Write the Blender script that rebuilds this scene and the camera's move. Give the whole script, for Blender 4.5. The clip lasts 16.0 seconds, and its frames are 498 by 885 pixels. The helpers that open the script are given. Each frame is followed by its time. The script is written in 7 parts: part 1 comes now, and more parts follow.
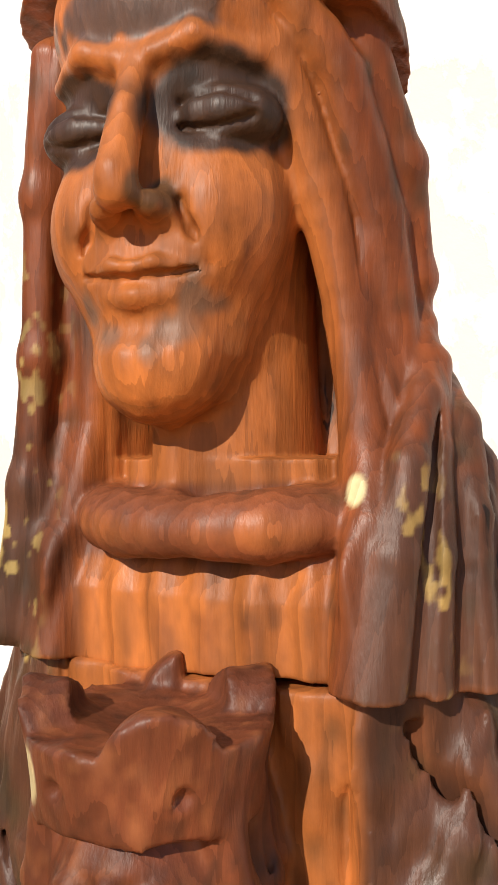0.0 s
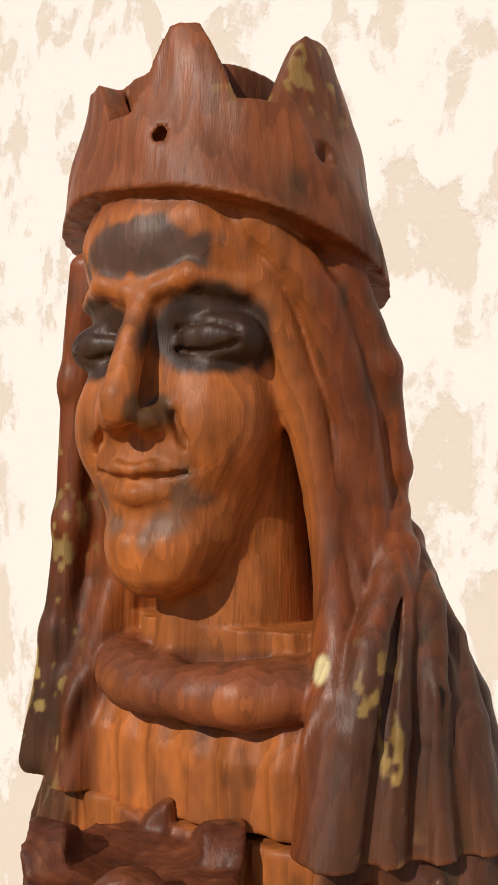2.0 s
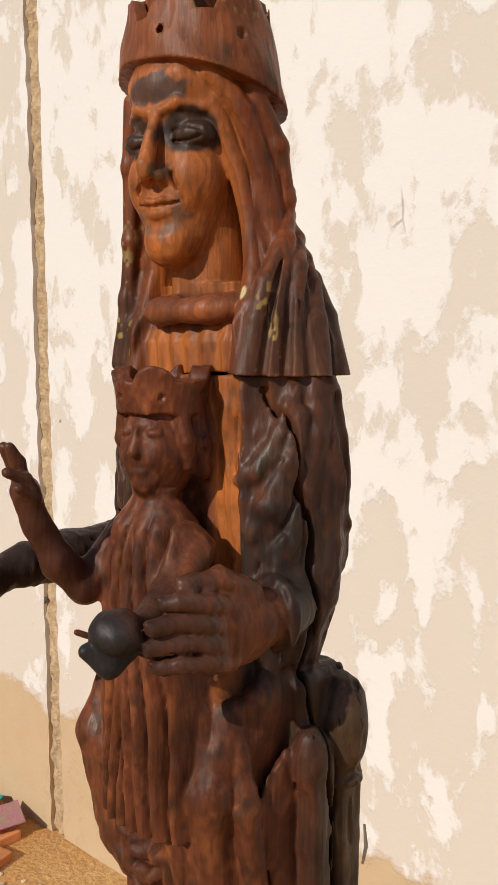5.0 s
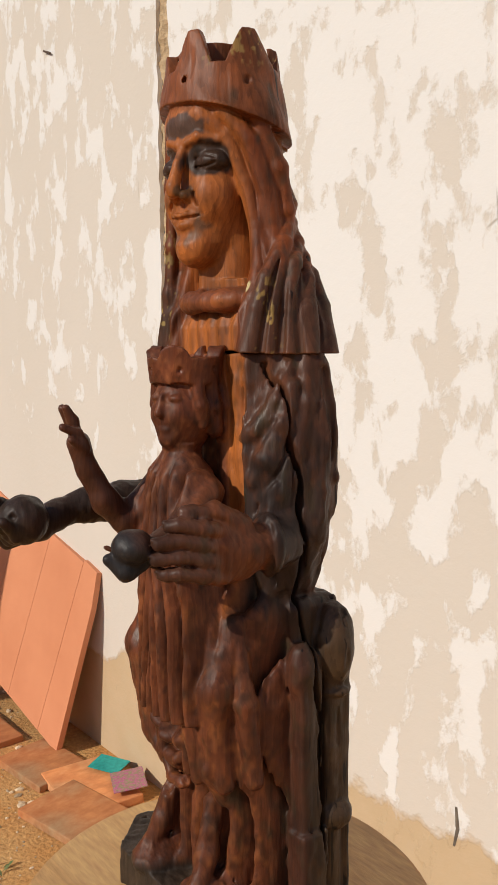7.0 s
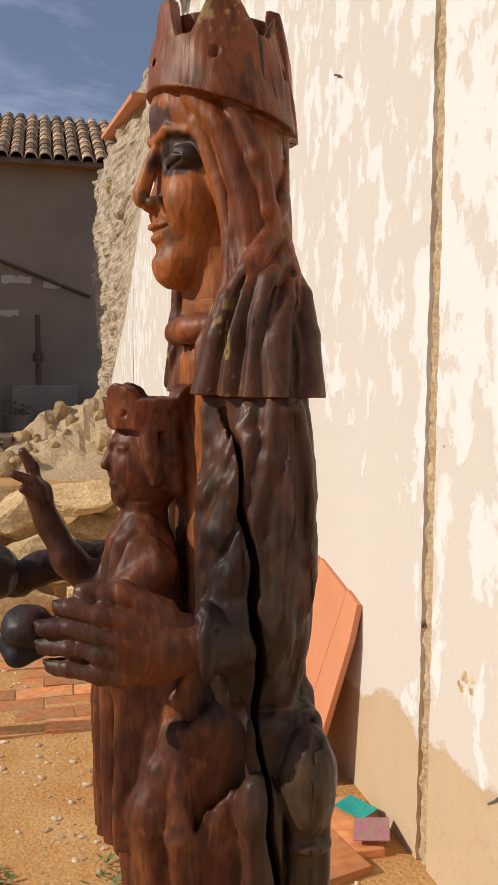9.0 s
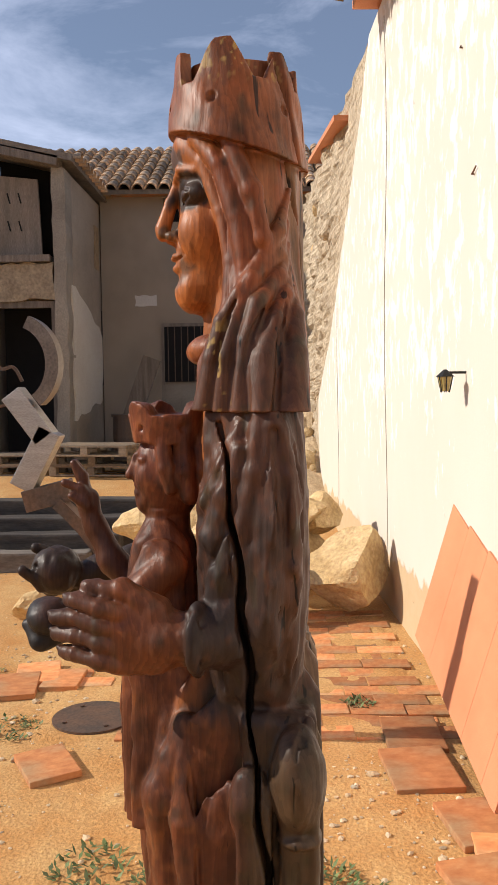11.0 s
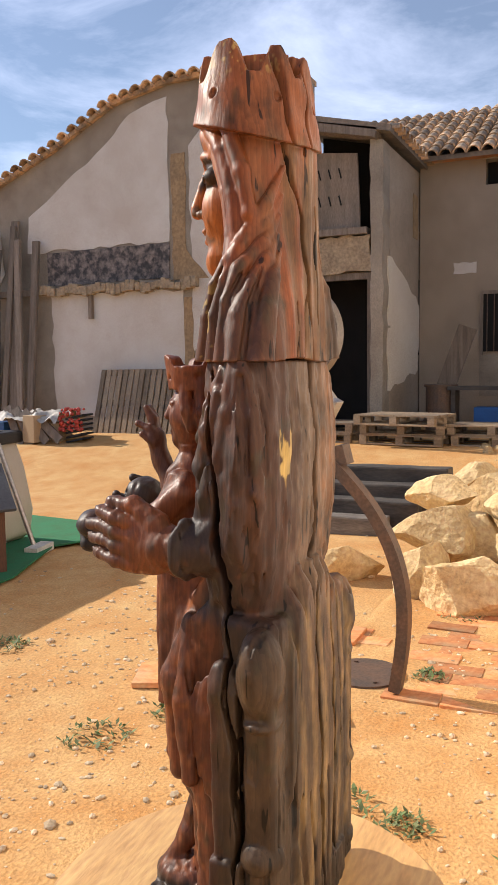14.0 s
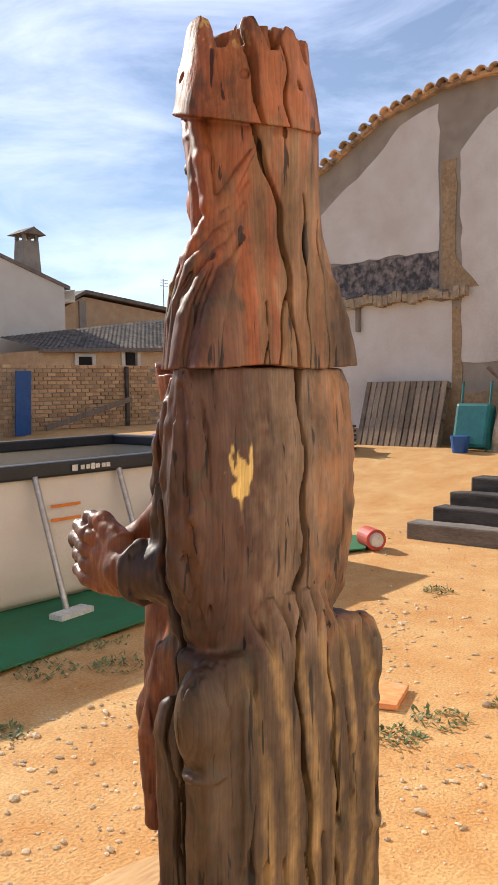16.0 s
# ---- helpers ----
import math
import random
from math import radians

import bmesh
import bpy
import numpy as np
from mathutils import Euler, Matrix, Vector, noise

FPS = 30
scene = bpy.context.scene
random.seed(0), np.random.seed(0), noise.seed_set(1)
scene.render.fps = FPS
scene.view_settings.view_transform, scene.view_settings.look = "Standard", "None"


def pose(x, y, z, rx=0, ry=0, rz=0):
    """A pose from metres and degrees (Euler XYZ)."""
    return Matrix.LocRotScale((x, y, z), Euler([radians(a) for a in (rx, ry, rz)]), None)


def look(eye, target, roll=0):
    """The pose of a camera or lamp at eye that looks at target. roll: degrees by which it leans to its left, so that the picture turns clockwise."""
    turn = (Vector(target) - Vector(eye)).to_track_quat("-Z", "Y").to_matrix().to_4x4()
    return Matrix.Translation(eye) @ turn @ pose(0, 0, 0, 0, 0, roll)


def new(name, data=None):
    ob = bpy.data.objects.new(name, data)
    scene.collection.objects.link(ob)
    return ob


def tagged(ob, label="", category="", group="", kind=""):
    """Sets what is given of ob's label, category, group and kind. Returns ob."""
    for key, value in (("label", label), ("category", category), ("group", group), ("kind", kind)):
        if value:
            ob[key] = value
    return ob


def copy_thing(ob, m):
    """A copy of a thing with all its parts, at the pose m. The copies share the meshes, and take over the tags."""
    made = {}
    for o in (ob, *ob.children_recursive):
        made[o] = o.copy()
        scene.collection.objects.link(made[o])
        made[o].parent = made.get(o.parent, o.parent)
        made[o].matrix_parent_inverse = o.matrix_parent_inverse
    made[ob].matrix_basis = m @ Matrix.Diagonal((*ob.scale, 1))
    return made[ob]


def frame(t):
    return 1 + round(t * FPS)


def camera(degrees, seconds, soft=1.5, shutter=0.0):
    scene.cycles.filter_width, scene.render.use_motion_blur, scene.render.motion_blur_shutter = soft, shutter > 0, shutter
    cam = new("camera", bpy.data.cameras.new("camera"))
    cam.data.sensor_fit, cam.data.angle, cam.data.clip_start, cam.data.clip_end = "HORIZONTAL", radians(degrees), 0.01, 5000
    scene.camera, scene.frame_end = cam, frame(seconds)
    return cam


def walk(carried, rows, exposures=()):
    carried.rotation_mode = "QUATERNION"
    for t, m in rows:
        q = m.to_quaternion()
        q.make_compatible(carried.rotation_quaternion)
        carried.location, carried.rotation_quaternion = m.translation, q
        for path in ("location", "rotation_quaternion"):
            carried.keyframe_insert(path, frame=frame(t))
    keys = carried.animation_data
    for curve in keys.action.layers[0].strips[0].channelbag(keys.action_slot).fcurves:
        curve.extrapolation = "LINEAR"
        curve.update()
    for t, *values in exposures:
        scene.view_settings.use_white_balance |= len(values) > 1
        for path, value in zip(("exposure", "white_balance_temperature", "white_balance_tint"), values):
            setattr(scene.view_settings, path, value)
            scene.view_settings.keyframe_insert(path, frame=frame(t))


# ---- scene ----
cam = camera(33.70, 16.0)
PATH = [
    (0, (0.0367, 0.0686, 1.6417), (-0.9242, 1.8226, 1.6636), -0.48),
    (0.5, (0.0414, 0.0746, 1.6544), (-0.9397, 1.8119, 1.7930), -1.14),
    (1, (0.0470, 0.0628, 1.6694), (-0.9602, 1.7803, 1.8582), -0.55),
    (1.5, (0.0672, 0.0582, 1.6737), (-1.0226, 1.7210, 1.8914), 0.46),
    (2, (0.0833, 0.0576, 1.6812), (-1.0839, 1.6762, 1.8146), 0.76),
    (2.5, (0.0973, 0.0585, 1.6773), (-1.1216, 1.6419, 1.7617), 0.74),
    (3, (0.1232, 0.0495, 1.6632), (-1.1283, 1.6090, 1.7070), 0.68),
    (3.5, (0.1621, 0.0253, 1.6514), (-1.1855, 1.5026, 1.6097), 1.57),
    (4, (0.2013, -0.0194, 1.6311), (-1.1615, 1.4432, 1.5741), 1.16),
    (4.5, (0.2549, -0.1022, 1.6108), (-1.0617, 1.3921, 1.4267), 0.04),
    (7, (0.4764, -0.1224, 1.5795), (-1.1123, 1.0735, 1.3649), -0.51),
    (7.5, (0.4696, -0.0729, 1.5948), (-1.1434, 1.0943, 1.4052), -1.43),
    (8, (0.4722, 0.0334, 1.6038), (-1.2946, 0.9558, 1.4382), -0.47),
    (8.5, (0.4878, 0.1251, 1.6067), (-1.4010, 0.7628, 1.4469), 0.62),
    (9, (0.4612, 0.1701, 1.5923), (-1.4757, 0.6414, 1.4292), 0.35),
    (9.5, (0.4173, 0.1988, 1.5870), (-1.5453, 0.5601, 1.4532), -0.72),
    (12, (0.5849, 0.3849, 1.5932), (-1.3854, 0.0932, 1.4118), -0.18),
    (12.5, (0.5969, 0.4265, 1.5842), (-1.3564, 0.0505, 1.3767), -0.31),
    (13, (0.5998, 0.4717, 1.5866), (-1.3335, -0.0058, 1.4013), -0.10),
    (13.5, (0.5934, 0.5001, 1.5834), (-1.2971, -0.1285, 1.4081), -0.26),
    (14, (0.5494, 0.5593, 1.5740), (-1.2712, -0.2488, 1.3948), -0.74),
    (14.5, (0.5122, 0.5719, 1.5739), (-1.2603, -0.3418, 1.4208), -0.97),
    (15, (0.4441, 0.5471, 1.5639), (-1.3270, -0.3742, 1.4455), -2.41),
    (15.5, (0.4174, 0.5945, 1.5636), (-1.2837, -0.4520, 1.4573), -1.93),
    (16, (0.3677, 0.7144, 1.5682), (-1.0893, -0.6485, 1.4278), -0.82),
]
walk(cam, [(t, look(eye, target, roll)) for t, eye, target, roll in PATH], exposures=[(0.0, 0.38), (1.0, 0.14), (1.5, -0.2), (3.0, -0.3), (4.7, -0.38), (8.0, -0.55), (8.6, -0.6), (9.0, -0.27), (9.7, 0.0), (12.0, 0.24), (12.5, 0.18), (13.0, 0.41), (14.0, 0.58), (16.0, 0.6)])

# ---- world, sun ----
SUN_ELEV, SUN_AZ = 31.0, 178.0            # the sun stands over -y
world = bpy.data.worlds.new("sky_world")
scene.world = world
world.use_nodes = True
wn, wl = world.node_tree.nodes, world.node_tree.links
wn.clear()
w_out = wn.new("ShaderNodeOutputWorld")
w_bg = wn.new("ShaderNodeBackground")
w_bg.inputs["Strength"].default_value = 0.076
w_sky = wn.new("ShaderNodeTexSky")
w_sky.sky_type = "NISHITA"
w_sky.sun_disc = False
w_sky.sun_elevation = radians(SUN_ELEV)
w_sky.sun_rotation = radians(SUN_AZ)
w_sky.air_density, w_sky.dust_density, w_sky.ozone_density = 1.0, 0.4, 4.0
w_co = wn.new("ShaderNodeTexCoord")
w_map = wn.new("ShaderNodeMapping")
w_map.inputs["Scale"].default_value = (1.0, 1.0, 3.2)
w_noise = wn.new("ShaderNodeTexNoise")
w_noise.inputs["Scale"].default_value = 2.6
w_noise.inputs["Detail"].default_value = 7.0
w_noise.inputs["Roughness"].default_value = 0.62
w_noise.inputs["Distortion"].default_value = 0.6
w_ramp = wn.new("ShaderNodeValToRGB")
w_ramp.color_ramp.elements[0].position, w_ramp.color_ramp.elements[1].position = 0.44, 0.74
w_ramp.color_ramp.elements[0].color = (0.12, 0.12, 0.12, 1)
w_ramp.color_ramp.elements[1].color = (0.62, 0.62, 0.62, 1)
w_mix = wn.new("ShaderNodeMixRGB")
w_mix.inputs[2].default_value = (11.6, 12.6, 16.2, 1)
wl.new(w_co.outputs["Generated"], w_map.inputs["Vector"])
wl.new(w_map.outputs["Vector"], w_noise.inputs["Vector"])
wl.new(w_noise.outputs["Fac"], w_ramp.inputs["Fac"])
wl.new(w_ramp.outputs["Color"], w_mix.inputs[0])
wl.new(w_sky.outputs["Color"], w_mix.inputs[1])
wl.new(w_mix.outputs["Color"], w_bg.inputs["Color"])
wl.new(w_bg.outputs["Background"], w_out.inputs["Surface"])

sun_data = bpy.data.lights.new("sun", "SUN")
sun_data.energy, sun_data.angle, sun_data.color = 4.4, radians(0.55), (1.0, 0.915, 0.80)
sun = new("sun", sun_data)
LIGHT = Vector((math.cos(radians(SUN_ELEV)) * 0.05, math.cos(radians(SUN_ELEV)), -math.sin(radians(SUN_ELEV))))
sun.matrix_world = look((0, -8, 12), Vector((0, -8, 12)) + LIGHT)


# ---- materials ----
def material(name, base, second=None, scale=6.0, rough=0.8, metal=0.0, bump=0.3, fine=60.0, stretch=(1, 1, 1), vary=0.0, low=0.35, high=0.65, depth=0.004, spec=0.4):
    """Two colours mixed by a coarse noise, fine grain on top, relief from both; vary shifts the value per piece."""
    m = bpy.data.materials.new(name)
    m.use_nodes = True
    n, k = m.node_tree.nodes, m.node_tree.links
    b = n["Principled BSDF"]
    b.inputs["Roughness"].default_value, b.inputs["Metallic"].default_value = rough, metal
    b.inputs["Specular IOR Level"].default_value = spec
    co, mp = n.new("ShaderNodeTexCoord"), n.new("ShaderNodeMapping")
    mp.inputs["Scale"].default_value = stretch
    k.new(co.outputs["Object"], mp.inputs["Vector"])
    big, small, ramp, mix, grain = n.new("ShaderNodeTexNoise"), n.new("ShaderNodeTexNoise"), n.new("ShaderNodeValToRGB"), n.new("ShaderNodeMixRGB"), n.new("ShaderNodeMixRGB")
    big.inputs["Scale"].default_value, big.inputs["Detail"].default_value, big.inputs["Roughness"].default_value = scale, 6, 0.65
    small.inputs["Scale"].default_value, small.inputs["Detail"].default_value = fine, 5
    ramp.color_ramp.elements[0].position, ramp.color_ramp.elements[1].position = low, high
    mix.inputs[1].default_value, mix.inputs[2].default_value = (*base, 1), (*(second or [c * 0.7 for c in base]), 1)
    grain.blend_type, grain.inputs[0].default_value = "OVERLAY", 0.55
    k.new(mp.outputs["Vector"], big.inputs["Vector"]); k.new(mp.outputs["Vector"], small.inputs["Vector"])
    k.new(big.outputs["Fac"], ramp.inputs["Fac"]); k.new(ramp.outputs["Color"], mix.inputs[0])
    k.new(mix.outputs["Color"], grain.inputs[1]); k.new(small.outputs["Fac"], grain.inputs[2])
    last = grain.outputs["Color"]
    if vary:
        info, hsv, rng = n.new("ShaderNodeObjectInfo"), n.new("ShaderNodeHueSaturation"), n.new("ShaderNodeMapRange")
        geo, addr, frac = n.new("ShaderNodeNewGeometry"), n.new("ShaderNodeMath"), n.new("ShaderNodeMath")
        addr.operation, frac.operation = "ADD", "FRACT"
        k.new(info.outputs["Random"], addr.inputs[0]); k.new(geo.outputs["Random Per Island"], addr.inputs[1]); k.new(addr.outputs[0], frac.inputs[0])
        rng.inputs[3].default_value, rng.inputs[4].default_value = 1 - vary, 1 + vary
        k.new(frac.outputs[0], rng.inputs[0]); k.new(rng.outputs[0], hsv.inputs["Value"])
        k.new(last, hsv.inputs["Color"])
        last = hsv.outputs["Color"]
    k.new(last, b.inputs["Base Color"])
    if bump:
        add, bp = n.new("ShaderNodeMath"), n.new("ShaderNodeBump")
        add.operation = "ADD"
        k.new(big.outputs["Fac"], add.inputs[0]); k.new(small.outputs["Fac"], add.inputs[1])
        k.new(add.outputs[0], bp.inputs["Height"])
        bp.inputs["Strength"].default_value, bp.inputs["Distance"].default_value = bump, depth
        k.new(bp.outputs["Normal"], b.inputs["Normal"])
    return m


EARTH = material("earth", (0.47, 0.215, 0.060), (0.58, 0.36, 0.15), 2.6, 0.95, bump=0.5, fine=70, depth=0.016, low=0.3, high=0.7)
GRAVEL = material("gravel", (0.62, 0.50, 0.35), (0.46, 0.32, 0.18), 9, 0.95, bump=0.3, fine=90, vary=0.35)
PAVER = material("fired_clay_paver", (0.58, 0.23, 0.085), (0.40, 0.25, 0.13), 5, 0.9, bump=0.5, fine=40, vary=0.42, low=0.45, high=0.66)
ROCK = material("limestone", (0.68, 0.50, 0.27), (0.50, 0.33, 0.15), 5, 0.92, bump=0.8, fine=34, depth=0.02, vary=0.15)
TILE = material("roof_tile", (0.60, 0.38, 0.21), (0.23, 0.17, 0.12), 3.5, 0.9, bump=0.4, fine=50, vary=0.55, low=0.4, high=0.6)
SHEET = material("terracotta_sheet", (0.68, 0.28, 0.14), (0.60, 0.23, 0.11), 2, 0.7, bump=0.03, fine=500)
DARKSTONE = material("shadowed_stone", (0.20, 0.16, 0.12), (0.11, 0.09, 0.07), 9, 0.95, bump=0.6, fine=40)
TIMBER = material("grey_timber", (0.24, 0.19, 0.15), (0.14, 0.11, 0.085), 3, 0.85, bump=0.4, fine=40, stretch=(6, 6, 0.5), vary=0.25)
PALLET = material("pallet_wood", (0.30, 0.22, 0.14), (0.20, 0.15, 0.11), 4, 0.85, bump=0.3, fine=40, stretch=(1, 1, 1), vary=0.3)
SLEEPER = material("tarred_sleeper", (0.035, 0.03, 0.028), (0.09, 0.075, 0.062), 3, 0.7, bump=0.5, fine=30, stretch=(3, 0.6, 3))
GREYBEAM = material("weathered_beam", (0.22, 0.19, 0.16), (0.12, 0.10, 0.085), 3, 0.85, bump=0.5, fine=30, stretch=(3, 0.6, 3))
PINE = material("pine_board", (0.62, 0.38, 0.16), (0.50, 0.28, 0.11), 3, 0.55, bump=0.15, fine=24, stretch=(2, 9, 2))
RUST = material("rusty_steel", (0.17, 0.10, 0.065), (0.10, 0.075, 0.06), 7, 0.6, metal=0.35, bump=0.15, fine=60)
STEEL = material("brushed_steel", (0.48, 0.45, 0.42), (0.36, 0.33, 0.30), 4, 0.42, metal=0.85, bump=0.05, fine=90, stretch=(1, 1, 8))
DULLSTEEL = material("dull_brown_steel", (0.22, 0.18, 0.15), (0.15, 0.12, 0.10), 4, 0.45, metal=0.6, bump=0.05, fine=90)
POOLSIDE = material("pool_liner_beige", (0.60, 0.55, 0.47), (0.55, 0.50, 0.43), 3, 0.5, bump=0.03, fine=200)
POOLRIM = material("pool_rim_black", (0.022, 0.022, 0.025), None, 5, 0.5, bump=0.05)
TURF = material("green_mat", (0.02, 0.17, 0.07), (0.03, 0.13, 0.05), 4, 0.9, bump=0.2, fine=200)
LEAF = material("weed_leaf", (0.09, 0.14, 0.035), (0.16, 0.17, 0.07), 20, 0.7, bump=0, vary=0.35)
PALEPLASTER = material("old_white_plaster", (0.62, 0.58, 0.53), (0.52, 0.46, 0.40), 1.1, 0.93, bump=0.08, fine=110)
GREYPLASTER = material("grey_render", (0.34, 0.29, 0.23), (0.23, 0.19, 0.15), 1.6, 0.95, bump=0.3, fine=70, depth=0.01)
BUFFPLASTER = material("buff_render", (0.36, 0.29, 0.22), (0.28, 0.225, 0.17), 1.3, 0.95, bump=0.25, fine=70, depth=0.01)
RUBBLE = material("rubble_masonry", (0.42, 0.32, 0.21), (0.28, 0.21, 0.14), 6, 0.95, bump=0.9, fine=22, depth=0.03)
ENDSTONE = material("bedded_wall_stone", (0.56, 0.46, 0.33), (0.38, 0.30, 0.21), 4, 0.95, bump=0.9, fine=22, depth=0.03)
BAND = material("dark_painted_band", (0.055, 0.052, 0.055), (0.24, 0.20, 0.18), 7, 0.9, bump=0.2, fine=20, low=0.42, high=0.62)
OLDBROWN = material("brown_mortar", (0.36, 0.24, 0.13), (0.28, 0.19, 0.11), 4, 0.95, bump=0.4, fine=20)
CRUMBLE = material("crumbling_mortar", (0.56, 0.42, 0.26), (0.40, 0.28, 0.16), 22, 0.95, bump=0.8, fine=60, depth=0.01)
# near-black that stands in for the shade inside openings and windows
BLACK = material("interior_shade_black", (0.015, 0.013, 0.012), None, 4, 0.9, bump=0)
BOARD = material("shutter_boards", (0.27, 0.21, 0.16), (0.19, 0.15, 0.115), 3, 0.85, bump=0.3, fine=30, stretch=(4, 4, 0.5))
BLUE = material("blue_plastic", (0.02, 0.10, 0.32), None, 5, 0.4, bump=0)
TEAL = material("teal_wheelbarrow", (0.015, 0.16, 0.16), None, 5, 0.5, bump=0.03)
RED = material("red_clay_pot", (0.50, 0.07, 0.05), None, 6, 0.6, bump=0.1)
ZINC = material("corrugated_zinc", (0.42, 0.47, 0.54), (0.34, 0.38, 0.44), 3, 0.4, metal=0.5, bump=0.05)
BRICKWALL = material("buff_brick", (0.44, 0.27, 0.15), (0.52, 0.36, 0.20), 3, 0.95, bump=0.3, fine=30, vary=0.25)
MORTAR = material("mortar", (0.36, 0.29, 0.21), None, 5, 0.95, bump=0.3)
CREAM = material("cream_render", (0.66, 0.60, 0.50), (0.60, 0.53, 0.44), 1.2, 0.95, bump=0.1)
GREYROOF = material("grey_old_tiles", (0.20, 0.16, 0.125), (0.12, 0.10, 0.085), 2.5, 0.95, bump=0.4, fine=18, vary=0.3)
PURPLE = material("purple_cloth", (0.20, 0.03, 0.42), None, 6, 0.8, bump=0.3)
CARD = material("cardboard", (0.42, 0.30, 0.18), (0.34, 0.24, 0.14), 4, 0.9, bump=0.1)
TARP = material("grey_tarpaulin", (0.45, 0.42, 0.38), (0.33, 0.30, 0.27), 6, 0.6, bump=0.4, fine=20)
WHITEP = material("white_plastic", (0.68, 0.66, 0.60), None, 5, 0.45, bump=0)
BOOKTEAL = material("teal_card", (0.03, 0.42, 0.38), None, 6, 0.5, bump=0)
PINK = material("pink_print", (0.55, 0.10, 0.30), (0.25, 0.30, 0.12), 60, 0.5, bump=0, fine=200)
ORANGEP = material("orange_print", (0.75, 0.22, 0.03), None, 5, 0.6, bump=0)
FELT = material("roofing_felt", (0.10, 0.10, 0.105), (0.07, 0.07, 0.075), 5, 0.9, bump=0.4, fine=90)
KENNEL = material("brown_stained_boards", (0.13, 0.055, 0.03), (0.09, 0.04, 0.024), 3, 0.7, bump=0.2, stretch=(4, 4, 0.5))
LANTERN = material("lantern_black", (0.02, 0.02, 0.02), None, 5, 0.5, metal=0.3, bump=0)
GLASSY = material("amber_glass", (0.55, 0.42, 0.15), None, 5, 0.15, bump=0)


def wall_material():
    """Whitewash flaking off a buff render: patches stretched downwards, thin cracks, tan render low down."""
    m = bpy.data.materials.new("flaking_whitewash")
    m.use_nodes = True
    n, k = m.node_tree.nodes, m.node_tree.links
    b = n["Principled BSDF"]
    b.inputs["Roughness"].default_value = 0.92
    b.inputs["Specular IOR Level"].default_value = 0.2
    co = n.new("ShaderNodeTexCoord")

    def noise_of(scale, stretch, detail=6, rough=0.62, distort=0.0):
        mp, t = n.new("ShaderNodeMapping"), n.new("ShaderNodeTexNoise")
        mp.inputs["Scale"].default_value = stretch
        t.inputs["Scale"].default_value, t.inputs["Detail"].default_value, t.inputs["Roughness"].default_value, t.inputs["Distortion"].default_value = scale, detail, rough, distort
        k.new(co.outputs["Object"], mp.inputs["Vector"]); k.new(mp.outputs["Vector"], t.inputs["Vector"])
        return t.outputs["Fac"]

    def ramp_of(src, a, c, lo=0.0, hi=1.0):
        r = n.new("ShaderNodeMapRange")
        r.inputs[1].default_value, r.inputs[2].default_value, r.inputs[3].default_value, r.inputs[4].default_value = a, c, lo, hi
        k.new(src, r.inputs[0])
        return r.outputs[0]

    def op(kind, a, c):
        q = n.new("ShaderNodeMath")
        q.operation = kind
        for i, v in enumerate((a, c)):
            if isinstance(v, float):
                q.inputs[i].default_value = v
            else:
                k.new(v, q.inputs[i])
        return q.outputs[0]

    def mixed(fac, a, c):
        q = n.new("ShaderNodeMixRGB")
        k.new(fac, q.inputs[0])
        for i, v in ((1, a), (2, c)):
            if isinstance(v, tuple):
                q.inputs[i].default_value = (*v, 1)
            else:
                k.new(v, q.inputs[i])
        return q.outputs[0]

    sep = n.new("ShaderNodeSeparateXYZ")
    k.new(co.outputs["Object"], sep.inputs[0])
    # the newer strip beyond the crack keeps less whitewash
    patch = op("ADD", noise_of(6.5, (1.3, 1.3, 0.75), 9, 0.60, 0.2), op("MULTIPLY", noise_of(13, (1, 1, 0.6), 5), 0.22))
    beyond = ramp_of(sep.outputs["X"], -2.06, -1.96, 0.10, 0.0)
    height = ramp_of(sep.outputs["Z"], 0.95, 1.75, 0.14, 0.0)
    flake = ramp_of(op("ADD", op("ADD", op("ADD", patch, beyond), height), ramp_of(noise_of(0.8, (1, 1, 0.6), 3), 0.35, 0.65, -0.05, 0.06)), 0.645, 0.695)
    buff = mixed(noise_of(1.1, (1, 1, 0.5), 6), (0.635, 0.575, 0.49), (0.70, 0.65, 0.58))
    white = mixed(noise_of(0.9, (1, 1, 0.4), 5), (0.80, 0.79, 0.76), (0.76, 0.74, 0.70))
    colour = mixed(flake, white, buff)
    # bare earthen render along the foot
    foot = ramp_of(op("ADD", sep.outputs["Z"], op("MULTIPLY", noise_of(2.2, (1, 1, 1), 6), 0.5)), 0.66, 0.69, 1.0, 0.0)
    colour = mixed(foot, colour, mixed(noise_of(9, (1, 1, 1)), (0.60, 0.46, 0.30), (0.52, 0.38, 0.22)))
    # hairline cracks
    vmap, vor = n.new("ShaderNodeMapping"), n.new("ShaderNodeTexVoronoi")
    vmap.inputs["Scale"].default_value = (1.0, 1.0, 0.55)
    warp = n.new("ShaderNodeMixRGB")
    warp.inputs[0].default_value = 0.098
    wv = n.new("ShaderNodeTexNoise")
    wv.inputs["Scale"].default_value = 3.5
    k.new(co.outputs["Object"], wv.inputs["Vector"])
    k.new(co.outputs["Object"], warp.inputs[1]); k.new(wv.outputs["Color"], warp.inputs[2]); k.new(warp.outputs[0], vmap.inputs["Vector"])
    vor.feature = "DISTANCE_TO_EDGE"
    vor.inputs["Scale"].default_value = 2.4
    k.new(vmap.outputs["Vector"], vor.inputs["Vector"])
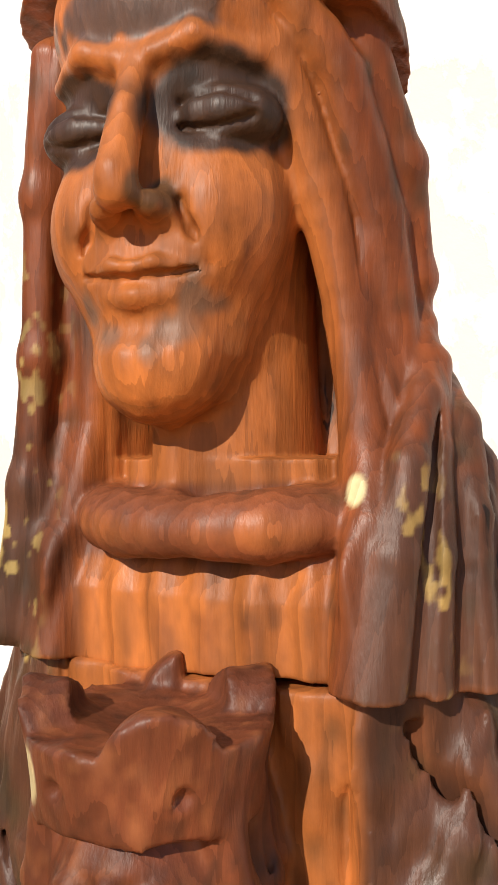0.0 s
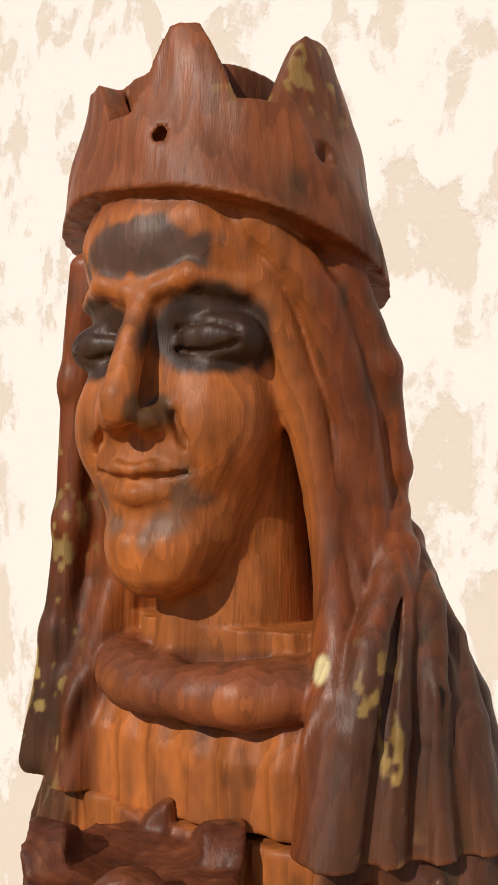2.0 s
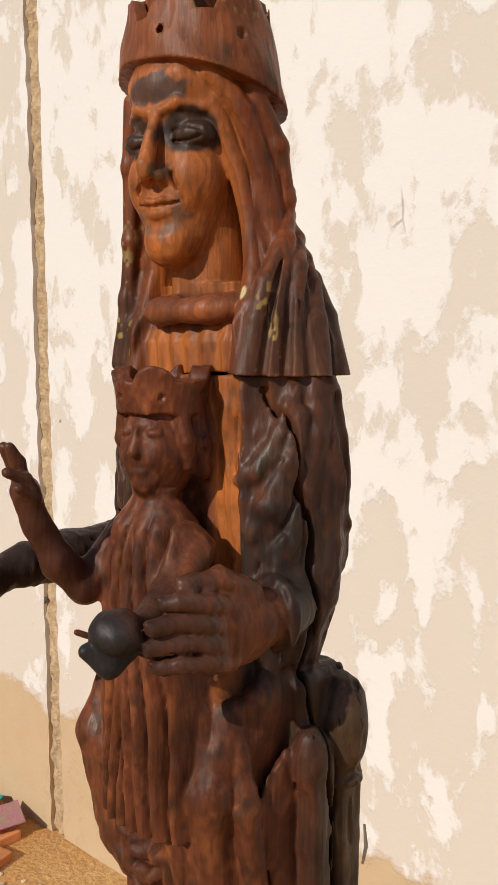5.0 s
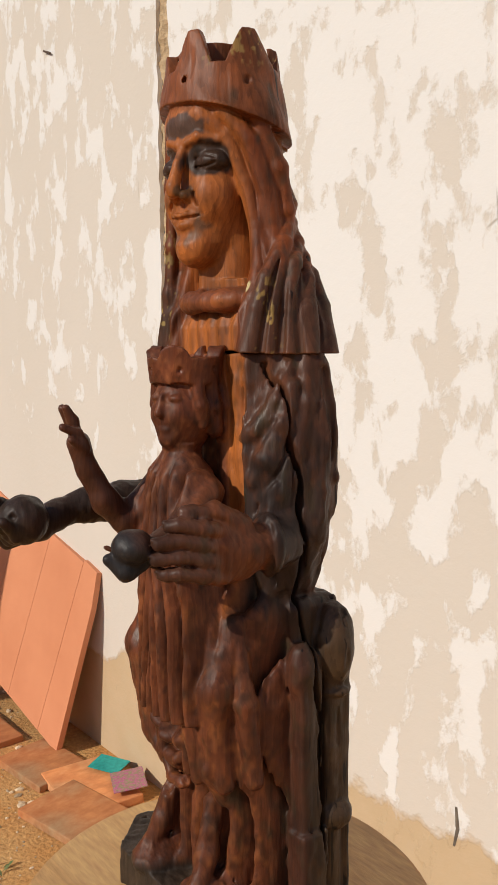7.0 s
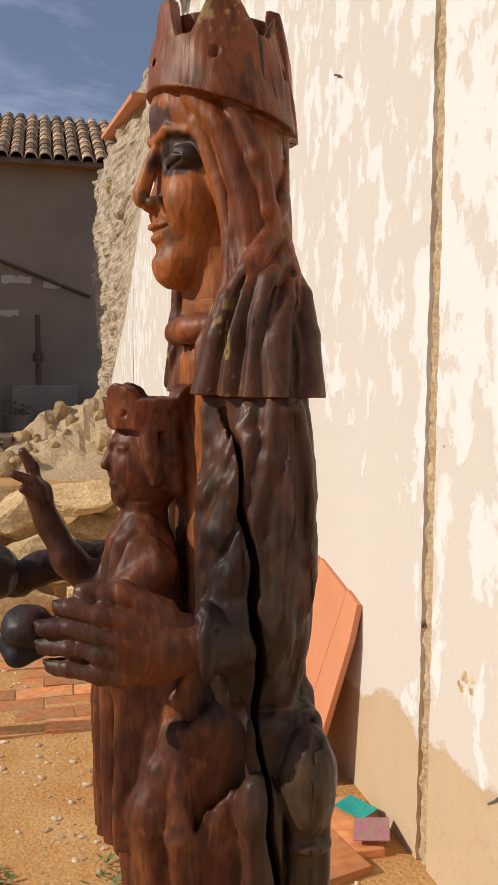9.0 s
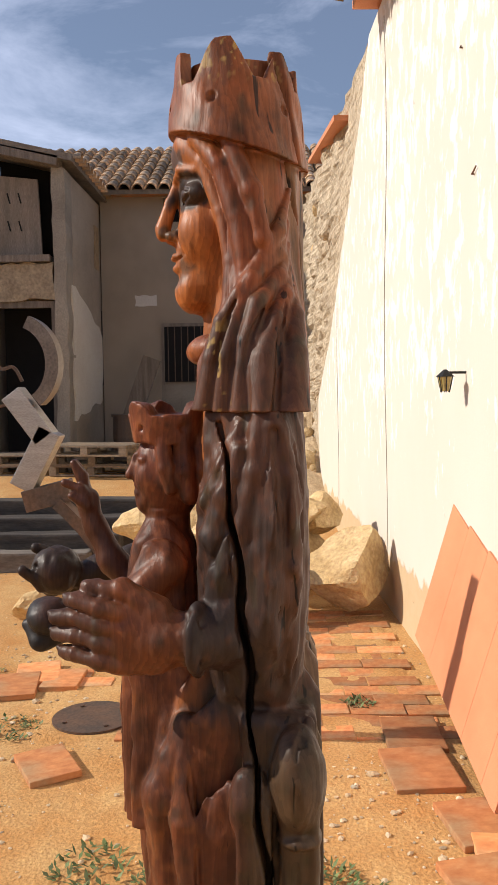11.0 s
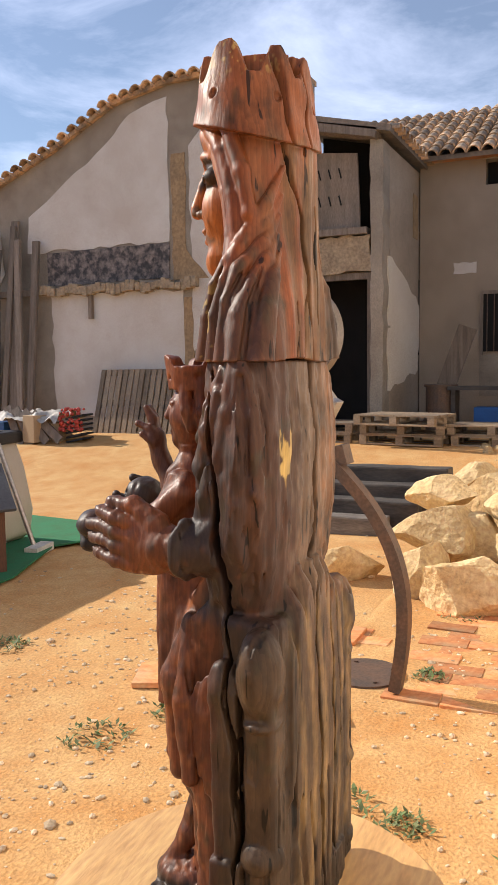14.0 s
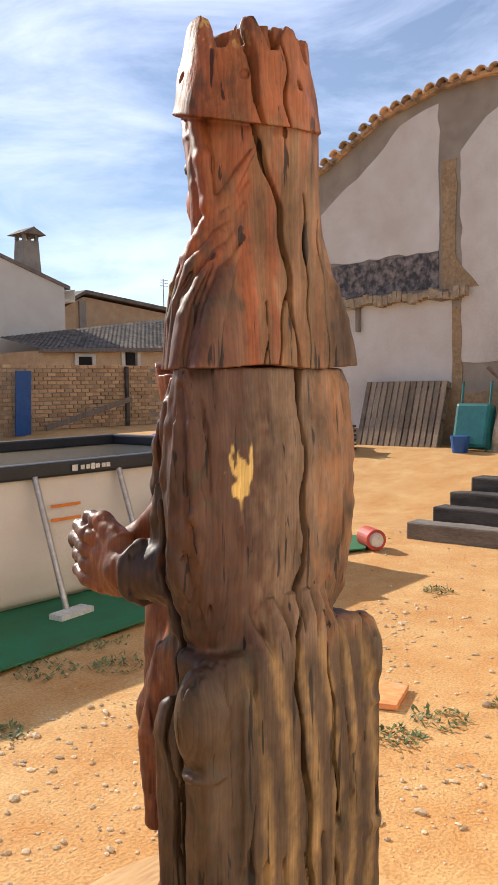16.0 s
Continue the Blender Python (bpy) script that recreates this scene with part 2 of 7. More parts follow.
    crack = op("MULTIPLY", ramp_of(vor.outputs["Distance"], 0.0, 0.006, 1.0, 0.0), ramp_of(noise_of(2.2, (1, 1, 1), 3), 0.64, 0.70))
    colour = mixed(crack, colour, (0.25, 0.18, 0.11))
    k.new(colour, b.inputs["Base Color"])
    rise = op("SUBTRACT", op("ADD", op("MULTIPLY", flake, -0.5), op("MULTIPLY", noise_of(45, (1, 1, 1), 4), 0.35)), op("ADD", crack, foot))
    bp = n.new("ShaderNodeBump")
    bp.inputs["Strength"].default_value, bp.inputs["Distance"].default_value = 0.55, 0.006
    k.new(rise, bp.inputs["Height"]); k.new(bp.outputs["Normal"], b.inputs["Normal"])
    return m


WHITEWASH = wall_material()


# ---- the carved statue, one mesh, grown as a solid from blended forms ----
def statue_material():
    m = bpy.data.materials.new("varnished_carved_wood")
    m.use_nodes = True
    n, k = m.node_tree.nodes, m.node_tree.links
    b = n["Principled BSDF"]
    b.inputs["Specular IOR Level"].default_value = 0.24
    col, co = n.new("ShaderNodeVertexColor"), n.new("ShaderNodeTexCoord")
    col.layer_name = "stain"

    def noise_of(scale, stretch=(1, 1, 1), detail=6, rough=0.6, distort=0.0):
        mp, t = n.new("ShaderNodeMapping"), n.new("ShaderNodeTexNoise")
        mp.inputs["Scale"].default_value = stretch
        t.inputs["Scale"].default_value, t.inputs["Detail"].default_value, t.inputs["Roughness"].default_value, t.inputs["Distortion"].default_value = scale, detail, rough, distort
        k.new(co.outputs["Object"], mp.inputs["Vector"]); k.new(mp.outputs["Vector"], t.inputs["Vector"])
        return t.outputs["Fac"]

    def ramp_of(src, a, c, lo=0.0, hi=1.0):
        r = n.new("ShaderNodeMapRange")
        r.inputs[1].default_value, r.inputs[2].default_value, r.inputs[3].default_value, r.inputs[4].default_value = a, c, lo, hi
        k.new(src, r.inputs[0])
        return r.outputs[0]

    # growth rings round a slanting pith, drawn along the height
    mp, wave = n.new("ShaderNodeMapping"), n.new("ShaderNodeTexWave")
    mp.inputs["Location"].default_value, mp.inputs["Scale"].default_value, mp.inputs["Rotation"].default_value = (0.03, -0.05, 0), (1, 1, 0.12), (0.12, 0.08, 0)
    k.new(co.outputs["Object"], mp.inputs["Vector"]); k.new(mp.outputs["Vector"], wave.inputs["Vector"])
    wave.wave_type, wave.rings_direction, wave.wave_profile = "RINGS", "Z", "SAW"
    wave.inputs["Scale"].default_value, wave.inputs["Distortion"].default_value, wave.inputs["Detail"].default_value, wave.inputs["Detail Scale"].default_value = 95, 9.0, 4, 1.3
    grain = noise_of(60, (1, 1, 0.06), 6, 0.7)
    blotch = noise_of(26, (1, 1, 0.55), 7, 0.62, 0.4)
    slit = noise_of(150, (1, 1, 0.09), 3, 0.5, 0.4)
    hsv = n.new("ShaderNodeHueSaturation")
    mul = n.new("ShaderNodeMath")
    mul.operation = "MULTIPLY"
    k.new(ramp_of(wave.outputs["Fac"], 0.0, 1.0, 1.08, 0.80), mul.inputs[0]); k.new(ramp_of(grain, 0.32, 0.68, 0.80, 1.12), mul.inputs[1])
    mul2 = n.new("ShaderNodeMath")
    mul2.operation = "MULTIPLY"
    k.new(mul.outputs[0], mul2.inputs[0]); k.new(ramp_of(blotch, 0.3, 0.7, 0.48, 1.35), mul2.inputs[1])
    mul3 = n.new("ShaderNodeMath")
    mul3.operation = "MULTIPLY"
    k.new(mul2.outputs[0], mul3.inputs[0]); sep, far_ = n.new("ShaderNodeSeparateXYZ"), n.new("ShaderNodeMath")
    k.new(co.outputs["Object"], sep.inputs[0])
    far_.operation = "ADD"
    k.new(slit, far_.inputs[0]); k.new(ramp_of(sep.outputs["Y"], -0.03, 0.015, -0.12, 0.02), far_.inputs[1])
    k.new(ramp_of(far_.outputs[0], 0.655, 0.69, 1.0, 0.16), mul3.inputs[1])
    k.new(mul3.outputs[0], hsv.inputs["Value"]); k.new(col.outputs["Color"], hsv.inputs["Color"])
    k.new(hsv.outputs["Color"], b.inputs["Base Color"])
    k.new(ramp_of(blotch, 0.3, 0.7, 0.62, 0.34), b.inputs["Roughness"])
    bp, add = n.new("ShaderNodeBump"), n.new("ShaderNodeMath")
    add.operation = "ADD"
    k.new(noise_of(170, (1, 1, 0.12), 6), add.inputs[0]); k.new(noise_of(38, (1, 1, 0.5), 4), add.inputs[1])
    k.new(add.outputs[0], bp.inputs["Height"])
    bp.inputs["Strength"].default_value, bp.inputs["Distance"].default_value = 0.5, 0.0013
    k.new(bp.outputs["Normal"], b.inputs["Normal"])
    return m


def turned_back(X, Y, degrees, px, py, dx):
    c, w = math.cos(radians(degrees)), math.sin(radians(degrees))
    u, v = X - px - dx, Y - py
    return px + c * u + w * v, py - w * u + c * v


FACE_TURN = (9.0, 0.0, -0.006, -0.0095)


class Solid:
    """A block of signed distances on a regular grid; forms are blended in or cut out of it."""

    def __init__(self, lo, hi, h):
        self.lo, self.h = np.array(lo, float), h
        self.n = np.ceil((np.array(hi) - self.lo) / h).astype(int) + 1
        self.f = np.full(self.n, 0.05, np.float32)
        self.ax = [(self.lo[i] + h * np.arange(self.n[i])).astype(np.float32) for i in range(3)]
        self.turn = None          # (degrees, pivot x, pivot y, shift x): forms are built as if the block were turned back

    def window(self, lo, hi):
        a = np.clip(np.floor((np.array(lo) - self.lo) / self.h).astype(int), 0, self.n)
        b = np.clip(np.ceil((np.array(hi) - self.lo) / self.h).astype(int) + 1, 0, self.n)
        s = tuple(slice(i, j) for i, j in zip(a, b))
        return s, self.ax[0][s[0]][:, None, None], self.ax[1][s[1]][None, :, None], self.ax[2][s[2]][None, None, :]

    def form(self, fn, lo, hi, k=0.004, cut=False):
        pad = k + 3 * self.h + (0.022 if self.turn else 0)
        s, X, Y, Z = self.window(np.array(lo) - pad, np.array(hi) + pad)
        if self.f[s].size == 0:
            return self
        if self.turn:
            X, Y = turned_back(X, Y, *self.turn)
        d = fn(X, Y, Z).astype(np.float32) + np.zeros_like(self.f[s])
        a = -self.f[s] if cut else self.f[s]
        h = np.clip(0.5 + 0.5 * (d - a) / k, 0, 1)
        r = d * (1 - h) + a * h - k * h * (1 - h)
        self.f[s] = -r if cut else r
        return self

    def ball(self, c, r, k=0.004, cut=False):
        r = np.array(r if hasattr(r, "__len__") else (r, r, r), float)

        def fn(X, Y, Z):
            p = [(X - c[0]) / r[0], (Y - c[1]) / r[1], (Z - c[2]) / r[2]]
            k0 = np.sqrt(p[0] ** 2 + p[1] ** 2 + p[2] ** 2)
            k1 = np.sqrt((p[0] / r[0]) ** 2 + (p[1] / r[1]) ** 2 + (p[2] / r[2]) ** 2) + 1e-6
            return k0 * (k0 - 1) / k1

        return self.form(fn, np.array(c) - r, np.array(c) + r, k, cut)

    def limb(self, a, b, ra, rb, k=0.004, cut=False):
        a, b = np.array(a, float), np.array(b, float)

        def fn(X, Y, Z):
            d = b - a
            t = np.clip(((X - a[0]) * d[0] + (Y - a[1]) * d[1] + (Z - a[2]) * d[2]) / (d @ d), 0, 1)
            return np.sqrt((X - a[0] - t * d[0]) ** 2 + (Y - a[1] - t * d[1]) ** 2 + (Z - a[2] - t * d[2]) ** 2) - (ra + (rb - ra) * t)

        m = max(ra, rb)
        return self.form(fn, np.minimum(a, b) - m, np.maximum(a, b) + m, k, cut)

    def path(self, pts, rs, k=0.004, cut=False):
        for i in range(len(pts) - 1):
            self.limb(pts[i], pts[i + 1], rs[min(i, len(rs) - 1)], rs[min(i + 1, len(rs) - 1)], k, cut)
        return self

    def block(self, c, half, r=0.004, k=0.004, cut=False):
        def fn(X, Y, Z):
            q = [np.abs(X - c[0]) - half[0] + r, np.abs(Y - c[1]) - half[1] + r, np.abs(Z - c[2]) - half[2] + r]
            out = np.sqrt(np.maximum(q[0], 0) ** 2 + np.maximum(q[1], 0) ** 2 + np.maximum(q[2], 0) ** 2)
            return out + np.minimum(np.maximum(np.maximum(q[0], q[1]), q[2]), 0) - r

        return self.form(fn, np.array(c) - half, np.array(c) + half, k, cut)

    def roughen(self, cell, amount, seed, tall=1.0, slits=False):
        """Uneven carving: smooth random swells of about that cell size."""
        rng = np.random.RandomState(seed)
        f = None
        ws = []
        for i in range(3):
            c = cell * (tall if i == 2 else 1.0)
            m = int(self.n[i] * self.h / c) + 3
            u = np.arange(self.n[i]) * self.h / c
            k = u.astype(int)
            t = u - k
            t = t * t * (3 - 2 * t)
            w = np.zeros((self.n[i], m), np.float32)
            w[np.arange(self.n[i]), k], w[np.arange(self.n[i]), k + 1] = 1 - t, t
            ws.append(w)
        r = rng.uniform(-1, 1, [w.shape[1] for w in ws]).astype(np.float32)
        r = np.einsum("ai,ijk->ajk", ws[0], r)
        r = np.einsum("bj,ajk->abk", ws[1], r)
        r = r @ ws[2].T
        if slits:
            # short drying splits along the grain, none on the hands
            r = np.clip((r - 0.60) / 0.14, 0, 1) * np.clip((self.ax[1][None, :, None] + 0.055) / 0.012, 0, 1)
        self.f += amount * r.astype(np.float32)
        return self

    def mesh(self):
        """Vertices and quads of the surface: one vertex in each cell that it crosses."""
        f = self.f
        inside = f < 0
        cells = tuple(n - 1 for n in f.shape)
        acc, cnt = np.zeros(cells + (3,), np.float32), np.zeros(cells, np.float32)
        edges = []
        for ax in range(3):
            lo_ = [slice(None)] * 3
            hi_ = [slice(None)] * 3
            lo_[ax], hi_[ax] = slice(None, -1), slice(1, None)
            i = np.argwhere(inside[tuple(lo_)] != inside[tuple(hi_)])
            j = i.copy()
            j[:, ax] += 1
            f0, f1 = f[tuple(i.T)], f[tuple(j.T)]
            p = i.astype(np.float32)
            p[:, ax] += f0 / (f0 - f1)
            o1, o2 = [q for q in range(3) if q != ax]
            ok = (i[:, o1] > 0) & (i[:, o2] > 0) & (i[:, o1] < cells[o1]) & (i[:, o2] < cells[o2])
            i, p, flip = i[ok], p[ok], (f0 < 0)[ok]
            quad = []
            for d1, d2 in ((0, 0), (-1, 0), (-1, -1), (0, -1)):
                c = i.copy()
                c[:, o1] += d1
                c[:, o2] += d2
                np.add.at(acc, tuple(c.T), p)
                np.add.at(cnt, tuple(c.T), 1)
                quad.append(c)
            edges.append((quad, flip if ax != 1 else ~flip))
        ids = np.full(cells, -1)
        used = np.argwhere(cnt > 0)
        ids[tuple(used.T)] = np.arange(len(used))
        verts = acc[tuple(used.T)] / cnt[tuple(used.T)][:, None] * self.h + self.lo
        faces = []
        for quad, flip in edges:
            q = np.stack([ids[tuple(c.T)] for c in quad], 1)
            q[~flip] = q[~flip][:, ::-1]
            faces.append(q)
        return verts, np.concatenate(faces)


def table_of(z, knots):
    zs, vs = zip(*knots)
    return np.interp(z, zs, vs).astype(np.float32)


def column(knots_a, knots_b, cy=0.0, power=2.3, ripple=None, back=0.0):
    def fn(X, Y, Z):
        a, b = table_of(Z, knots_a), table_of(Z, knots_b)
        pw = power + back * np.clip((Y - cy) / 0.012, 0, 1)
        r = (np.abs(X / a) ** pw + np.abs((Y - cy) / b) ** pw + 1e-9) ** (1 / pw)
        d = (r - 1) * np.minimum(a, b) * 0.95
        return d + ripple(X, Y, Z) if ripple else d
    return fn


def grown_head():
    s = Solid((-0.125, -0.08, 0.470), (0.125, 0.07, 0.752), 0.0010)

    # veil: a bell round the head, flared below, with slanting folds
    def folds(X, Y, Z):
        q = (Y + 0.045) + 0.75 * (np.abs(X) - 0.05) - 0.46 * (Z - 0.48)
        wind = np.clip((0.076 - 0.9 * q - 0.42 * (Z - 0.48)) / 0.02, 0, 1) * np.clip((np.abs(X) - 0.046) / 0.01, 0, 1) * np.clip((0.655 - Z) / 0.04, 0, 1) * np.clip((0.046 - Y) / 0.02, 0, 1)
        flute = -0.0022 * wind
        long_ = 0.0005 * np.sin(2 * np.pi * (Y + 0.10 * Z) / 0.016 + 5 * np.sin(Z * 18)) * (1 - wind) * np.clip((0.035 - Y) / 0.03, 0, 1)
        back = 0.0008 * np.sin(2 * np.pi * X / 0.019 + 9 * Z) * np.clip(Y / 0.03, 0, 1)
        return -flute + long_ + back

    def front_edge(X, Y, Z):
        return Y + 0.016 * np.clip(-X / 0.02, 0, 1) * np.clip((Z - 0.52) / 0.03, 0, 1) * np.clip((0.67 - Z) / 0.02, 0, 1) - table_of(Z, ((0.47, -0.052), (0.50, -0.043), (0.525, -0.024), (0.55, -0.004), (0.60, -0.004), (0.64, -0.012), (0.67, -0.028), (0.69, -0.040)))

    a = ((0.47, 0.092), (0.482, 0.0905), (0.50, 0.0865), (0.53, 0.0800), (0.56, 0.071), (0.585, 0.0630), (0.62, 0.056), (0.66, 0.0520), (0.70, 0.05))
    b = ((0.47, 0.0432), (0.52, 0.0425), (0.58, 0.0405), (0.64, 0.0405), (0.70, 0.038))
    round_, flared = column(a, b, 0.0, 2.0), column(a, b, 0.0, 2.0, None, 2.2)

    def bell(X, Y, Z):
        """Round under the crown, squarer at the hem; planed off at her front left."""
        Xs = X + table_of(Z, ((0.47, 0.002), (0.53, 0.004), (0.58, 0.008), (0.65, 0.012)))
        w = np.clip((0.58 - Z) / 0.08, 0, 1)
        facet = X * 0.755 - Y * 0.656 - table_of(Z, ((0.47, 0.0615), (0.50, 0.0600), (0.55, 0.0500), (0.575, 0.0420), (0.64, 0.0430), (0.67, 0.052)))
        return np.maximum(round_(Xs, Y, Z) * (1 - w) + flared(Xs, Y, Z) * w, facet)
    s.form(lambda X, Y, Z: np.maximum(bell(X, Y, Z) + folds(X, Y, Z), Z - 0.664 + 0.28 * Y + 0.10 * X), (-0.11, -0.055, 0.47), (0.11, 0.06, 0.69), 0.0005)
    s.form(front_edge, (-0.12, -0.075, 0.47), (0.12, -0.018, 0.70), 0.004, cut=True)
    # hollow in front for face, neck and breast
    wide = ((0.47, 0.052), (0.50, 0.046), (0.54, 0.044), (0.58, 0.043), (0.63, 0.041), (0.67, 0.039), (0.70, 0.03))

    def hollow(X, Y, Z):
        return np.maximum(np.abs(X) - table_of(Z, wide) + 0.35 * np.clip(Y + 0.03, 0, 1), Y - table_of(Z, ((0.47, -0.016), (0.53, 0.006), (0.56, 0.014), (0.62, 0.006), (0.66, -0.010), (0.69, -0.03))))

    s.form(hollow, (-0.056, -0.08, 0.47), (0.056, 0.01, 0.682), 0.005, cut=True)
    # locks and rolled edges beside the face, then the wrapped folds that open towards the hem
    def proud(pts, rs, sx, k, sink=0.55):
        s.path([(sx * (x - 0.85 * sink * r), y + 0.45 * sink * r, z) for (x, y, z), r in zip(pts, rs)], rs, k)

    for sx in (-1, 1):
        proud([(0.014, -0.0430, 0.664), (0.0290, -0.0280, 0.648), (0.0375, -0.0150, 0.612), (0.0430, -0.0095, 0.578), (0.0475, -0.0105, 0.548), (0.0530, -0.0205, 0.520), (0.0550, -0.0305, 0.474)], [0.0050, 0.0064, 0.0068, 0.0068, 0.0070, 0.0080, 0.0090], sx, 0.0016)
        proud([(0.032, -0.0330, 0.664), (0.0445, -0.0165, 0.642), (0.0500, -0.0050, 0.606), (0.0535, 0.0000, 0.572), (0.0570, -0.0040, 0.540)], [0.0060, 0.0080, 0.0086, 0.0080, 0.0055], sx, 0.0012, 0.65)
        proud([(0.0470, -0.0120, 0.660), (0.0550, 0.0040, 0.622), (0.0560, 0.0110, 0.590), (0.0500, 0.0140, 0.560)], [0.0060, 0.0066, 0.0056, 0.0034], sx, 0.0040, 0.7)
        # wrapped folds: they leave the back of the head and open towards the hem
        for pts, rs in (([(0.0280, 0.0300, 0.628), (0.0480, 0.0210, 0.597), (0.0570, 0.0090, 0.576), (0.0625, -0.0045, 0.5545), (0.0622, -0.0155, 0.5363), (0.0605, -0.0230, 0.5127), (0.0585, -0.0310, 0.474)], [0.0020, 0.0052, 0.0058, 0.0058, 0.0062, 0.0072, 0.0082]),
                        ([(0.0300, 0.0290, 0.606), (0.0490, 0.0200, 0.582), (0.0615, 0.0045, 0.5640), (0.0650, -0.0065, 0.5399), (0.0675, -0.0140, 0.5125), (0.0668, -0.0185, 0.474)], [0.0020, 0.0054, 0.0060, 0.0062, 0.0066, 0.0070]),
                        ([(0.0360, 0.0290, 0.590), (0.0560, 0.0200, 0.566), (0.0690, 0.0075, 0.5470), (0.0738, -0.0008, 0.5224), (0.0775, -0.0055, 0.474)], [0.0020, 0.0060, 0.0064, 0.0068, 0.0074]),
                        ([(0.0420, 0.0290, 0.574), (0.0590, 0.0240, 0.553), (0.0710, 0.0185, 0.5350), (0.0800, 0.0115, 0.5123), (0.0865, 0.0085, 0.474)], [0.0020, 0.0064, 0.0070, 0.0078, 0.0088]),
                        ([(0.0440, 0.0320, 0.560), (0.0620, 0.0300, 0.540), (0.0740, 0.0300, 0.515), (0.0855, 0.0285, 0.474)], [0.0020, 0.0066, 0.0080, 0.0098])):
            proud(pts, rs, sx, 0.0018, 0.75)
        # deep cuts between the folds, widest at the hem
        for cut in ([(0.0620, -0.0020, 0.5560), (0.0640, -0.0120, 0.5340), (0.0650, -0.0190, 0.5090), (0.0645, -0.0250, 0.476)], [(0.0665, 0.0050, 0.5600), (0.0705, -0.0035, 0.5360), (0.0720, -0.0085, 0.5090), (0.0735, -0.0120, 0.476)],
                    [(0.0640, 0.0160, 0.5540), (0.0760, 0.0045, 0.5260), (0.0800, 0.0005, 0.5050), (0.0830, 0.0010, 0.476)], [(0.0640, 0.0270, 0.5480), (0.0770, 0.0225, 0.5195), (0.0870, 0.0195, 0.476)]):
            s.path([(sx * x, y, z) for x, y, z in cut], [0.0008, 0.0022, 0.0030, 0.0036], 0.0014, cut=True)
    s.path([(-0.050, -0.030, 0.662), (-0.0560, -0.026, 0.62), (-0.0580, -0.025, 0.57), (-0.062, -0.026, 0.53), (-0.068, -0.030, 0.485)], [0.0045, 0.0058, 0.0058, 0.006, 0.006], 0.006)
    # breast, neck, collar
    s.form(column(((0.44, 0.07), (0.5, 0.066), (0.53, 0.04)), ((0.44, 0.031), (0.5, 0.031), (0.53, 0.023)), 0.0, 2.2, lambda X, Y, Z: 0.0009 * np.sin(X * 420 + 30 * Z)), (-0.07, -0.04, 0.47), (0.07, 0.04, 0.53), 0.004)
    s.limb((0, 0.002, 0.50), (0, -0.002, 0.58), 0.0265, 0.0245, 0.004)
    s.form(lambda X, Y, Z: np.sqrt((np.sqrt((X / 1.28) ** 2 + (Y + 0.004) ** 2) - 0.0310) ** 2 + (Z - 0.5205 - 0.10 * (Y + 0.03)) ** 2) - 0.0090 + 0.0008 * np.sin(X * 130 + 1.0) + 0.0003 * np.sin(X * 420), (-0.056, -0.052, 0.508), (0.056, 0.05, 0.534), 0.002)
    # head: flat-sided, turned a little towards her left
    s.turn = FACE_TURN
    s.form(column(((0.548, 0.011), (0.554, 0.019), (0.566, 0.0270), (0.585, 0.0325), (0.610, 0.0362), (0.640, 0.0375), (0.67, 0.037), (0.69, 0.030)), ((0.548, 0.028), (0.554, 0.037), (0.566, 0.0420), (0.585, 0.0438), (0.610, 0.0440), (0.640, 0.0445), (0.66, 0.0445), (0.69, 0.036)), -0.004, 2.35), (-0.040, -0.055, 0.548), (0.040, 0.045, 0.69), 0.004)
    s.ball((0, -0.0400, 0.5625), (0.0150, 0.0105, 0.0125), 0.010)
    s.ball((0, -0.0345, 0.662), (0.030, 0.0170, 0.020), 0.010)
    for sx in (-1, 1):
        s.ball((sx * 0.0180, -0.0330, 0.6030), (0.0140, 0.0150, 0.0165), 0.012)
        # socket under a hard brow
        s.ball((sx * 0.0200, -0.0560, 0.6290), (0.0170, 0.0125, 0.0118), 0.0025, cut=True)
        s.path([(sx * 0.0050, -0.0500, 0.6425), (sx * 0.016, -0.0480, 0.6465), (sx * 0.029, -0.0385, 0.6430)], [0.0026, 0.0026, 0.0020], 0.004)
        # a long bulging eye, the lids drawn by two cuts
        ec, er = (0.0195, -0.0360, 0.6280), (0.0158, 0.0118, 0.0092)
        s.ball((sx * ec[0], ec[1], ec[2]), er, 0.0014)
        for up, bow, r in ((0.0002, 0.0042, 0.0012), (-0.0008, -0.0040, 0.0012)):
            line = []
            for i in range(-3, 5):
                u = i / 5.0
                z = up + bow * (1 - u * u)
                line.append((sx * (ec[0] + u * er[0] * 0.92), ec[1] - er[1] * math.sqrt(max(0.02, 1 - (0.92 * u) ** 2 - (z / er[2]) ** 2)), ec[2] + z))
            s.path(line, [r], 0.0008, cut=True)
        # wings of the nose, nostrils, fold to the mouth
        s.ball((sx * 0.0062, -0.0510, 0.6025), (0.0050, 0.0075, 0.0048), 0.0035)
        s.ball((sx * 0.0042, -0.0560, 0.5978), (0.0026, 0.0036, 0.0018), 0.001, cut=True)
        s.path([(sx * 0.0125, -0.0490, 0.6040), (sx * 0.0150, -0.0475, 0.5965), (sx * 0.0180, -0.0450, 0.5885)], [0.0006, 0.0008, 0.0006], 0.0040, cut=True)
    s.path([(0, -0.0465, 0.6450), (0, -0.0540, 0.6270), (0, -0.0600, 0.6090)], [0.0040, 0.0044, 0.0058], 0.0022)
    s.ball((0, -0.0600, 0.6045), (0.0060, 0.0050, 0.0048), 0.0025)
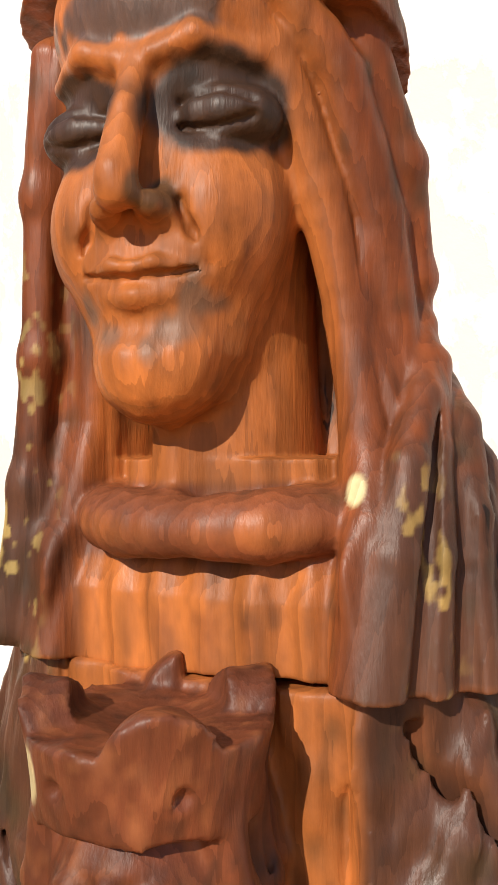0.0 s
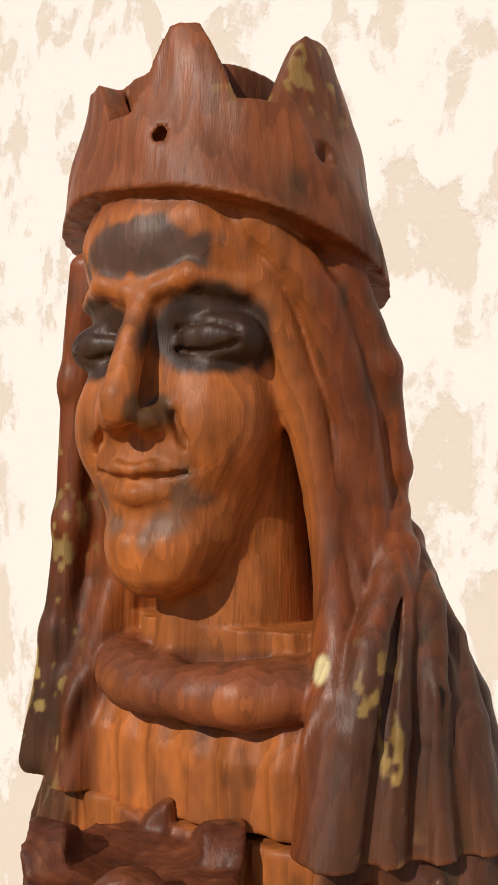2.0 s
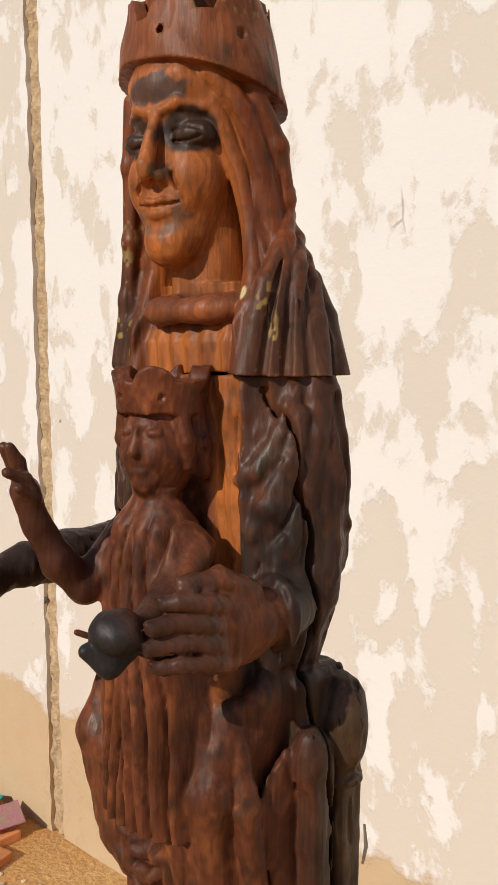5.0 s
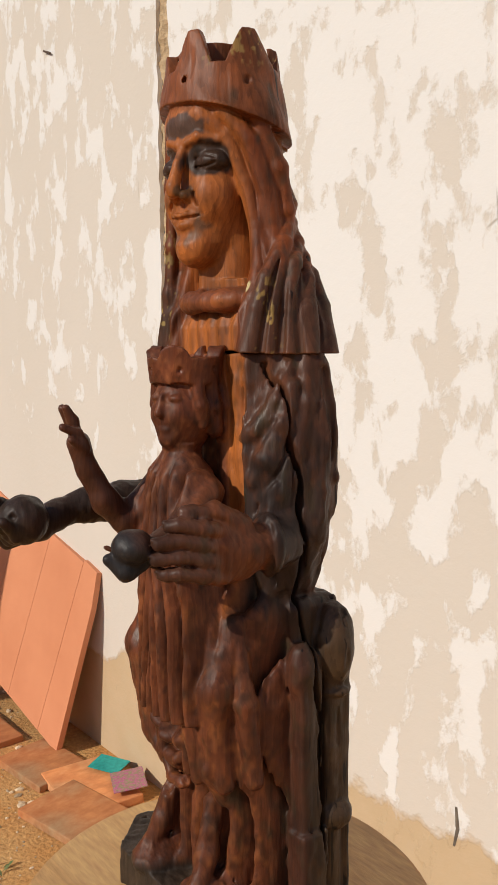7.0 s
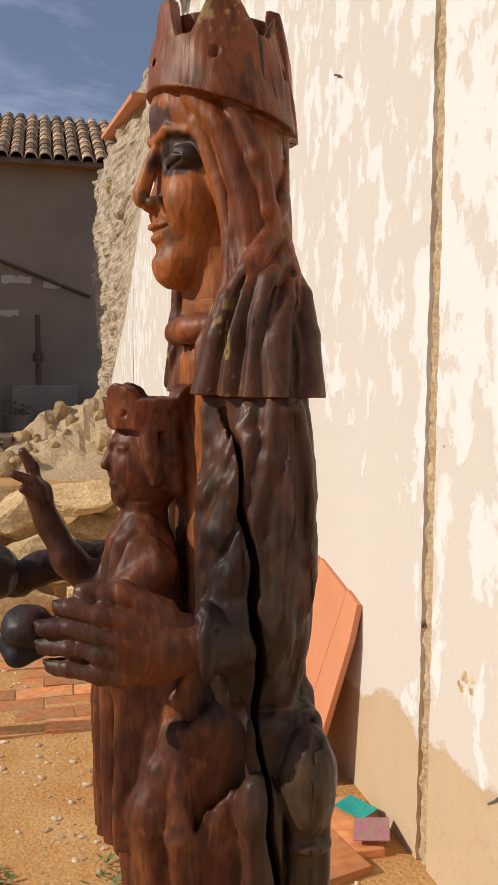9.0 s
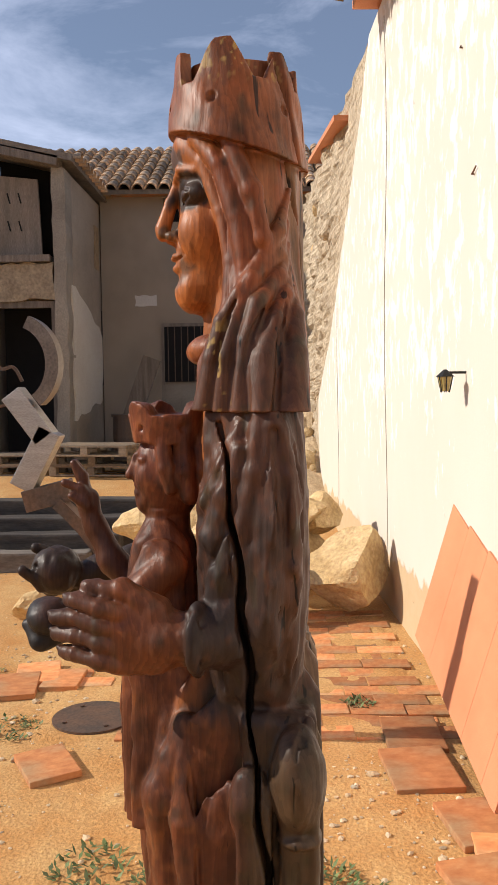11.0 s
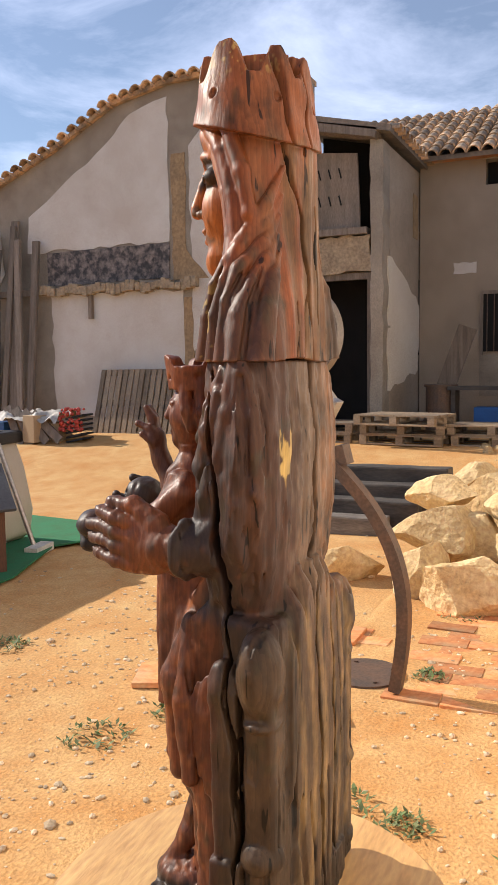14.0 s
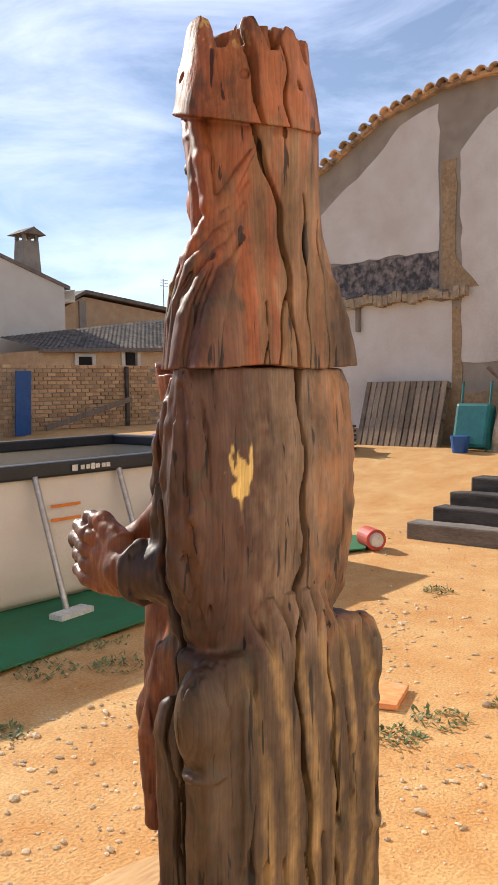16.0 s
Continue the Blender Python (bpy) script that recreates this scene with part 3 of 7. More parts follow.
    # mouth: thin upper lip with a shelf, full lower lip, hollow below
    s.ball((0, -0.0425, 0.5870), (0.0165, 0.0078, 0.0130), 0.006)
    s.path([(-0.0140, -0.0475, 0.5872), (-0.006, -0.0522, 0.5884), (0, -0.0526, 0.5874), (0.006, -0.0522, 0.5884), (0.0140, -0.0475, 0.5872)], [0.0010, 0.0017, 0.0016, 0.0017, 0.0010], 0.0018)
    s.path([(-0.0095, -0.0470, 0.5812), (0, -0.0500, 0.5797), (0.0095, -0.0470, 0.5812)], [0.0022, 0.0036, 0.0022], 0.0016)
    s.path([(-0.0160, -0.0470, 0.5872), (-0.006, -0.0522, 0.5848), (0, -0.0530, 0.5842), (0.006, -0.0522, 0.5848), (0.0160, -0.0470, 0.5872)], [0.0011, 0.0014, 0.0014, 0.0014, 0.0011], 0.0006, cut=True)
    s.limb((-0.0085, -0.0545, 0.5728), (0.0085, -0.0545, 0.5728), 0.0034, 0.0034, 0.006, cut=True)
    s.turn = None
    # crown: tilted ring with uneven prongs, drilled holes
    tilt = -0.28
    cx, cy = -0.0068, -0.0046
    prongs = ((22, 0.028, 19), (80, 0.028, 22), (134, 0.023, 17), (180, 0.020, 16), (226, 0.022, 17), (280, 0.026, 18), (330, 0.018, 17))

    def crown(X, Y, Z):
        th = np.degrees(np.arctan2(X - cx, -(Y - cy))) % 360
        top = np.full(np.broadcast_shapes(X.shape, Y.shape), 0.6990, np.float32)[..., 0:1] * 0 + 0.6990 + 0 * th
        for ang, hh, w in prongs:
            df = np.abs((th - ang + 180) % 360 - 180)
            top = np.maximum(top, 0.6990 + hh * np.clip(1.18 - (df / w) ** 1.5, 0, 1))
        zb = 0.6605 + tilt * (Y - cy) - 0.11 * (X - cx)
        f = np.clip((Z - zb) / 0.06, 0, 1.3)
        a_, b_ = 0.0615 - 0.0135 * f, 0.0505 - 0.0075 * f
        r = np.sqrt(((X - cx) / a_) ** 2 + ((Y - cy) / b_) ** 2)
        side_ = (r - 1) * b_ + 0.0006 * np.sin(7 * np.radians(th) + Z * 160)
        shell = np.maximum(side_, -((r - 0.82) * b_ + np.clip(0.704 - Z, 0, 1) * 3))
        return np.maximum(np.maximum(shell, zb - Z), (Z - top) * 0.75)

    s.form(crown, (-0.072, -0.058, 0.645), (0.058, 0.05, 0.745), 0.0022)
    s.ball((cx, cy, 0.665), (0.048, 0.038, 0.030), 0.002)
    for ang in (12, 70, 137, 185, 245, 305):
        t = radians(ang)
        s.ball((cx + 0.0565 * math.sin(t), cy - 0.0455 * math.cos(t), 0.6840 + tilt * 0.4 * (-0.0455 * math.cos(t))), (0.0034, 0.0034, 0.0042), 0.001, cut=True)
    # drying cracks at the back and side
    def crack(points, w, deep):
        def fn(X, Y, Z):
            c = table_of(Z, points)
            return np.maximum(np.abs(X - c + 0.0016 * np.sin(Z * 130)) - w * (0.5 + 0.5 * np.abs(np.sin(Z * 23 + 1))), deep - Y)
        return fn
    s.form(crack(((0.47, -0.012), (0.50, -0.003), (0.535, 0.0025), (0.56, 0.005), (0.59, 0.009), (0.61, 0.015), (0.64, 0.024), (0.70, 0.026)), 0.0030, 0.010), (-0.025, 0.008, 0.472), (0.05, 0.07, 0.72), 0.0008, cut=True)
    s.form(crack(((0.47, 0.014), (0.505, 0.011), (0.535, 0.003)), 0.0018, 0.02), (-0.01, 0.018, 0.472), (0.03, 0.07, 0.535), 0.0008, cut=True)
    s.form(crack(((0.64, 0.004), (0.70, 0.001), (0.74, 0.004)), 0.0016, 0.02), (-0.015, 0.018, 0.645), (0.02, 0.07, 0.74), 0.0008, cut=True)
    for x, z0, z1, w in ((-0.020, 0.475, 0.60, 0.0009), (0.030, 0.475, 0.520, 0.0010), (-0.045, 0.475, 0.585, 0.0008)):
        s.form(crack(((z0, x), (z1, x * 0.8)), w, 0.026), (min(x, x * 0.8) - 0.006, 0.024, z0), (max(x, x * 0.8) + 0.006, 0.07, z1), 0.0008, cut=True)
    s.roughen(0.012, 0.0004, 1, 2.0).roughen(0.0035, 0.00035, 2, 9.0)
    # cut flat underneath
    s.f = np.maximum(s.f, (0.479 + 0.0015 * np.sin(s.ax[0] * 60)[:, None, None] - s.ax[2][None, None, :]).astype(np.float32))
    return s.mesh()


def grown_body():
    s = Solid((-0.155, -0.205, -0.004), (0.150, 0.075, 0.505), 0.0014)

    def drape(X, Y, Z):
        side_ = np.clip(np.abs(X) / 0.05 - 0.6, 0, 1)
        back = 0.0013 * np.sin(2 * np.pi * X / 0.021 + 8 * Z) * np.clip(Y / 0.02, 0, 1)
        flank = 0.0012 * np.sin(2 * np.pi * Y / 0.017 + 20 * Z) * side_
        return 0.5 * back + 0.35 * flank

    # mantle
    mantle = column(((0.25, 0.070), (0.285, 0.074), (0.31, 0.084), (0.34, 0.0935), (0.37, 0.0990), (0.41, 0.0995), (0.45, 0.0945), (0.485, 0.083)), ((0.25, 0.033), (0.285, 0.034), (0.32, 0.0390), (0.36, 0.0415), (0.42, 0.0415), (0.485, 0.037)), 0.0, 2.0, None, 2.2)
    facet = lambda X, Y, Z: X * 0.755 - Y * 0.656 - table_of(Z, ((0.26, 0.064), (0.33, 0.066), (0.40, 0.0635), (0.48, 0.056)))
    s.form(lambda X, Y, Z: np.maximum(mantle(X, Y, Z), facet(X, Y, Z)) + drape(X, Y, Z), (-0.118, -0.06, 0.26), (0.118, 0.06, 0.482), 0.001)
    # open front of the mantle shows the warm breast
    s.form(lambda X, Y, Z: np.maximum(np.abs(X) - table_of(Z, ((0.28, 0.055), (0.40, 0.050), (0.48, 0.046))), Y - table_of(Z, ((0.28, -0.022), (0.48, -0.028)))), (-0.06, -0.08, 0.27), (0.06, -0.02, 0.49), 0.006, cut=True)
    s.form(column(((0.25, 0.062), (0.485, 0.064)), ((0.25, 0.036), (0.485, 0.0335)), 0.0, 2.2, lambda X, Y, Z: 0.0011 * np.sin(X * 330 + 25 * Z)), (-0.064, -0.04, 0.26), (0.064, 0.03, 0.482), 0.003)
    # sleeves, arms
    for sx in (-1, 1):
        s.path([(sx * 0.064, -0.003, 0.44), (sx * 0.066, -0.006, 0.385), (sx * 0.066, -0.010, 0.338)], [0.014, 0.017, 0.019], 0.012)
        # drooping leaf-shaped folds over the sleeve, each under the last, then the long pale ridge to the cuff
        for pts, rs in (([(0.0745, -0.0046, 0.4700), (0.0760, -0.0150, 0.4400), (0.0640, -0.0270, 0.4180), (0.0520, -0.0310, 0.4120)], [0.0050, 0.0080, 0.0078, 0.0050]),
                        ([(0.0810, -0.0050, 0.4540), (0.0795, -0.0150, 0.4240), (0.0745, -0.0235, 0.3950), (0.0640, -0.0290, 0.3800)], [0.0055, 0.0110, 0.0120, 0.0070]),
                        ([(0.0830, 0.0080, 0.4760), (0.0860, 0.0040, 0.4400), (0.0845, -0.0055, 0.4020), (0.0805, -0.0190, 0.3740), (0.0780, -0.0235, 0.3560)], [0.0050, 0.0075, 0.0085, 0.0095, 0.0080])):
            s.path([(sx * (x - 0.62 * r), y + 0.38 * r, z) for (x, y, z), r in zip(pts, rs)], rs, 0.0035)
        s.path([(sx * 0.0775, -0.0125, 0.4520), (sx * 0.0770, -0.0215, 0.4270), (sx * 0.0640, -0.0320, 0.4030)], [0.0006, 0.0016, 0.0018], 0.0030, cut=True)
        s.path([(sx * 0.0835, -0.0060, 0.4330), (sx * 0.0830, -0.0110, 0.4060), (sx * 0.0790, -0.0220, 0.3830), (sx * 0.0690, -0.0310, 0.3700)], [0.0006, 0.0016, 0.0018, 0.0016], 0.0030, cut=True)
        s.path([(sx * 0.0880, 0.0190, 0.4650), (sx * 0.0965, 0.0260, 0.4000), (sx * 0.0960, 0.0270, 0.3500), (sx * 0.0850, 0.0270, 0.3050)], [0.0020, 0.0040, 0.0050, 0.0040], 0.0060, cut=True)
    s.path([(0.062, -0.002, 0.338), (0.072, -0.016, 0.334), (0.080, -0.030, 0.333)], [0.022, 0.0215, 0.0195], 0.006)
    s.form(lambda X, Y, Z: np.sqrt((np.sqrt((X - 0.081) ** 2 + ((Z - 0.333) / 1.1) ** 2) - 0.0180) ** 2 + (Y + 0.031 + 0.15 * (X - 0.081)) ** 2) - 0.0042 + 0.0006 * np.sin(X * 500), (0.055, -0.042, 0.305), (0.108, -0.022, 0.36), 0.002)
    s.path([(-0.090, -0.020, 0.342), (-0.095, -0.060, 0.345), (-0.088, -0.100, 0.347)], [0.024, 0.018, 0.0145], 0.008)
    # her left hand: palm, four fingers curled round, thumb over
    s.path([(0.081, -0.030, 0.333), (0.082, -0.052, 0.333)], [0.0150, 0.0155], 0.004)
    s.ball((0.0815, -0.066, 0.3335), (0.0125, 0.028, 0.0240), 0.006)
    tips = ((0.0745, -0.119, 0.3575), (0.0750, -0.1285, 0.3460), (0.0720, -0.1285, 0.3345), (0.0725, -0.1235, 0.3225))
    for i, (x, y, z) in enumerate(tips):
        z0 = 0.3500 - 0.0112 * i
        s.path([(0.083, -0.076, z0), (0.0860, -0.093 - 0.001 * (i == 1), 0.6 * z0 + 0.4 * z + 0.0015), (0.0810, -0.110, z + 0.0012), (x, y + 0.004, z)], [0.0074, 0.0066, 0.0058, 0.0048], 0.0010)
        s.ball((x - 0.0005, y + 0.002, z + 0.0030), (0.0030, 0.0040, 0.0016), 0.0006)
    s.path([(0.081, -0.058, 0.351), (0.080, -0.080, 0.3645), (0.0765, -0.103, 0.3660)], [0.0105, 0.0074, 0.0052], 0.003)
    # her right hand with the round fruit
    s.path([(-0.088, -0.100, 0.350), (-0.088, -0.128, 0.343), (-0.086, -0.144, 0.336)], [0.0135, 0.012, 0.013], 0.006)
    s.ball((-0.075, -0.163, 0.3445), 0.0208, 0.002)
    s.ball((-0.0610, -0.1775, 0.3505), 0.0036, 0.001, cut=True)
    for i in range(4):
        a = -0.7 + 0.42 * i
        s.path([(-0.084, -0.150, 0.330), (-0.076 + 0.020 * math.sin(a), -0.172, 0.325 + 0.003 * i), (-0.070 + 0.024 * math.sin(a), -0.186, 0.336 + 0.004 * i)], [0.0065, 0.0056, 0.0042], 0.0015)
    s.path([(-0.088, -0.146, 0.340), (-0.094, -0.168, 0.352), (-0.084, -0.182, 0.362)], [0.0075, 0.0060, 0.0042], 0.0015)
    # throne: side slabs, posts with rounded heads, back
    s.block((-0.002, 0.020, 0.140), (0.084, 0.0245, 0.142), 0.008, 0.004)
    for sx in (-1, 1):
        ox = 0.082 if sx > 0 else -0.094
        s.block((ox, 0.032, 0.116), (0.0125, 0.0130, 0.116), 0.005, 0.0015)
        s.ball((ox + sx * 0.003, 0.031, 0.242), (0.0200, 0.0185, 0.036), 0.002)
        s.ball((ox + sx * 0.002, 0.032, 0.205), (0.0165, 0.0155, 0.006), 0.002)
        s.ball((ox + sx * 0.003, 0.031, 0.100), (0.0180, 0.0170, 0.015), 0.0015)
        s.ball((ox + sx * 0.003, 0.031, 0.020), (0.0185, 0.0175, 0.016), 0.0015)
        s.block((sx * 0.084, 0.003, 0.115), (0.0105, 0.0115, 0.115), 0.004, 0.0015)
        s.ball((sx * 0.084, 0.001, 0.225), (0.0130, 0.0145, 0.026), 0.002)
        s.block((sx * 0.087, 0.003, 0.050), (0.0115, 0.0135, 0.045), 0.004, 0.0015)

    # lap and skirts with hanging folds
    def hang(X, Y, Z):
        w = 0.006 * np.sin(26 * Z + 40 * X)
        v_ = np.abs(np.sin(np.pi * (X + w) / 0.018)) ** 0.7
        swag = np.sin(2 * np.pi * (Z - 9.0 * X * X + 0.10 * X) / 0.034)
        mixl = np.clip((Z - 0.10) / 0.06, 0, 1) * np.clip((0.23 - Z) / 0.04, 0, 1) * np.clip(1.2 - np.abs(X + 0.005) / 0.045, 0, 1)
        return -0.0120 * (v_ - 0.65) * (1 - 0.6 * mixl) + 0.0085 * swag * mixl

    s.form(column(((0.02, 0.074), (0.10, 0.074), (0.20, 0.076), (0.27, 0.070), (0.31, 0.052)), ((0.02, 0.050), (0.10, 0.051), (0.124, 0.053), (0.136, 0.066), (0.20, 0.073), (0.25, 0.066), (0.285, 0.052), (0.31, 0.040)), 0.0, 2.4, hang), (-0.09, -0.095, 0.02), (0.09, 0.04, 0.305), 0.004)
    for sx in (-1, 1):
        s.path([(sx * 0.050, -0.042, 0.262), (sx * 0.048, -0.058, 0.215), (sx * 0.044, -0.058, 0.150), (sx * 0.044, -0.048, 0.120)], [0.012, 0.016, 0.013, 0.008], 0.006)
        s.path([(sx * 0.034, -0.054, 0.255), (sx * 0.026, -0.068, 0.200), (sx * 0.020, -0.066, 0.140)], [0.006, 0.008, 0.006], 0.004)
        s.ball((sx * 0.036, -0.056, 0.036), (0.024, 0.034, 0.016), 0.012)
        s.path([(sx * 0.030, -0.050, 0.110), (sx * 0.034, -0.060, 0.070), (sx * 0.040, -0.076, 0.040)], [0.008, 0.009, 0.007], 0.006)
    # crisp hanging pleats over her left knee, and swags between the knees
    for pts, rs in (([(0.018, -0.064, 0.262), (0.030, -0.073, 0.205), (0.036, -0.069, 0.140)], [0.0050, 0.0085, 0.0060]), ([(0.040, -0.056, 0.270), (0.051, -0.062, 0.210), (0.055, -0.056, 0.138)], [0.0060, 0.0095, 0.0085]),
                    ([(0.056, -0.042, 0.268), (0.068, -0.045, 0.205), (0.070, -0.038, 0.142)], [0.0060, 0.0090, 0.0080])):
        s.path(pts, rs, 0.0014)
    for z, dip, y in ((0.190, 0.030, -0.069), (0.172, 0.034, -0.067), (0.150, 0.034, -0.064)):
        s.path([(-0.046 + 0.0155 * i, y + 0.004 * abs(i - 2.5), z - dip * math.sin(math.pi * i / 5)) for i in range(6)], [0.0030, 0.0046, 0.0052, 0.0052, 0.0046, 0.0030], 0.0016)
    s.path([(-0.062, -0.046, 0.262), (-0.064, -0.060, 0.222), (-0.058, -0.058, 0.160)], [0.012, 0.015, 0.010], 0.006)
    s.ball((0.012, -0.064, 0.128), 0.010, 0.004, cut=True)
    s.ball((-0.030, -0.062, 0.108), (0.010, 0.012, 0.014), 0.004, cut=True)
    # slab under the feet, corners cut
    s.form(lambda X, Y, Z: np.maximum(np.maximum(np.maximum(np.abs(X) - 0.108, np.abs(Y + 0.018) - 0.066), (np.abs(X) + np.abs(Y + 0.018) - 0.138) * 0.72), np.abs(Z - 0.016) - 0.017), (-0.11, -0.11, -0.002), (0.11, 0.065, 0.034), 0.003)

    # long drying cracks down the flank and the back
    def groove(axis, points, w, keep):
        def fn(X, Y, Z):
            c = table_of(Z, points)
            u = Y if axis else X
            return np.maximum(np.abs(u - c + 0.0018 * np.sin(Z * 95)) - w * (0.45 + 0.55 * np.abs(np.sin(Z * 17 + 2))), keep(X, Y, Z))
        return fn
    s.form(groove(1, ((0.0, 0.015), (0.1555, 0.0125), (0.2145, 0.0075), (0.26, 0.002), (0.2925, 0.002), (0.3265, 0.0), (0.37, -0.004), (0.405, -0.0075), (0.4325, -0.0108), (0.465, -0.016)), 0.0028, lambda X, Y, Z: 0.056 - X + 0 * Y), (0.056, -0.022, 0.0), (0.13, 0.02, 0.465), 0.0008, cut=True)
    s.form(groove(0, ((0.0, -0.012), (0.118, -0.008), (0.17, -0.005), (0.20, 0.0), (0.2427, 0.005), (0.285, 0.006), (0.305, -0.004), (0.33, -0.0125), (0.40, -0.0140), (0.434, -0.0130), (0.485, -0.010)), 0.0034, lambda X, Y, Z: 0.012 - Y + 0 * X), (-0.025, 0.010, 0.0), (0.02, 0.07, 0.482), 0.0008, cut=True)
    s.form(groove(0, ((0.0, -0.043), (0.16, -0.0405), (0.22, -0.037), (0.29, -0.028)), 0.0020, lambda X, Y, Z: 0.030 - Y + 0 * X), (-0.055, 0.028, 0.0), (-0.02, 0.07, 0.29), 0.0008, cut=True)
    s.roughen(0.022, 0.0003, 3, 3.0).roughen(0.0034, 0.0006, 4, 16.0)
    s.roughen(0.0050, 0.0022, 12, 9.0, True)
    s.f = np.maximum(s.f, (s.ax[2][None, None, :] - 0.4785).astype(np.float32))

    # the child on her lap
    cx, cy = 0.005, -0.0545
    torso = column(((0.19, 0.040), (0.27, 0.036), (0.33, 0.036), (0.385, 0.030), (0.402, 0.016)), ((0.19, 0.028), (0.27, 0.030), (0.33, 0.026), (0.385, 0.020), (0.402, 0.012)), -0.062, 2.3,
                  lambda X, Y, Z: -0.0068 * (np.abs(np.sin(np.pi * (X + 0.003 * np.sin(40 * Z) + 0.10 * (Z - 0.3) * np.sign(X)) / 0.0115)) ** 0.6 - 0.5) * np.clip((0.40 - Z) / 0.03, 0.2, 1))
    s.form(lambda X, Y, Z: torso(X - 0.006, Y, Z), (-0.045, -0.095, 0.195), (0.050, -0.03, 0.40), 0.003)
    s.turn = (14.0, cx, cy, 0.0)
    s.limb((cx, cy, 0.385), (cx, cy - 0.002, 0.415), 0.0125, 0.012, 0.004)
    s.ball((cx, cy - 0.003, 0.433), (0.0235, 0.0260, 0.0345), 0.003)
    s.ball((cx, cy - 0.020, 0.412), (0.0095, 0.0075, 0.008), 0.005)
    s.path([(cx, cy - 0.0265, 0.446), (cx, cy - 0.0315, 0.4325)], [0.0024, 0.0036], 0.003)
    for sx in (-1, 1):
        s.ball((cx + sx * 0.0095, cy - 0.0280, 0.4445), (0.0075, 0.0040, 0.0042), 0.002, cut=True)
        s.ball((cx + sx * 0.0095, cy - 0.0220, 0.4440), (0.0060, 0.0050, 0.0035), 0.001)
        s.ball((cx + sx * 0.0105, cy - 0.0190, 0.4300), (0.0075, 0.0075, 0.0085), 0.004)
        s.path([(cx + sx * 0.0205, cy - 0.010, 0.456), (cx + sx * 0.0235, cy - 0.008, 0.438), (cx + sx * 0.0232, cy - 0.005, 0.424)], [0.0058, 0.0062, 0.0044], 0.002)
        s.path([(cx + sx * 0.0205, cy + 0.004, 0.458), (cx + sx * 0.0240, cy + 0.006, 0.436), (cx + sx * 0.0240, cy + 0.008, 0.418)], [0.0070, 0.0078, 0.0066], 0.002)
        s.path([(cx + sx * 0.0190, cy + 0.018, 0.458), (cx + sx * 0.0225, cy + 0.020, 0.436), (cx + sx * 0.0225, cy + 0.020, 0.414)], [0.0070, 0.0080, 0.0070], 0.002)
        for dy in (-0.008, 0.002, 0.012):
            s.path([(cx + sx * 0.0285, cy + dy, 0.462), (cx + sx * 0.0300, cy + dy + 0.001, 0.420)], [0.0007, 0.0010], 0.0010, cut=True)
    s.limb((cx - 0.006, cy - 0.0285, 0.4225), (cx + 0.006, cy - 0.0285, 0.4225), 0.0009, 0.0009, 0.0008, cut=True)
    s.limb((cx - 0.005, cy - 0.0262, 0.4195), (cx + 0.005, cy - 0.0262, 0.4195), 0.0020, 0.0020, 0.002)
    # child's crown, its band and blunt leaves
    def small_crown(X, Y, Z):
        th = np.arctan2(X - cx, -(Y - cy))
        top = 0.4755 + 0.0095 * np.clip(np.cos(3.5 * (th - 0.45)), 0, 1) ** 0.6
        f = np.clip((Z - 0.455) / 0.03, 0, 1.2)
        r = np.sqrt(((X - cx) / (0.0275 + 0.0045 * f)) ** 2 + ((Y - cy) / (0.0285 + 0.0040 * f)) ** 2)
        shell = np.maximum((r - 1) * 0.029, -((r - 0.62) * 0.029 + np.clip(0.4765 - Z, 0, 1) * 3))
        return np.maximum(np.maximum(shell, 0.4555 - Z), (Z - top) * 0.8)
    s.form(small_crown, (-0.032, -0.092, 0.452), (0.042, -0.016, 0.494), 0.0015)
    for ang in (-25, 35, 95, -85):
        t = radians(ang)
        s.ball((cx + 0.030 * math.sin(t), cy - 0.0305 * math.cos(t), 0.466), 0.0030, 0.0008, cut=True)
    s.turn = None
    # raised blessing arm, and the arm that holds a small fruit
    s.path([(cx - 0.034, cy - 0.004, 0.372), (-0.036, -0.088, 0.341), (-0.037, -0.108, 0.360), (-0.039, -0.123, 0.390)], [0.013, 0.0125, 0.0105, 0.0085], 0.006)
    s.path([(-0.039, -0.122, 0.386), (-0.040, -0.128, 0.408)], [0.0085, 0.0095], 0.003)
    for i, (dx, dz, bend) in enumerate(((-0.006, 0.026, 0.004), (0.000, 0.027, 0.004), (0.006, 0.012, 0.010))):
        s.path([(-0.040 + dx, -0.128, 0.410), (-0.040 + dx, -0.132, 0.410 + dz * 0.6), (-0.040 + dx, -0.134 - bend, 0.410 + dz)], [0.0045, 0.0042, 0.0032], 0.002)
    s.path([(-0.033, -0.126, 0.404), (-0.031, -0.138, 0.412)], [0.0045, 0.0036], 0.002)
    s.path([(cx + 0.030, cy - 0.002, 0.370), (0.042, -0.084, 0.345), (0.050, -0.114, 0.338)], [0.014, 0.012, 0.009], 0.006)
    s.ball((0.056, -0.134, 0.342), (0.0160, 0.0150, 0.0130), 0.002)
    s.path([(0.052, -0.116, 0.333), (0.056, -0.140, 0.325), (0.050, -0.150, 0.334)], [0.0075, 0.0070, 0.0050], 0.003)
    s.roughen(0.006, 0.0008, 5, 1.6)
    # a thin dowel under the child's arm
    s.limb((0.060, -0.100, 0.316), (0.030, -0.142, 0.338), 0.0020, 0.0020, 0.001)
    return s.mesh()


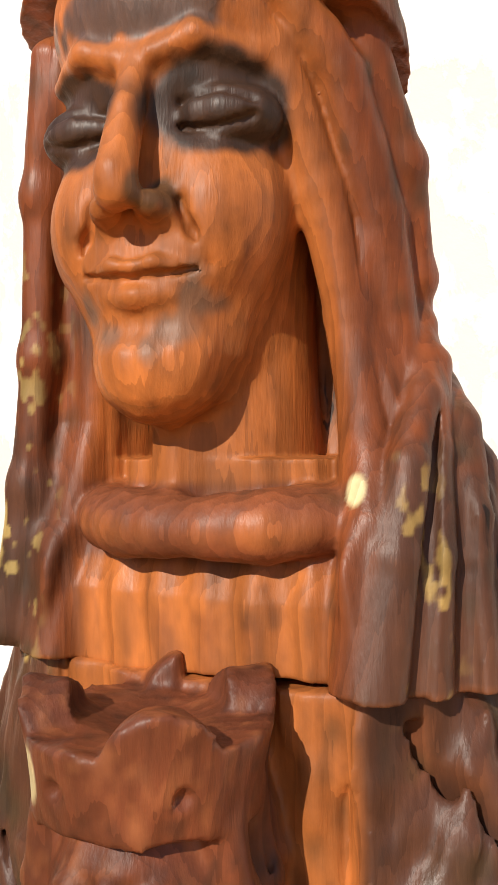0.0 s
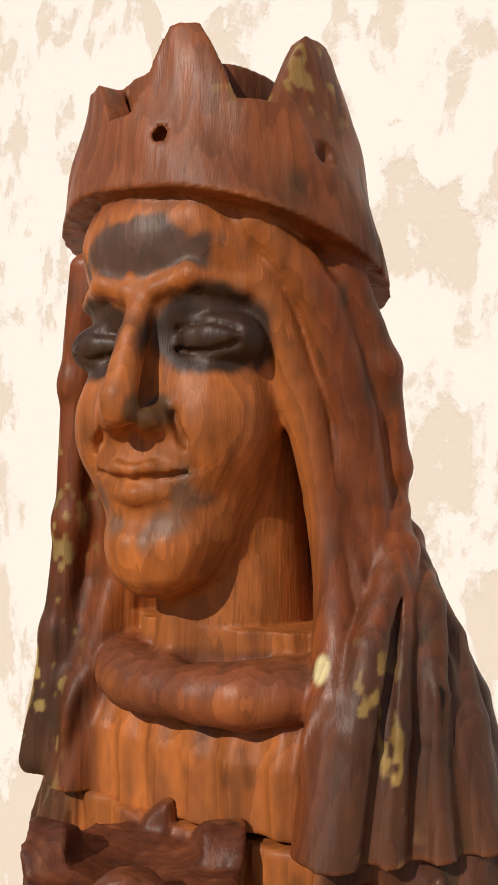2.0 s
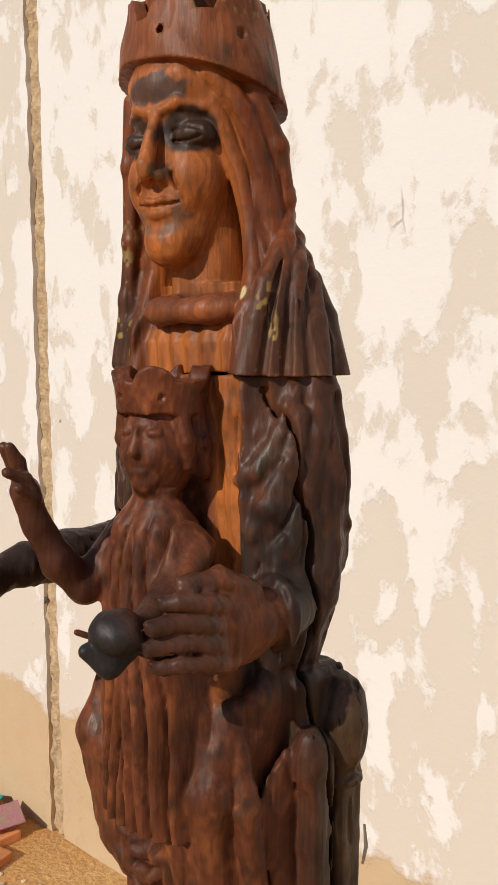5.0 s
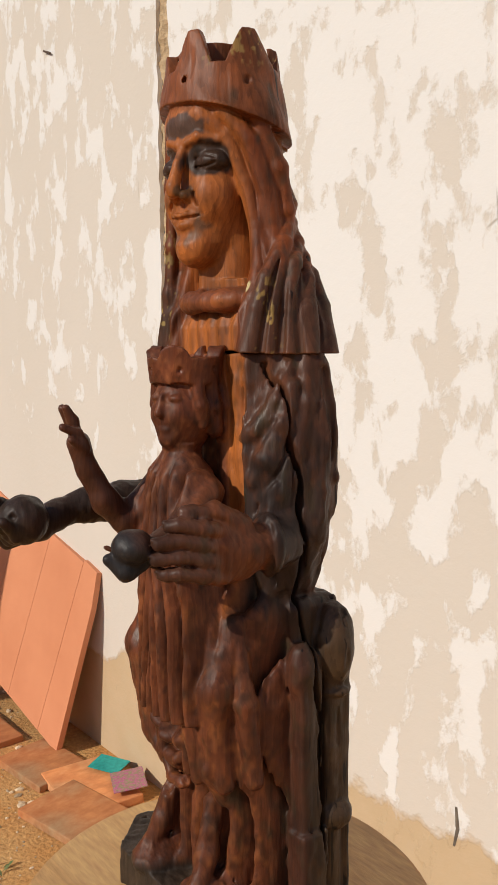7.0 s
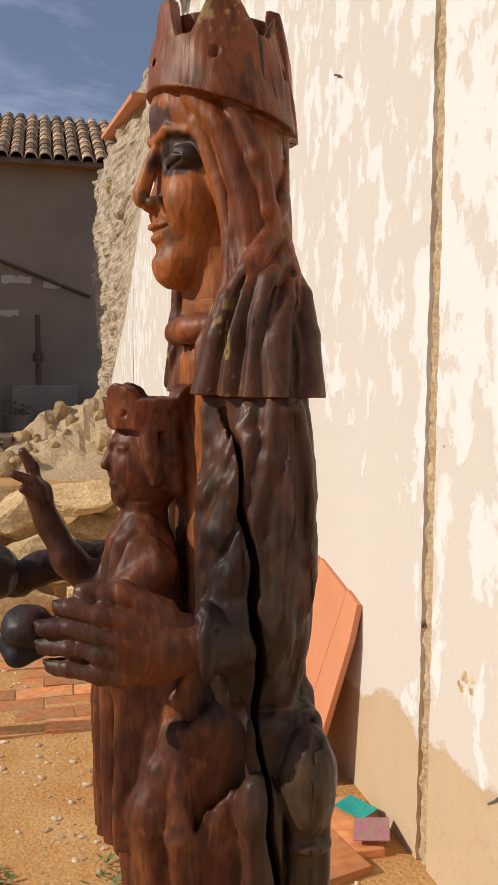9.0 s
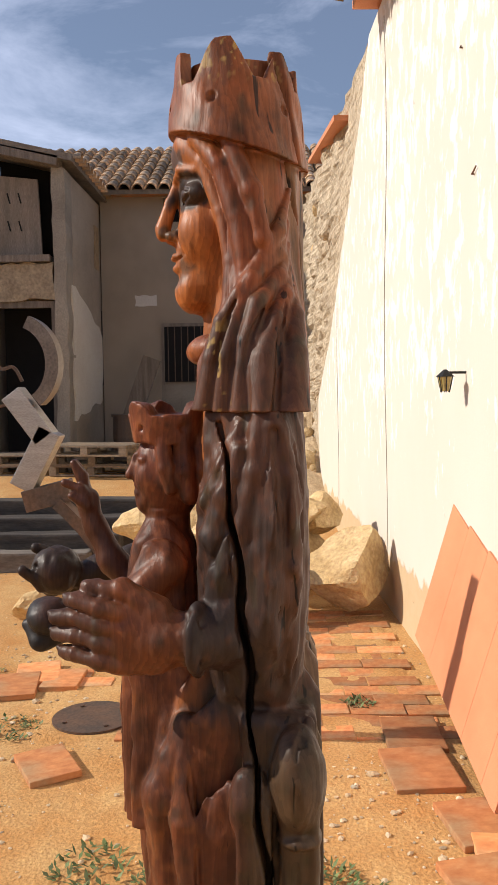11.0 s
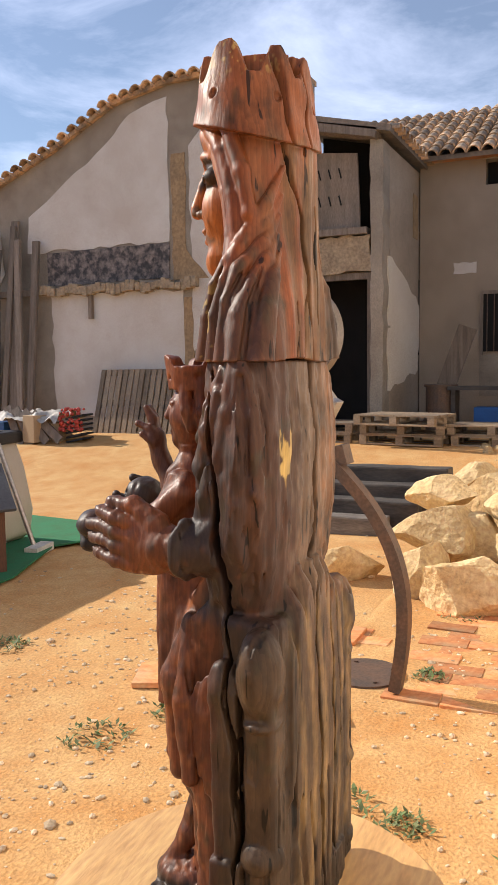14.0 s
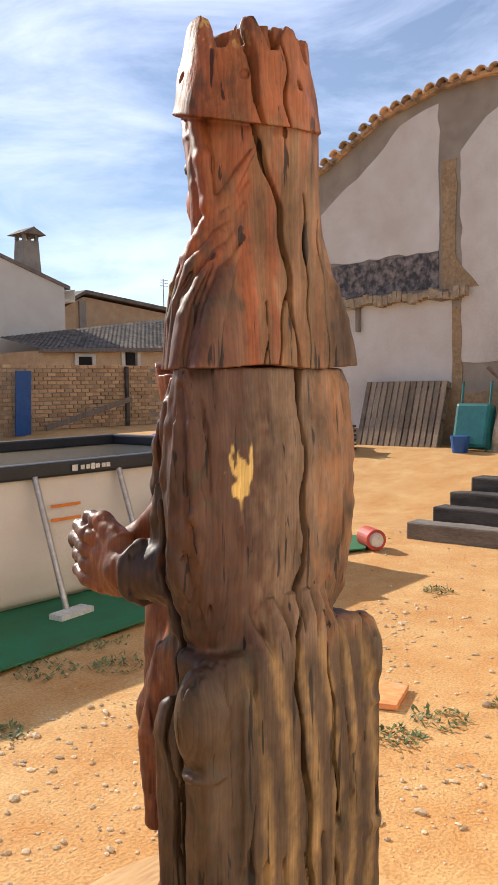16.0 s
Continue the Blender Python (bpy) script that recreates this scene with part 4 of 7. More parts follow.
def stain_of(p):
    """Stain and paint per vertex: warm varnish, dark mantle, black eyes, gilding, bare grey at the back, paler on its
    lit side.
    """
    X, Y, Z = p[:, 0], p[:, 1], p[:, 2]

    def speckle(cell, seed):
        r = np.random.RandomState(seed).uniform(-1, 1, 4096)
        q = p / np.array([cell, cell, cell * 1.7])
        b_ = np.floor(q).astype(np.int64)
        t = q - b_
        t = t * t * (3 - 2 * t)
        out = 0
        for i in (0, 1):
            for j in (0, 1):
                for k in (0, 1):
                    h = ((b_[:, 0] + i) * 73856093 ^ (b_[:, 1] + j) * 19349663 ^ (b_[:, 2] + k) * 83492791) & 4095
                    out = out + r[h] * np.where(i, t[:, 0], 1 - t[:, 0]) * np.where(j, t[:, 1], 1 - t[:, 1]) * np.where(k, t[:, 2], 1 - t[:, 2])
        return out

    rng = speckle(0.007, 1) + 0.7 * speckle(0.003, 2)

    def soft(d, w):
        return np.clip(0.5 - d / w, 0, 1)[:, None]

    warm = np.array([0.40, 0.124, 0.030])
    c = np.tile(warm, (len(p), 1))

    def lay(mask, colour):
        nonlocal c
        c = c * (1 - mask) + np.array(colour) * mask

    veil = soft(0.040 - np.abs(X), 0.01) * soft(0.478 - Z, 0.004) * soft(Z - 0.68, 0.02)
    lay(veil, (0.205, 0.052, 0.014))
    lay(soft(0.012 - Y, 0.02) * soft(0.478 - Z, 0.004), (0.235, 0.066, 0.022))
    lay(soft(0.026 - Y, 0.012) * soft(X - 0.012 + 0.012 * rng, 0.02) * soft(0.478 - Z, 0.004) * soft(Z - 0.64, 0.05) * 0.75, (0.215, 0.120, 0.060))
    bands = np.clip(0.5 + 1.6 * np.sin(X * 260 + 6 * np.sin(Z * 9)) * 0.5 + 0.4 * rng, 0, 1)[:, None]
    lay(bands * soft(0.014 - Y, 0.02) * soft(0.478 - Z, 0.004) * soft(X - 0.050, 0.03) * 0.7, (0.15, 0.085, 0.038))
    lay(soft(Z - 0.545 + 0.02 * rng, 0.03) * soft(0.05 - np.abs(X), 0.012) * soft(0.478 - Z, 0.004) * 0.75, (0.060, 0.034, 0.023))
    lay(soft(0.655 + -0.28 * Y - Z, 0.006) * soft(-Z + 0.65, 0.01), (0.225, 0.068, 0.022))
    lay(soft(np.abs(np.hypot(X / 1.28, Y + 0.004) - 0.031) - 0.010, 0.004) * soft(np.abs(Z - 0.5205) - 0.011, 0.003), (0.21, 0.062, 0.024))
    # mantle and sleeves
    low = soft(Z - 0.478, 0.003)
    inner = soft(np.abs(X) - 0.050, 0.006) * soft(Y + 0.012, 0.01)
    lay(low * (1 - inner), (0.038, 0.021, 0.016))
    lay(low * (1 - inner) * soft(0.40 - Z - 0.05 * rng, 0.06) * soft(Y - 0.03, 0.02) * 0.6, (0.115, 0.040, 0.018))
    lay(low * (1 - inner) * np.clip(speckle(0.006, 61) + 0.8 * speckle(0.018, 62) - 0.45, 0, 1)[:, None] * 0.8, (0.180, 0.058, 0.022))
    lay(low * soft(0.02 - Y, 0.02) * soft(0.28 - Z, 0.03), (0.078, 0.033, 0.018))
    # bare grey, then orange: the back's brighter lit side is put into these tones
    lay(low * soft(0.030 - Y, 0.012) * soft(X - 0.030 + 0.016 * rng, 0.03) * 0.8, (0.170, 0.105, 0.062))
    lay(low * soft(0.032 - Y, 0.012) * soft(X + 0.035 + 0.02 * rng, 0.03) * 0.6, (0.260, 0.105, 0.036))
    lay(low * soft(Z - 0.27, 0.02) * soft(0.0 - Y, 0.02), (0.070, 0.040, 0.021))
    lay(low * soft(Z - 0.28, 0.02) * soft(0.036 - Y, 0.008) * soft(X - 0.05, 0.03) * np.clip(0.20 + 0.6 * np.sin(X * 230 + 5 * np.sin(Z * 11)) + 0.3 * rng, 0, 1)[:, None], (0.250, 0.150, 0.060))
    lay(low * soft(Z - 0.27, 0.02) * soft(Y + 0.01, 0.02), (0.135, 0.040, 0.017))
    worn = np.clip(speckle(0.0040, 51) + 0.7 * speckle(0.0100, 52) - 0.05, 0, 1)[:, None]
    lay(low * soft(Z - 0.28, 0.02) * soft(Y + 0.02, 0.02) * worn * 0.8, (0.260, 0.085, 0.028))
    lay(low * soft(Z - 0.28, 0.02) * soft(Y + 0.02, 0.02) * np.clip(-speckle(0.0045, 53) - 0.6 * speckle(0.012, 54), 0, 1)[:, None] * 0.7, (0.050, 0.020, 0.012))
    lay(low * soft(Z - 0.04, 0.01), (0.055, 0.036, 0.024))
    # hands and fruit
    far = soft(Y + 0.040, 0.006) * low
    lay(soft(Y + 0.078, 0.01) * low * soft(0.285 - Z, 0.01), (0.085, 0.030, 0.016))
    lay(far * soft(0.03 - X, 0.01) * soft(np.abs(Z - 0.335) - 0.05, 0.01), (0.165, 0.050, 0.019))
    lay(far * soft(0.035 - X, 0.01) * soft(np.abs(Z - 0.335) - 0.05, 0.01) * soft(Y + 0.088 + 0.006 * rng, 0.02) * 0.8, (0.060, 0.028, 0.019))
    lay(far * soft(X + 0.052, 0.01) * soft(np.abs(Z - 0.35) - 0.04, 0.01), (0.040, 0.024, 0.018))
    ball = soft(np.sqrt((X - 0.055) ** 2 + (Y + 0.138) ** 2 + (Z - 0.336) ** 2) - 0.019, 0.004)
    lay(ball, (0.030, 0.026, 0.026))
    # the child
    ch = soft(np.hypot(X - 0.005, (Y + 0.06)) - 0.040, 0.006) * soft(0.20 - Z, 0.01) * soft(Z - 0.496, 0.004) * soft(Y + 0.032, 0.004)
    lay(ch, (0.140, 0.040, 0.017))
    lay(ch * soft(Z - 0.40, 0.01), (0.150, 0.045, 0.019))
    lay(ch * np.clip(speckle(0.005, 31) + 0.8 * speckle(0.0024, 32) - 0.25, 0, 1)[:, None] * 0.8, (0.050, 0.020, 0.012))
    lay(ch * np.clip(-speckle(0.005, 31) - 0.8 * speckle(0.0024, 33) - 0.25, 0, 1)[:, None] * 0.8, (0.28, 0.095, 0.036))
    streak = np.clip(speckle(0.006, 5) + speckle(0.018, 6) * 0.8 - 0.35, 0, 1)[:, None]
    lay(streak * soft(0.036 - np.abs(X), 0.01) * 0.75, (0.045, 0.035, 0.018))
    lay(np.clip(speckle(0.011, 9) + 0.5 * speckle(0.004, 10) - 0.45, 0, 1)[:, None] * 0.7, (0.040, 0.024, 0.016))
    fibre = np.clip(speckle(0.0026, 41) * 0.9 + 0.6 * np.sin(X * 900 + 9 * np.sin(Z * 14) + Y * 500) * speckle(0.012, 42) - 0.15, 0, 1)[:, None]
    lay(fibre * 0.35, (0.045, 0.020, 0.012))
    # black paint about the eyes and on the brow
    Xf, Yf = turned_back(X, Y, *FACE_TURN)
    face = soft(np.abs(Xf) - 0.0372, 0.003) * soft(Yf + 0.022, 0.008)
    for sx in (-1, 1):
        e = np.sqrt(((Xf - sx * 0.0205) / 0.0180) ** 2 + ((Z - 0.6285 - 0.002 * sx * np.sin(Xf * 60)) / 0.0135) ** 2)
        lay(soft(e - 1 + 0.10 * rng, 0.22) * face * 0.93, (0.026, 0.019, 0.015))
    fh = np.sqrt(((Xf + 0.002) / 0.026) ** 2 + ((Z - 0.6555) / 0.0085) ** 2) + 0.34 * rng
    lay(soft(fh - 1.05, 0.26) * face * 0.85, (0.060, 0.048, 0.042))
    # the nose's shadow on her left, put into the stain as a dark patch
    lay(soft(np.hypot((Xf - 0.0075) / 0.0045, (Z - 0.6045) / 0.006) + 0.2 * rng - 1, 0.4) * face * 0.8, (0.050, 0.036, 0.018))
    for x, z, r in ((-0.0165, 0.579, 0.0034), (0.0165, 0.580, 0.0042), (0.010, 0.572, 0.0036), (0.017, 0.5865, 0.0030), (-0.010, 0.571, 0.0030), (0.004, 0.566, 0.0024)):
        lay(soft(np.hypot(Xf - x, Z - z) + 0.0020 * rng - r, 0.003) * face * 0.65, (0.150, 0.105, 0.075))
    # gilding rubbed on the ridges, pale chips
    gild = soft(0.52 - speckle(0.0055, 21) - 0.8 * speckle(0.0022, 22), 0.22)
    lay(gild * soft(Z - 0.535, 0.02) * soft(0.474 - Z, 0.01) * soft(0.058 - np.abs(X), 0.01) * soft(Y + 0.012, 0.01) * 0.8, (0.46, 0.30, 0.09))
    lay(gild * soft(Z - 0.60, 0.02) * soft(0.474 - Z, 0.01) * soft(0.052 + X, 0.01) * soft(Y + 0.006, 0.01) * 0.7, (0.42, 0.30, 0.10))
    lay(gild * soft(0.70 - Z, 0.01) * soft(0.02 - X, 0.02) * 0.8, (0.46, 0.29, 0.09))
    lay(soft(np.hypot((X - 0.052) * 0.9, (Z - 0.410) * 0.58) + 0.0075 * rng - 0.0066, 0.0022) * soft(0.018 - Y, 0.005), (0.55, 0.36, 0.11))
    for x, z, r in ((0.047, 0.530, 0.0028), (-0.012, 0.466, 0.0044)):
        lay(soft(np.hypot(X - x, 0.7 * (Z - z)) - r, 0.0012) * soft(Y + 0.018, 0.004), (0.55, 0.46, 0.24))
    return np.clip(c * 1.0, 0, 1)


def build_statue():
    v1, f1 = grown_head()
    v2, f2 = grown_body()
    v, f = np.concatenate((v1, v2)), np.concatenate((f1, f2 + len(v1)))
    me = bpy.data.meshes.new("carved_statue")
    me.vertices.add(len(v))
    me.vertices.foreach_set("co", v.astype(np.float32).ravel())
    me.loops.add(len(f) * 4)
    me.loops.foreach_set("vertex_index", f.astype(np.int32).ravel())
    me.polygons.add(len(f))
    me.polygons.foreach_set("loop_start", np.arange(0, 4 * len(f), 4, dtype=np.int32))
    me.polygons.foreach_set("use_smooth", np.ones(len(f), bool))
    me.update(calc_edges=True)
    me.validate()
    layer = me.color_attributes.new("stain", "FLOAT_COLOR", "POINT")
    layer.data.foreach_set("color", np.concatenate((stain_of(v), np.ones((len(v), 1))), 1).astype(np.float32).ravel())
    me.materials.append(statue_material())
    ob = new("carved_statue", me)
    ob.matrix_world = pose(-0.088, 0.29, 1.1015)
    tagged(ob, "carved varnished wooden statue of a crowned seated figure with child", "statue")


build_statue()


# ---- small tools ----
from mathutils.geometry import tessellate_polygon


def link_mesh(name, bm, mat, parent=None, label="", smooth=False):
    me = bpy.data.meshes.new(name)
    bmesh.ops.recalc_face_normals(bm, faces=bm.faces)
    bm.to_mesh(me)
    bm.free()
    me.materials.append(mat)
    if smooth:
        me.polygons.foreach_set("use_smooth", [True] * len(me.polygons))
    ob = new(name, me)
    if parent:
        ob.parent = parent
    if label:
        ob["label"] = label
    return ob


def part(name, bm, mat, parent, label="", smooth=False):
    return link_mesh(name, bm, mat, parent, label, smooth)


def thing(name, place, label, category, group="", kind="", turn=0.0):
    ob = new(name)
    ob.matrix_world = pose(*place, 0, 0, turn)
    return tagged(ob, label, category, group, kind)


def box(bm, centre, size, rot=(0, 0, 0), bevel=0.0):
    r = bmesh.ops.create_cube(bm, size=1)
    m = Matrix.LocRotScale(centre, Euler([radians(a) for a in rot]), size)
    bmesh.ops.transform(bm, matrix=m, verts=r["verts"])
    if bevel:
        es = list({e for v in r["verts"] for e in v.link_edges})
        bmesh.ops.bevel(bm, geom=es, offset=bevel, segments=2, affect="EDGES", profile=0.6)
    return bm


def one_box(centre, size, rot=(0, 0, 0), bevel=0.0):
    return box(bmesh.new(), centre, size, rot, bevel)


def rod(bm, a, b, r1, r2=None, seg=12):
    a, b = Vector(a), Vector(b)
    d = b - a
    m = Matrix.Translation((a + b) / 2) @ d.to_track_quat("Z", "Y").to_matrix().to_4x4()
    bmesh.ops.create_cone(bm, cap_ends=True, segments=seg, radius1=r1, radius2=r1 if r2 is None else r2, depth=d.length, matrix=m)
    return bm


def prism(outline, y0, y1, axis="y"):
    """A flat outline of (u, z) pairs made solid between two depths; axis names the depth's direction."""
    bm = bmesh.new()
    place = (lambda u, d, z: (u, d, z)) if axis == "y" else (lambda u, d, z: (d, u, z))
    front = [bm.verts.new(place(u, y0, z)) for u, z in outline]
    back = [bm.verts.new(place(u, y1, z)) for u, z in outline]
    for a, b, c in tessellate_polygon([[Vector((u, z, 0)) for u, z in outline]]):
        bm.faces.new((front[a], front[b], front[c]))
        bm.faces.new((back[c], back[b], back[a]))
    n = len(outline)
    for i in range(n):
        bm.faces.new((front[i], front[(i + 1) % n], back[(i + 1) % n], back[i]))
    return bm


def jag(points, step=0.12, amount=0.03, seed=0):
    """An outline with its long sides broken into short uneven ones."""
    rnd = random.Random(seed)
    out = []
    for (u0, z0), (u1, z1) in zip(points, points[1:] + points[:1]):
        n = max(1, int(math.hypot(u1 - u0, z1 - z0) / step))
        for i in range(n):
            f = i / n
            j = amount if i else 0
            out.append((u0 + (u1 - u0) * f + rnd.uniform(-j, j), z0 + (z1 - z0) * f + rnd.uniform(-j, j)))
    return out


def smoothstep(a, b, x):
    f = min(1.0, max(0.0, (x - a) / (b - a)))
    return f * f * (3 - 2 * f)


def ground_z(x, y):
    rise = 0.5 * smoothstep(-7.6, -11.3, x)
    lumps = 0.018 * noise.noise(Vector((x * 0.9, y * 0.9, 0))) + 0.008 * noise.noise(Vector((x * 3.3, y * 3.3, 2)))
    return rise + lumps * smoothstep(0, 2, abs(x) + abs(y))


# ---- ground ----
def build_ground():
    xs = [-420, -160, -80, -45, -30] + [-24 + 0.5 * i for i in range(28)] + [-10 + 0.14 * i for i in range(86)] + [2.2, 3.5, 6, 12, 30, 90, 400]
    ys = [-420, -160, -80, -45, -28] + [-20 + 0.7 * i for i in range(20)] + [-6 + 0.14 * i for i in range(58)] + [2.4, 4, 8, 20, 60, 400]
    me = bpy.data.meshes.new("ground")
    verts = [(x, y, ground_z(x, y)) for x in xs for y in ys]
    ny = len(ys)
    faces = [(i * ny + j, (i + 1) * ny + j, (i + 1) * ny + j + 1, i * ny + j + 1) for i in range(len(xs) - 1) for j in range(ny - 1)]
    me.from_pydata(verts, [], faces)
    me.materials.append(EARTH)
    me.polygons.foreach_set("use_smooth", [True] * len(faces))
    tagged(new("ground", me), "bare ochre earth yard with scattered gravel", "ground", kind="structure")


build_ground()

# ---- the flaking wall ----
WALL_SLOPE = 0.042


def wall_y(x):
    return 1.366 + WALL_SLOPE * (x + 1.5)


def build_wall():
    turn = math.degrees(math.atan(WALL_SLOPE))
    base = Matrix.Translation((0, wall_y(0), 0)) @ pose(0, 0, 0, 0, 0, turn)
    core_line = [(4.0, -0.2), (4.0, 4.5), (-9.4, 4.5), (-10.3, 4.15), (-11.3, 3.75), (-12.1, 3.5), (-12.2, 3.0), (-11.9, 2.2), (-11.3, 1.8), (-11.5, 1.2), (-11.7, 0.7), (-12.4, 0.3), (-12.6, -0.2)]
    bm = prism(jag(core_line, 0.22, 0.05, 3), 0.016, 0.5)
    wall = link_mesh("wall_north", bm, RUBBLE)
    wall.matrix_world = base
    tagged(wall, "old masonry wall with whitewash flaking off, its far end broken", "wall", kind="structure")
    rnd = random.Random(5)

    def side(x, z0, z1, lean, seed):
        r = random.Random(seed)
        n = int((z1 - z0) / 0.035)
        return [(x + lean * math.sin(z0 * 3 + i * 0.13) * 0.5 + r.uniform(-0.005, 0.005), z0 + (z1 - z0) * i / n) for i in range(n + 1)]

    near = [(4.0, 4.45), (4.0, -0.1)] + [(-1.872 + r[0], r[1]) for r in side(0, -0.1, 4.45, 0.004, 8)]
    part("plaster", prism(near, -0.016, 0.016), WHITEWASH, wall, "flaking whitewash over buff render")
    far = [(-1.934 + r[0], r[1]) for r in side(0, -0.1, 4.45, 0.004, 9)][::-1]
    ragged = [(-10.3, -0.1), (-10.5, 1.5), (-8.95, 2.3), (-8.2, 2.9), (-7.4, 3.5), (-6.7, 4.05), (-6.3, 4.45)]
    for (u0, z0), (u1, z1) in zip(ragged, ragged[1:]):
        for i in range(8):
            far.append((u0 + (u1 - u0) * i / 8 + rnd.uniform(-0.04, 0.04), z0 + (z1 - z0) * i / 8))
    far.append(ragged[-1])
    part("plaster", prism(far, -0.020, 0.016), WHITEWASH, wall, "flaking whitewash over buff render")
    # crumbling mortar in the vertical crack
    bm = bmesh.new()
    rows = [[bm.verts.new((-1.99 + 0.17 * k / 10, -0.006 + 0.016 * noise.noise(Vector((k * 0.9, z * 17, 0))) + 0.008 * noise.noise(Vector((k * 2.1, z * 47, 5))), z)) for k in range(11)] for z in np.linspace(0.0, 4.4, 240)]
    for a, c in zip(rows, rows[1:]):
        for k in range(10):
            bm.faces.new((a[k], a[k + 1], c[k + 1], c[k]))
    part("mortar_joint", bm, CRUMBLE, wall, "crumbling ochre mortar", smooth=True)
    bm = bmesh.new()
    for i in range(120):
        z = rnd.uniform(0.75, 4.3)
        bmesh.ops.create_icosphere(bm, subdivisions=1, radius=rnd.uniform(0.006, 0.017), matrix=Matrix.Translation((-1.903 + rnd.uniform(-0.025, 0.025), 0.008 + rnd.uniform(0, 0.01), z)))
    part("crumbled_mortar", bm, CRUMBLE, wall, "crumbling ochre mortar in the crack")
    # a second hairline joint further along, and two gouges
    for x, z0, z1 in ((-5.6, 0.4, 4.3), (-8.4, 0.2, 2.5)):
        bm = bmesh.new()
        pts = [(x + 0.05 * math.sin(z * 2.3), z0 + (z1 - z0) * i / 20) for i, z in enumerate(np.linspace(z0, z1, 21))]
        for a, b in zip(pts, pts[1:]):
            rod(bm, (a[0], -0.021, a[1]), (b[0], -0.021, b[1]), 0.0035, seg=5)
        part("crack", bm, DARKSTONE, wall, "dark settlement crack")
    for x, z, s in ((-1.66, 0.70, 0.055), (-1.05, 0.70, 0.03)):
        bm = bmesh.new()
        for i in range(14):
            a = rnd.uniform(0, 6.28)
            q = s * rnd.uniform(0.1, 0.9)
            bmesh.ops.create_icosphere(bm, subdivisions=1, radius=s * rnd.uniform(0.18, 0.38), matrix=Matrix.LocRotScale((x + q * math.cos(a), -0.012, z + q * math.sin(a)), None, (1, 0.35, 1)))
        part("gouge", bm, DARKSTONE if s < 0.04 else ROCK, wall, "broken-out hole in the plaster")
    for line_ in (((-1.53, 0.40), (-1.49, 0.43), (-1.46, 0.47), (-1.455, 0.545), (-1.44, 0.52), (-1.40, 0.56), (-1.32, 0.60)), ((-2.02, 0.62), (-2.0, 0.70), (-1.97, 0.73), (-1.93, 0.80)), ((-0.72, 0.40), (-0.71, 0.45), (-0.715, 0.50)), ((-2.34, 0.10), (-2.30, 0.30), (-2.33, 0.42), (-2.30, 0.52))):
        bm = bmesh.new()
        for i, (a, b) in enumerate(zip(line_, line_[1:])):
            rod(bm, (a[0], -0.014, a[1]), (b[0], -0.014, b[1]), 0.0045 + 0.002 * (i % 2), 0.0045 + 0.002 * ((i + 1) % 2), seg=5)
        part("crack", bm, DARKSTONE, wall, "dark jagged crack in the plaster")
    for x, z, dx, dz in ((-2.72, 2.775, 0.05, -0.02), (-3.38, 2.59, 0.06, 0.02), (-3.58, 3.24, 0.01, 0.005)):
        bm = bmesh.new()
        rod(bm, (x, -0.03, z), (x + dx, -0.03, z + dz), 0.004, seg=6)
        rod(bm, (x, 0.0, z), (x, -0.034, z), 0.004, seg=6)
        part("nail", bm, RUST, wall, "bent rusty nail")
    # stones showing in the broken end
    stones = []
    for i in range(4):
        bm = bmesh.new()
        bmesh.ops.create_icosphere(bm, subdivisions=2, radius=1)
        for v in bm.verts:
            v.co *= 1 + 0.25 * noise.noise(v.co * 1.7 + Vector((i * 7, 0, 0)))
        stones.append(bm)
    meshes = []
    for bm in stones:
        me = bpy.data.meshes.new("stone")
        bm.to_mesh(me)
        bm.free()
        me.materials.append(ROCK)
        meshes.append(me)
    line = [(-12.5, 0.1), (-11.75, 0.7), (-11.5, 1.3), (-11.3, 1.8), (-11.9, 2.2), (-12.15, 2.9), (-12.1, 3.45), (-11.3, 3.7), (-10.2, 4.1)]
    for i in range(20):
        f = rnd.uniform(0, len(line) - 1.001)
        a, b = line[int(f)], line[int(f) + 1]
        x, z = a[0] + (b[0] - a[0]) * (f % 1), a[1] + (b[1] - a[1]) * (f % 1)
        ob = new("stone", meshes[i % 4])
        ob.parent = wall
        s = rnd.uniform(0.05, 0.13)
        ob.matrix_basis = Matrix.LocRotScale((x + rnd.uniform(-0.05, 0.5), rnd.uniform(-0.02, 0.45), z + rnd.uniform(-0.2, 0.15)), Euler((rnd.uniform(0, 3), rnd.uniform(0, 3), 0)), (s * 1.3, s, s * 0.8))
    # torn masonry between the plaster's ragged edge and the broken end, wrapping round the end face
    inner = [(-0.1, -10.2), (1.5, -10.4), (2.3, -8.85), (2.9, -8.1), (3.5, -7.3), (4.05, -6.6), (4.5, -6.2)]
    outer = sorted((z, x) for x, z in core_line[5:])
    bm = bmesh.new()
    rows = []
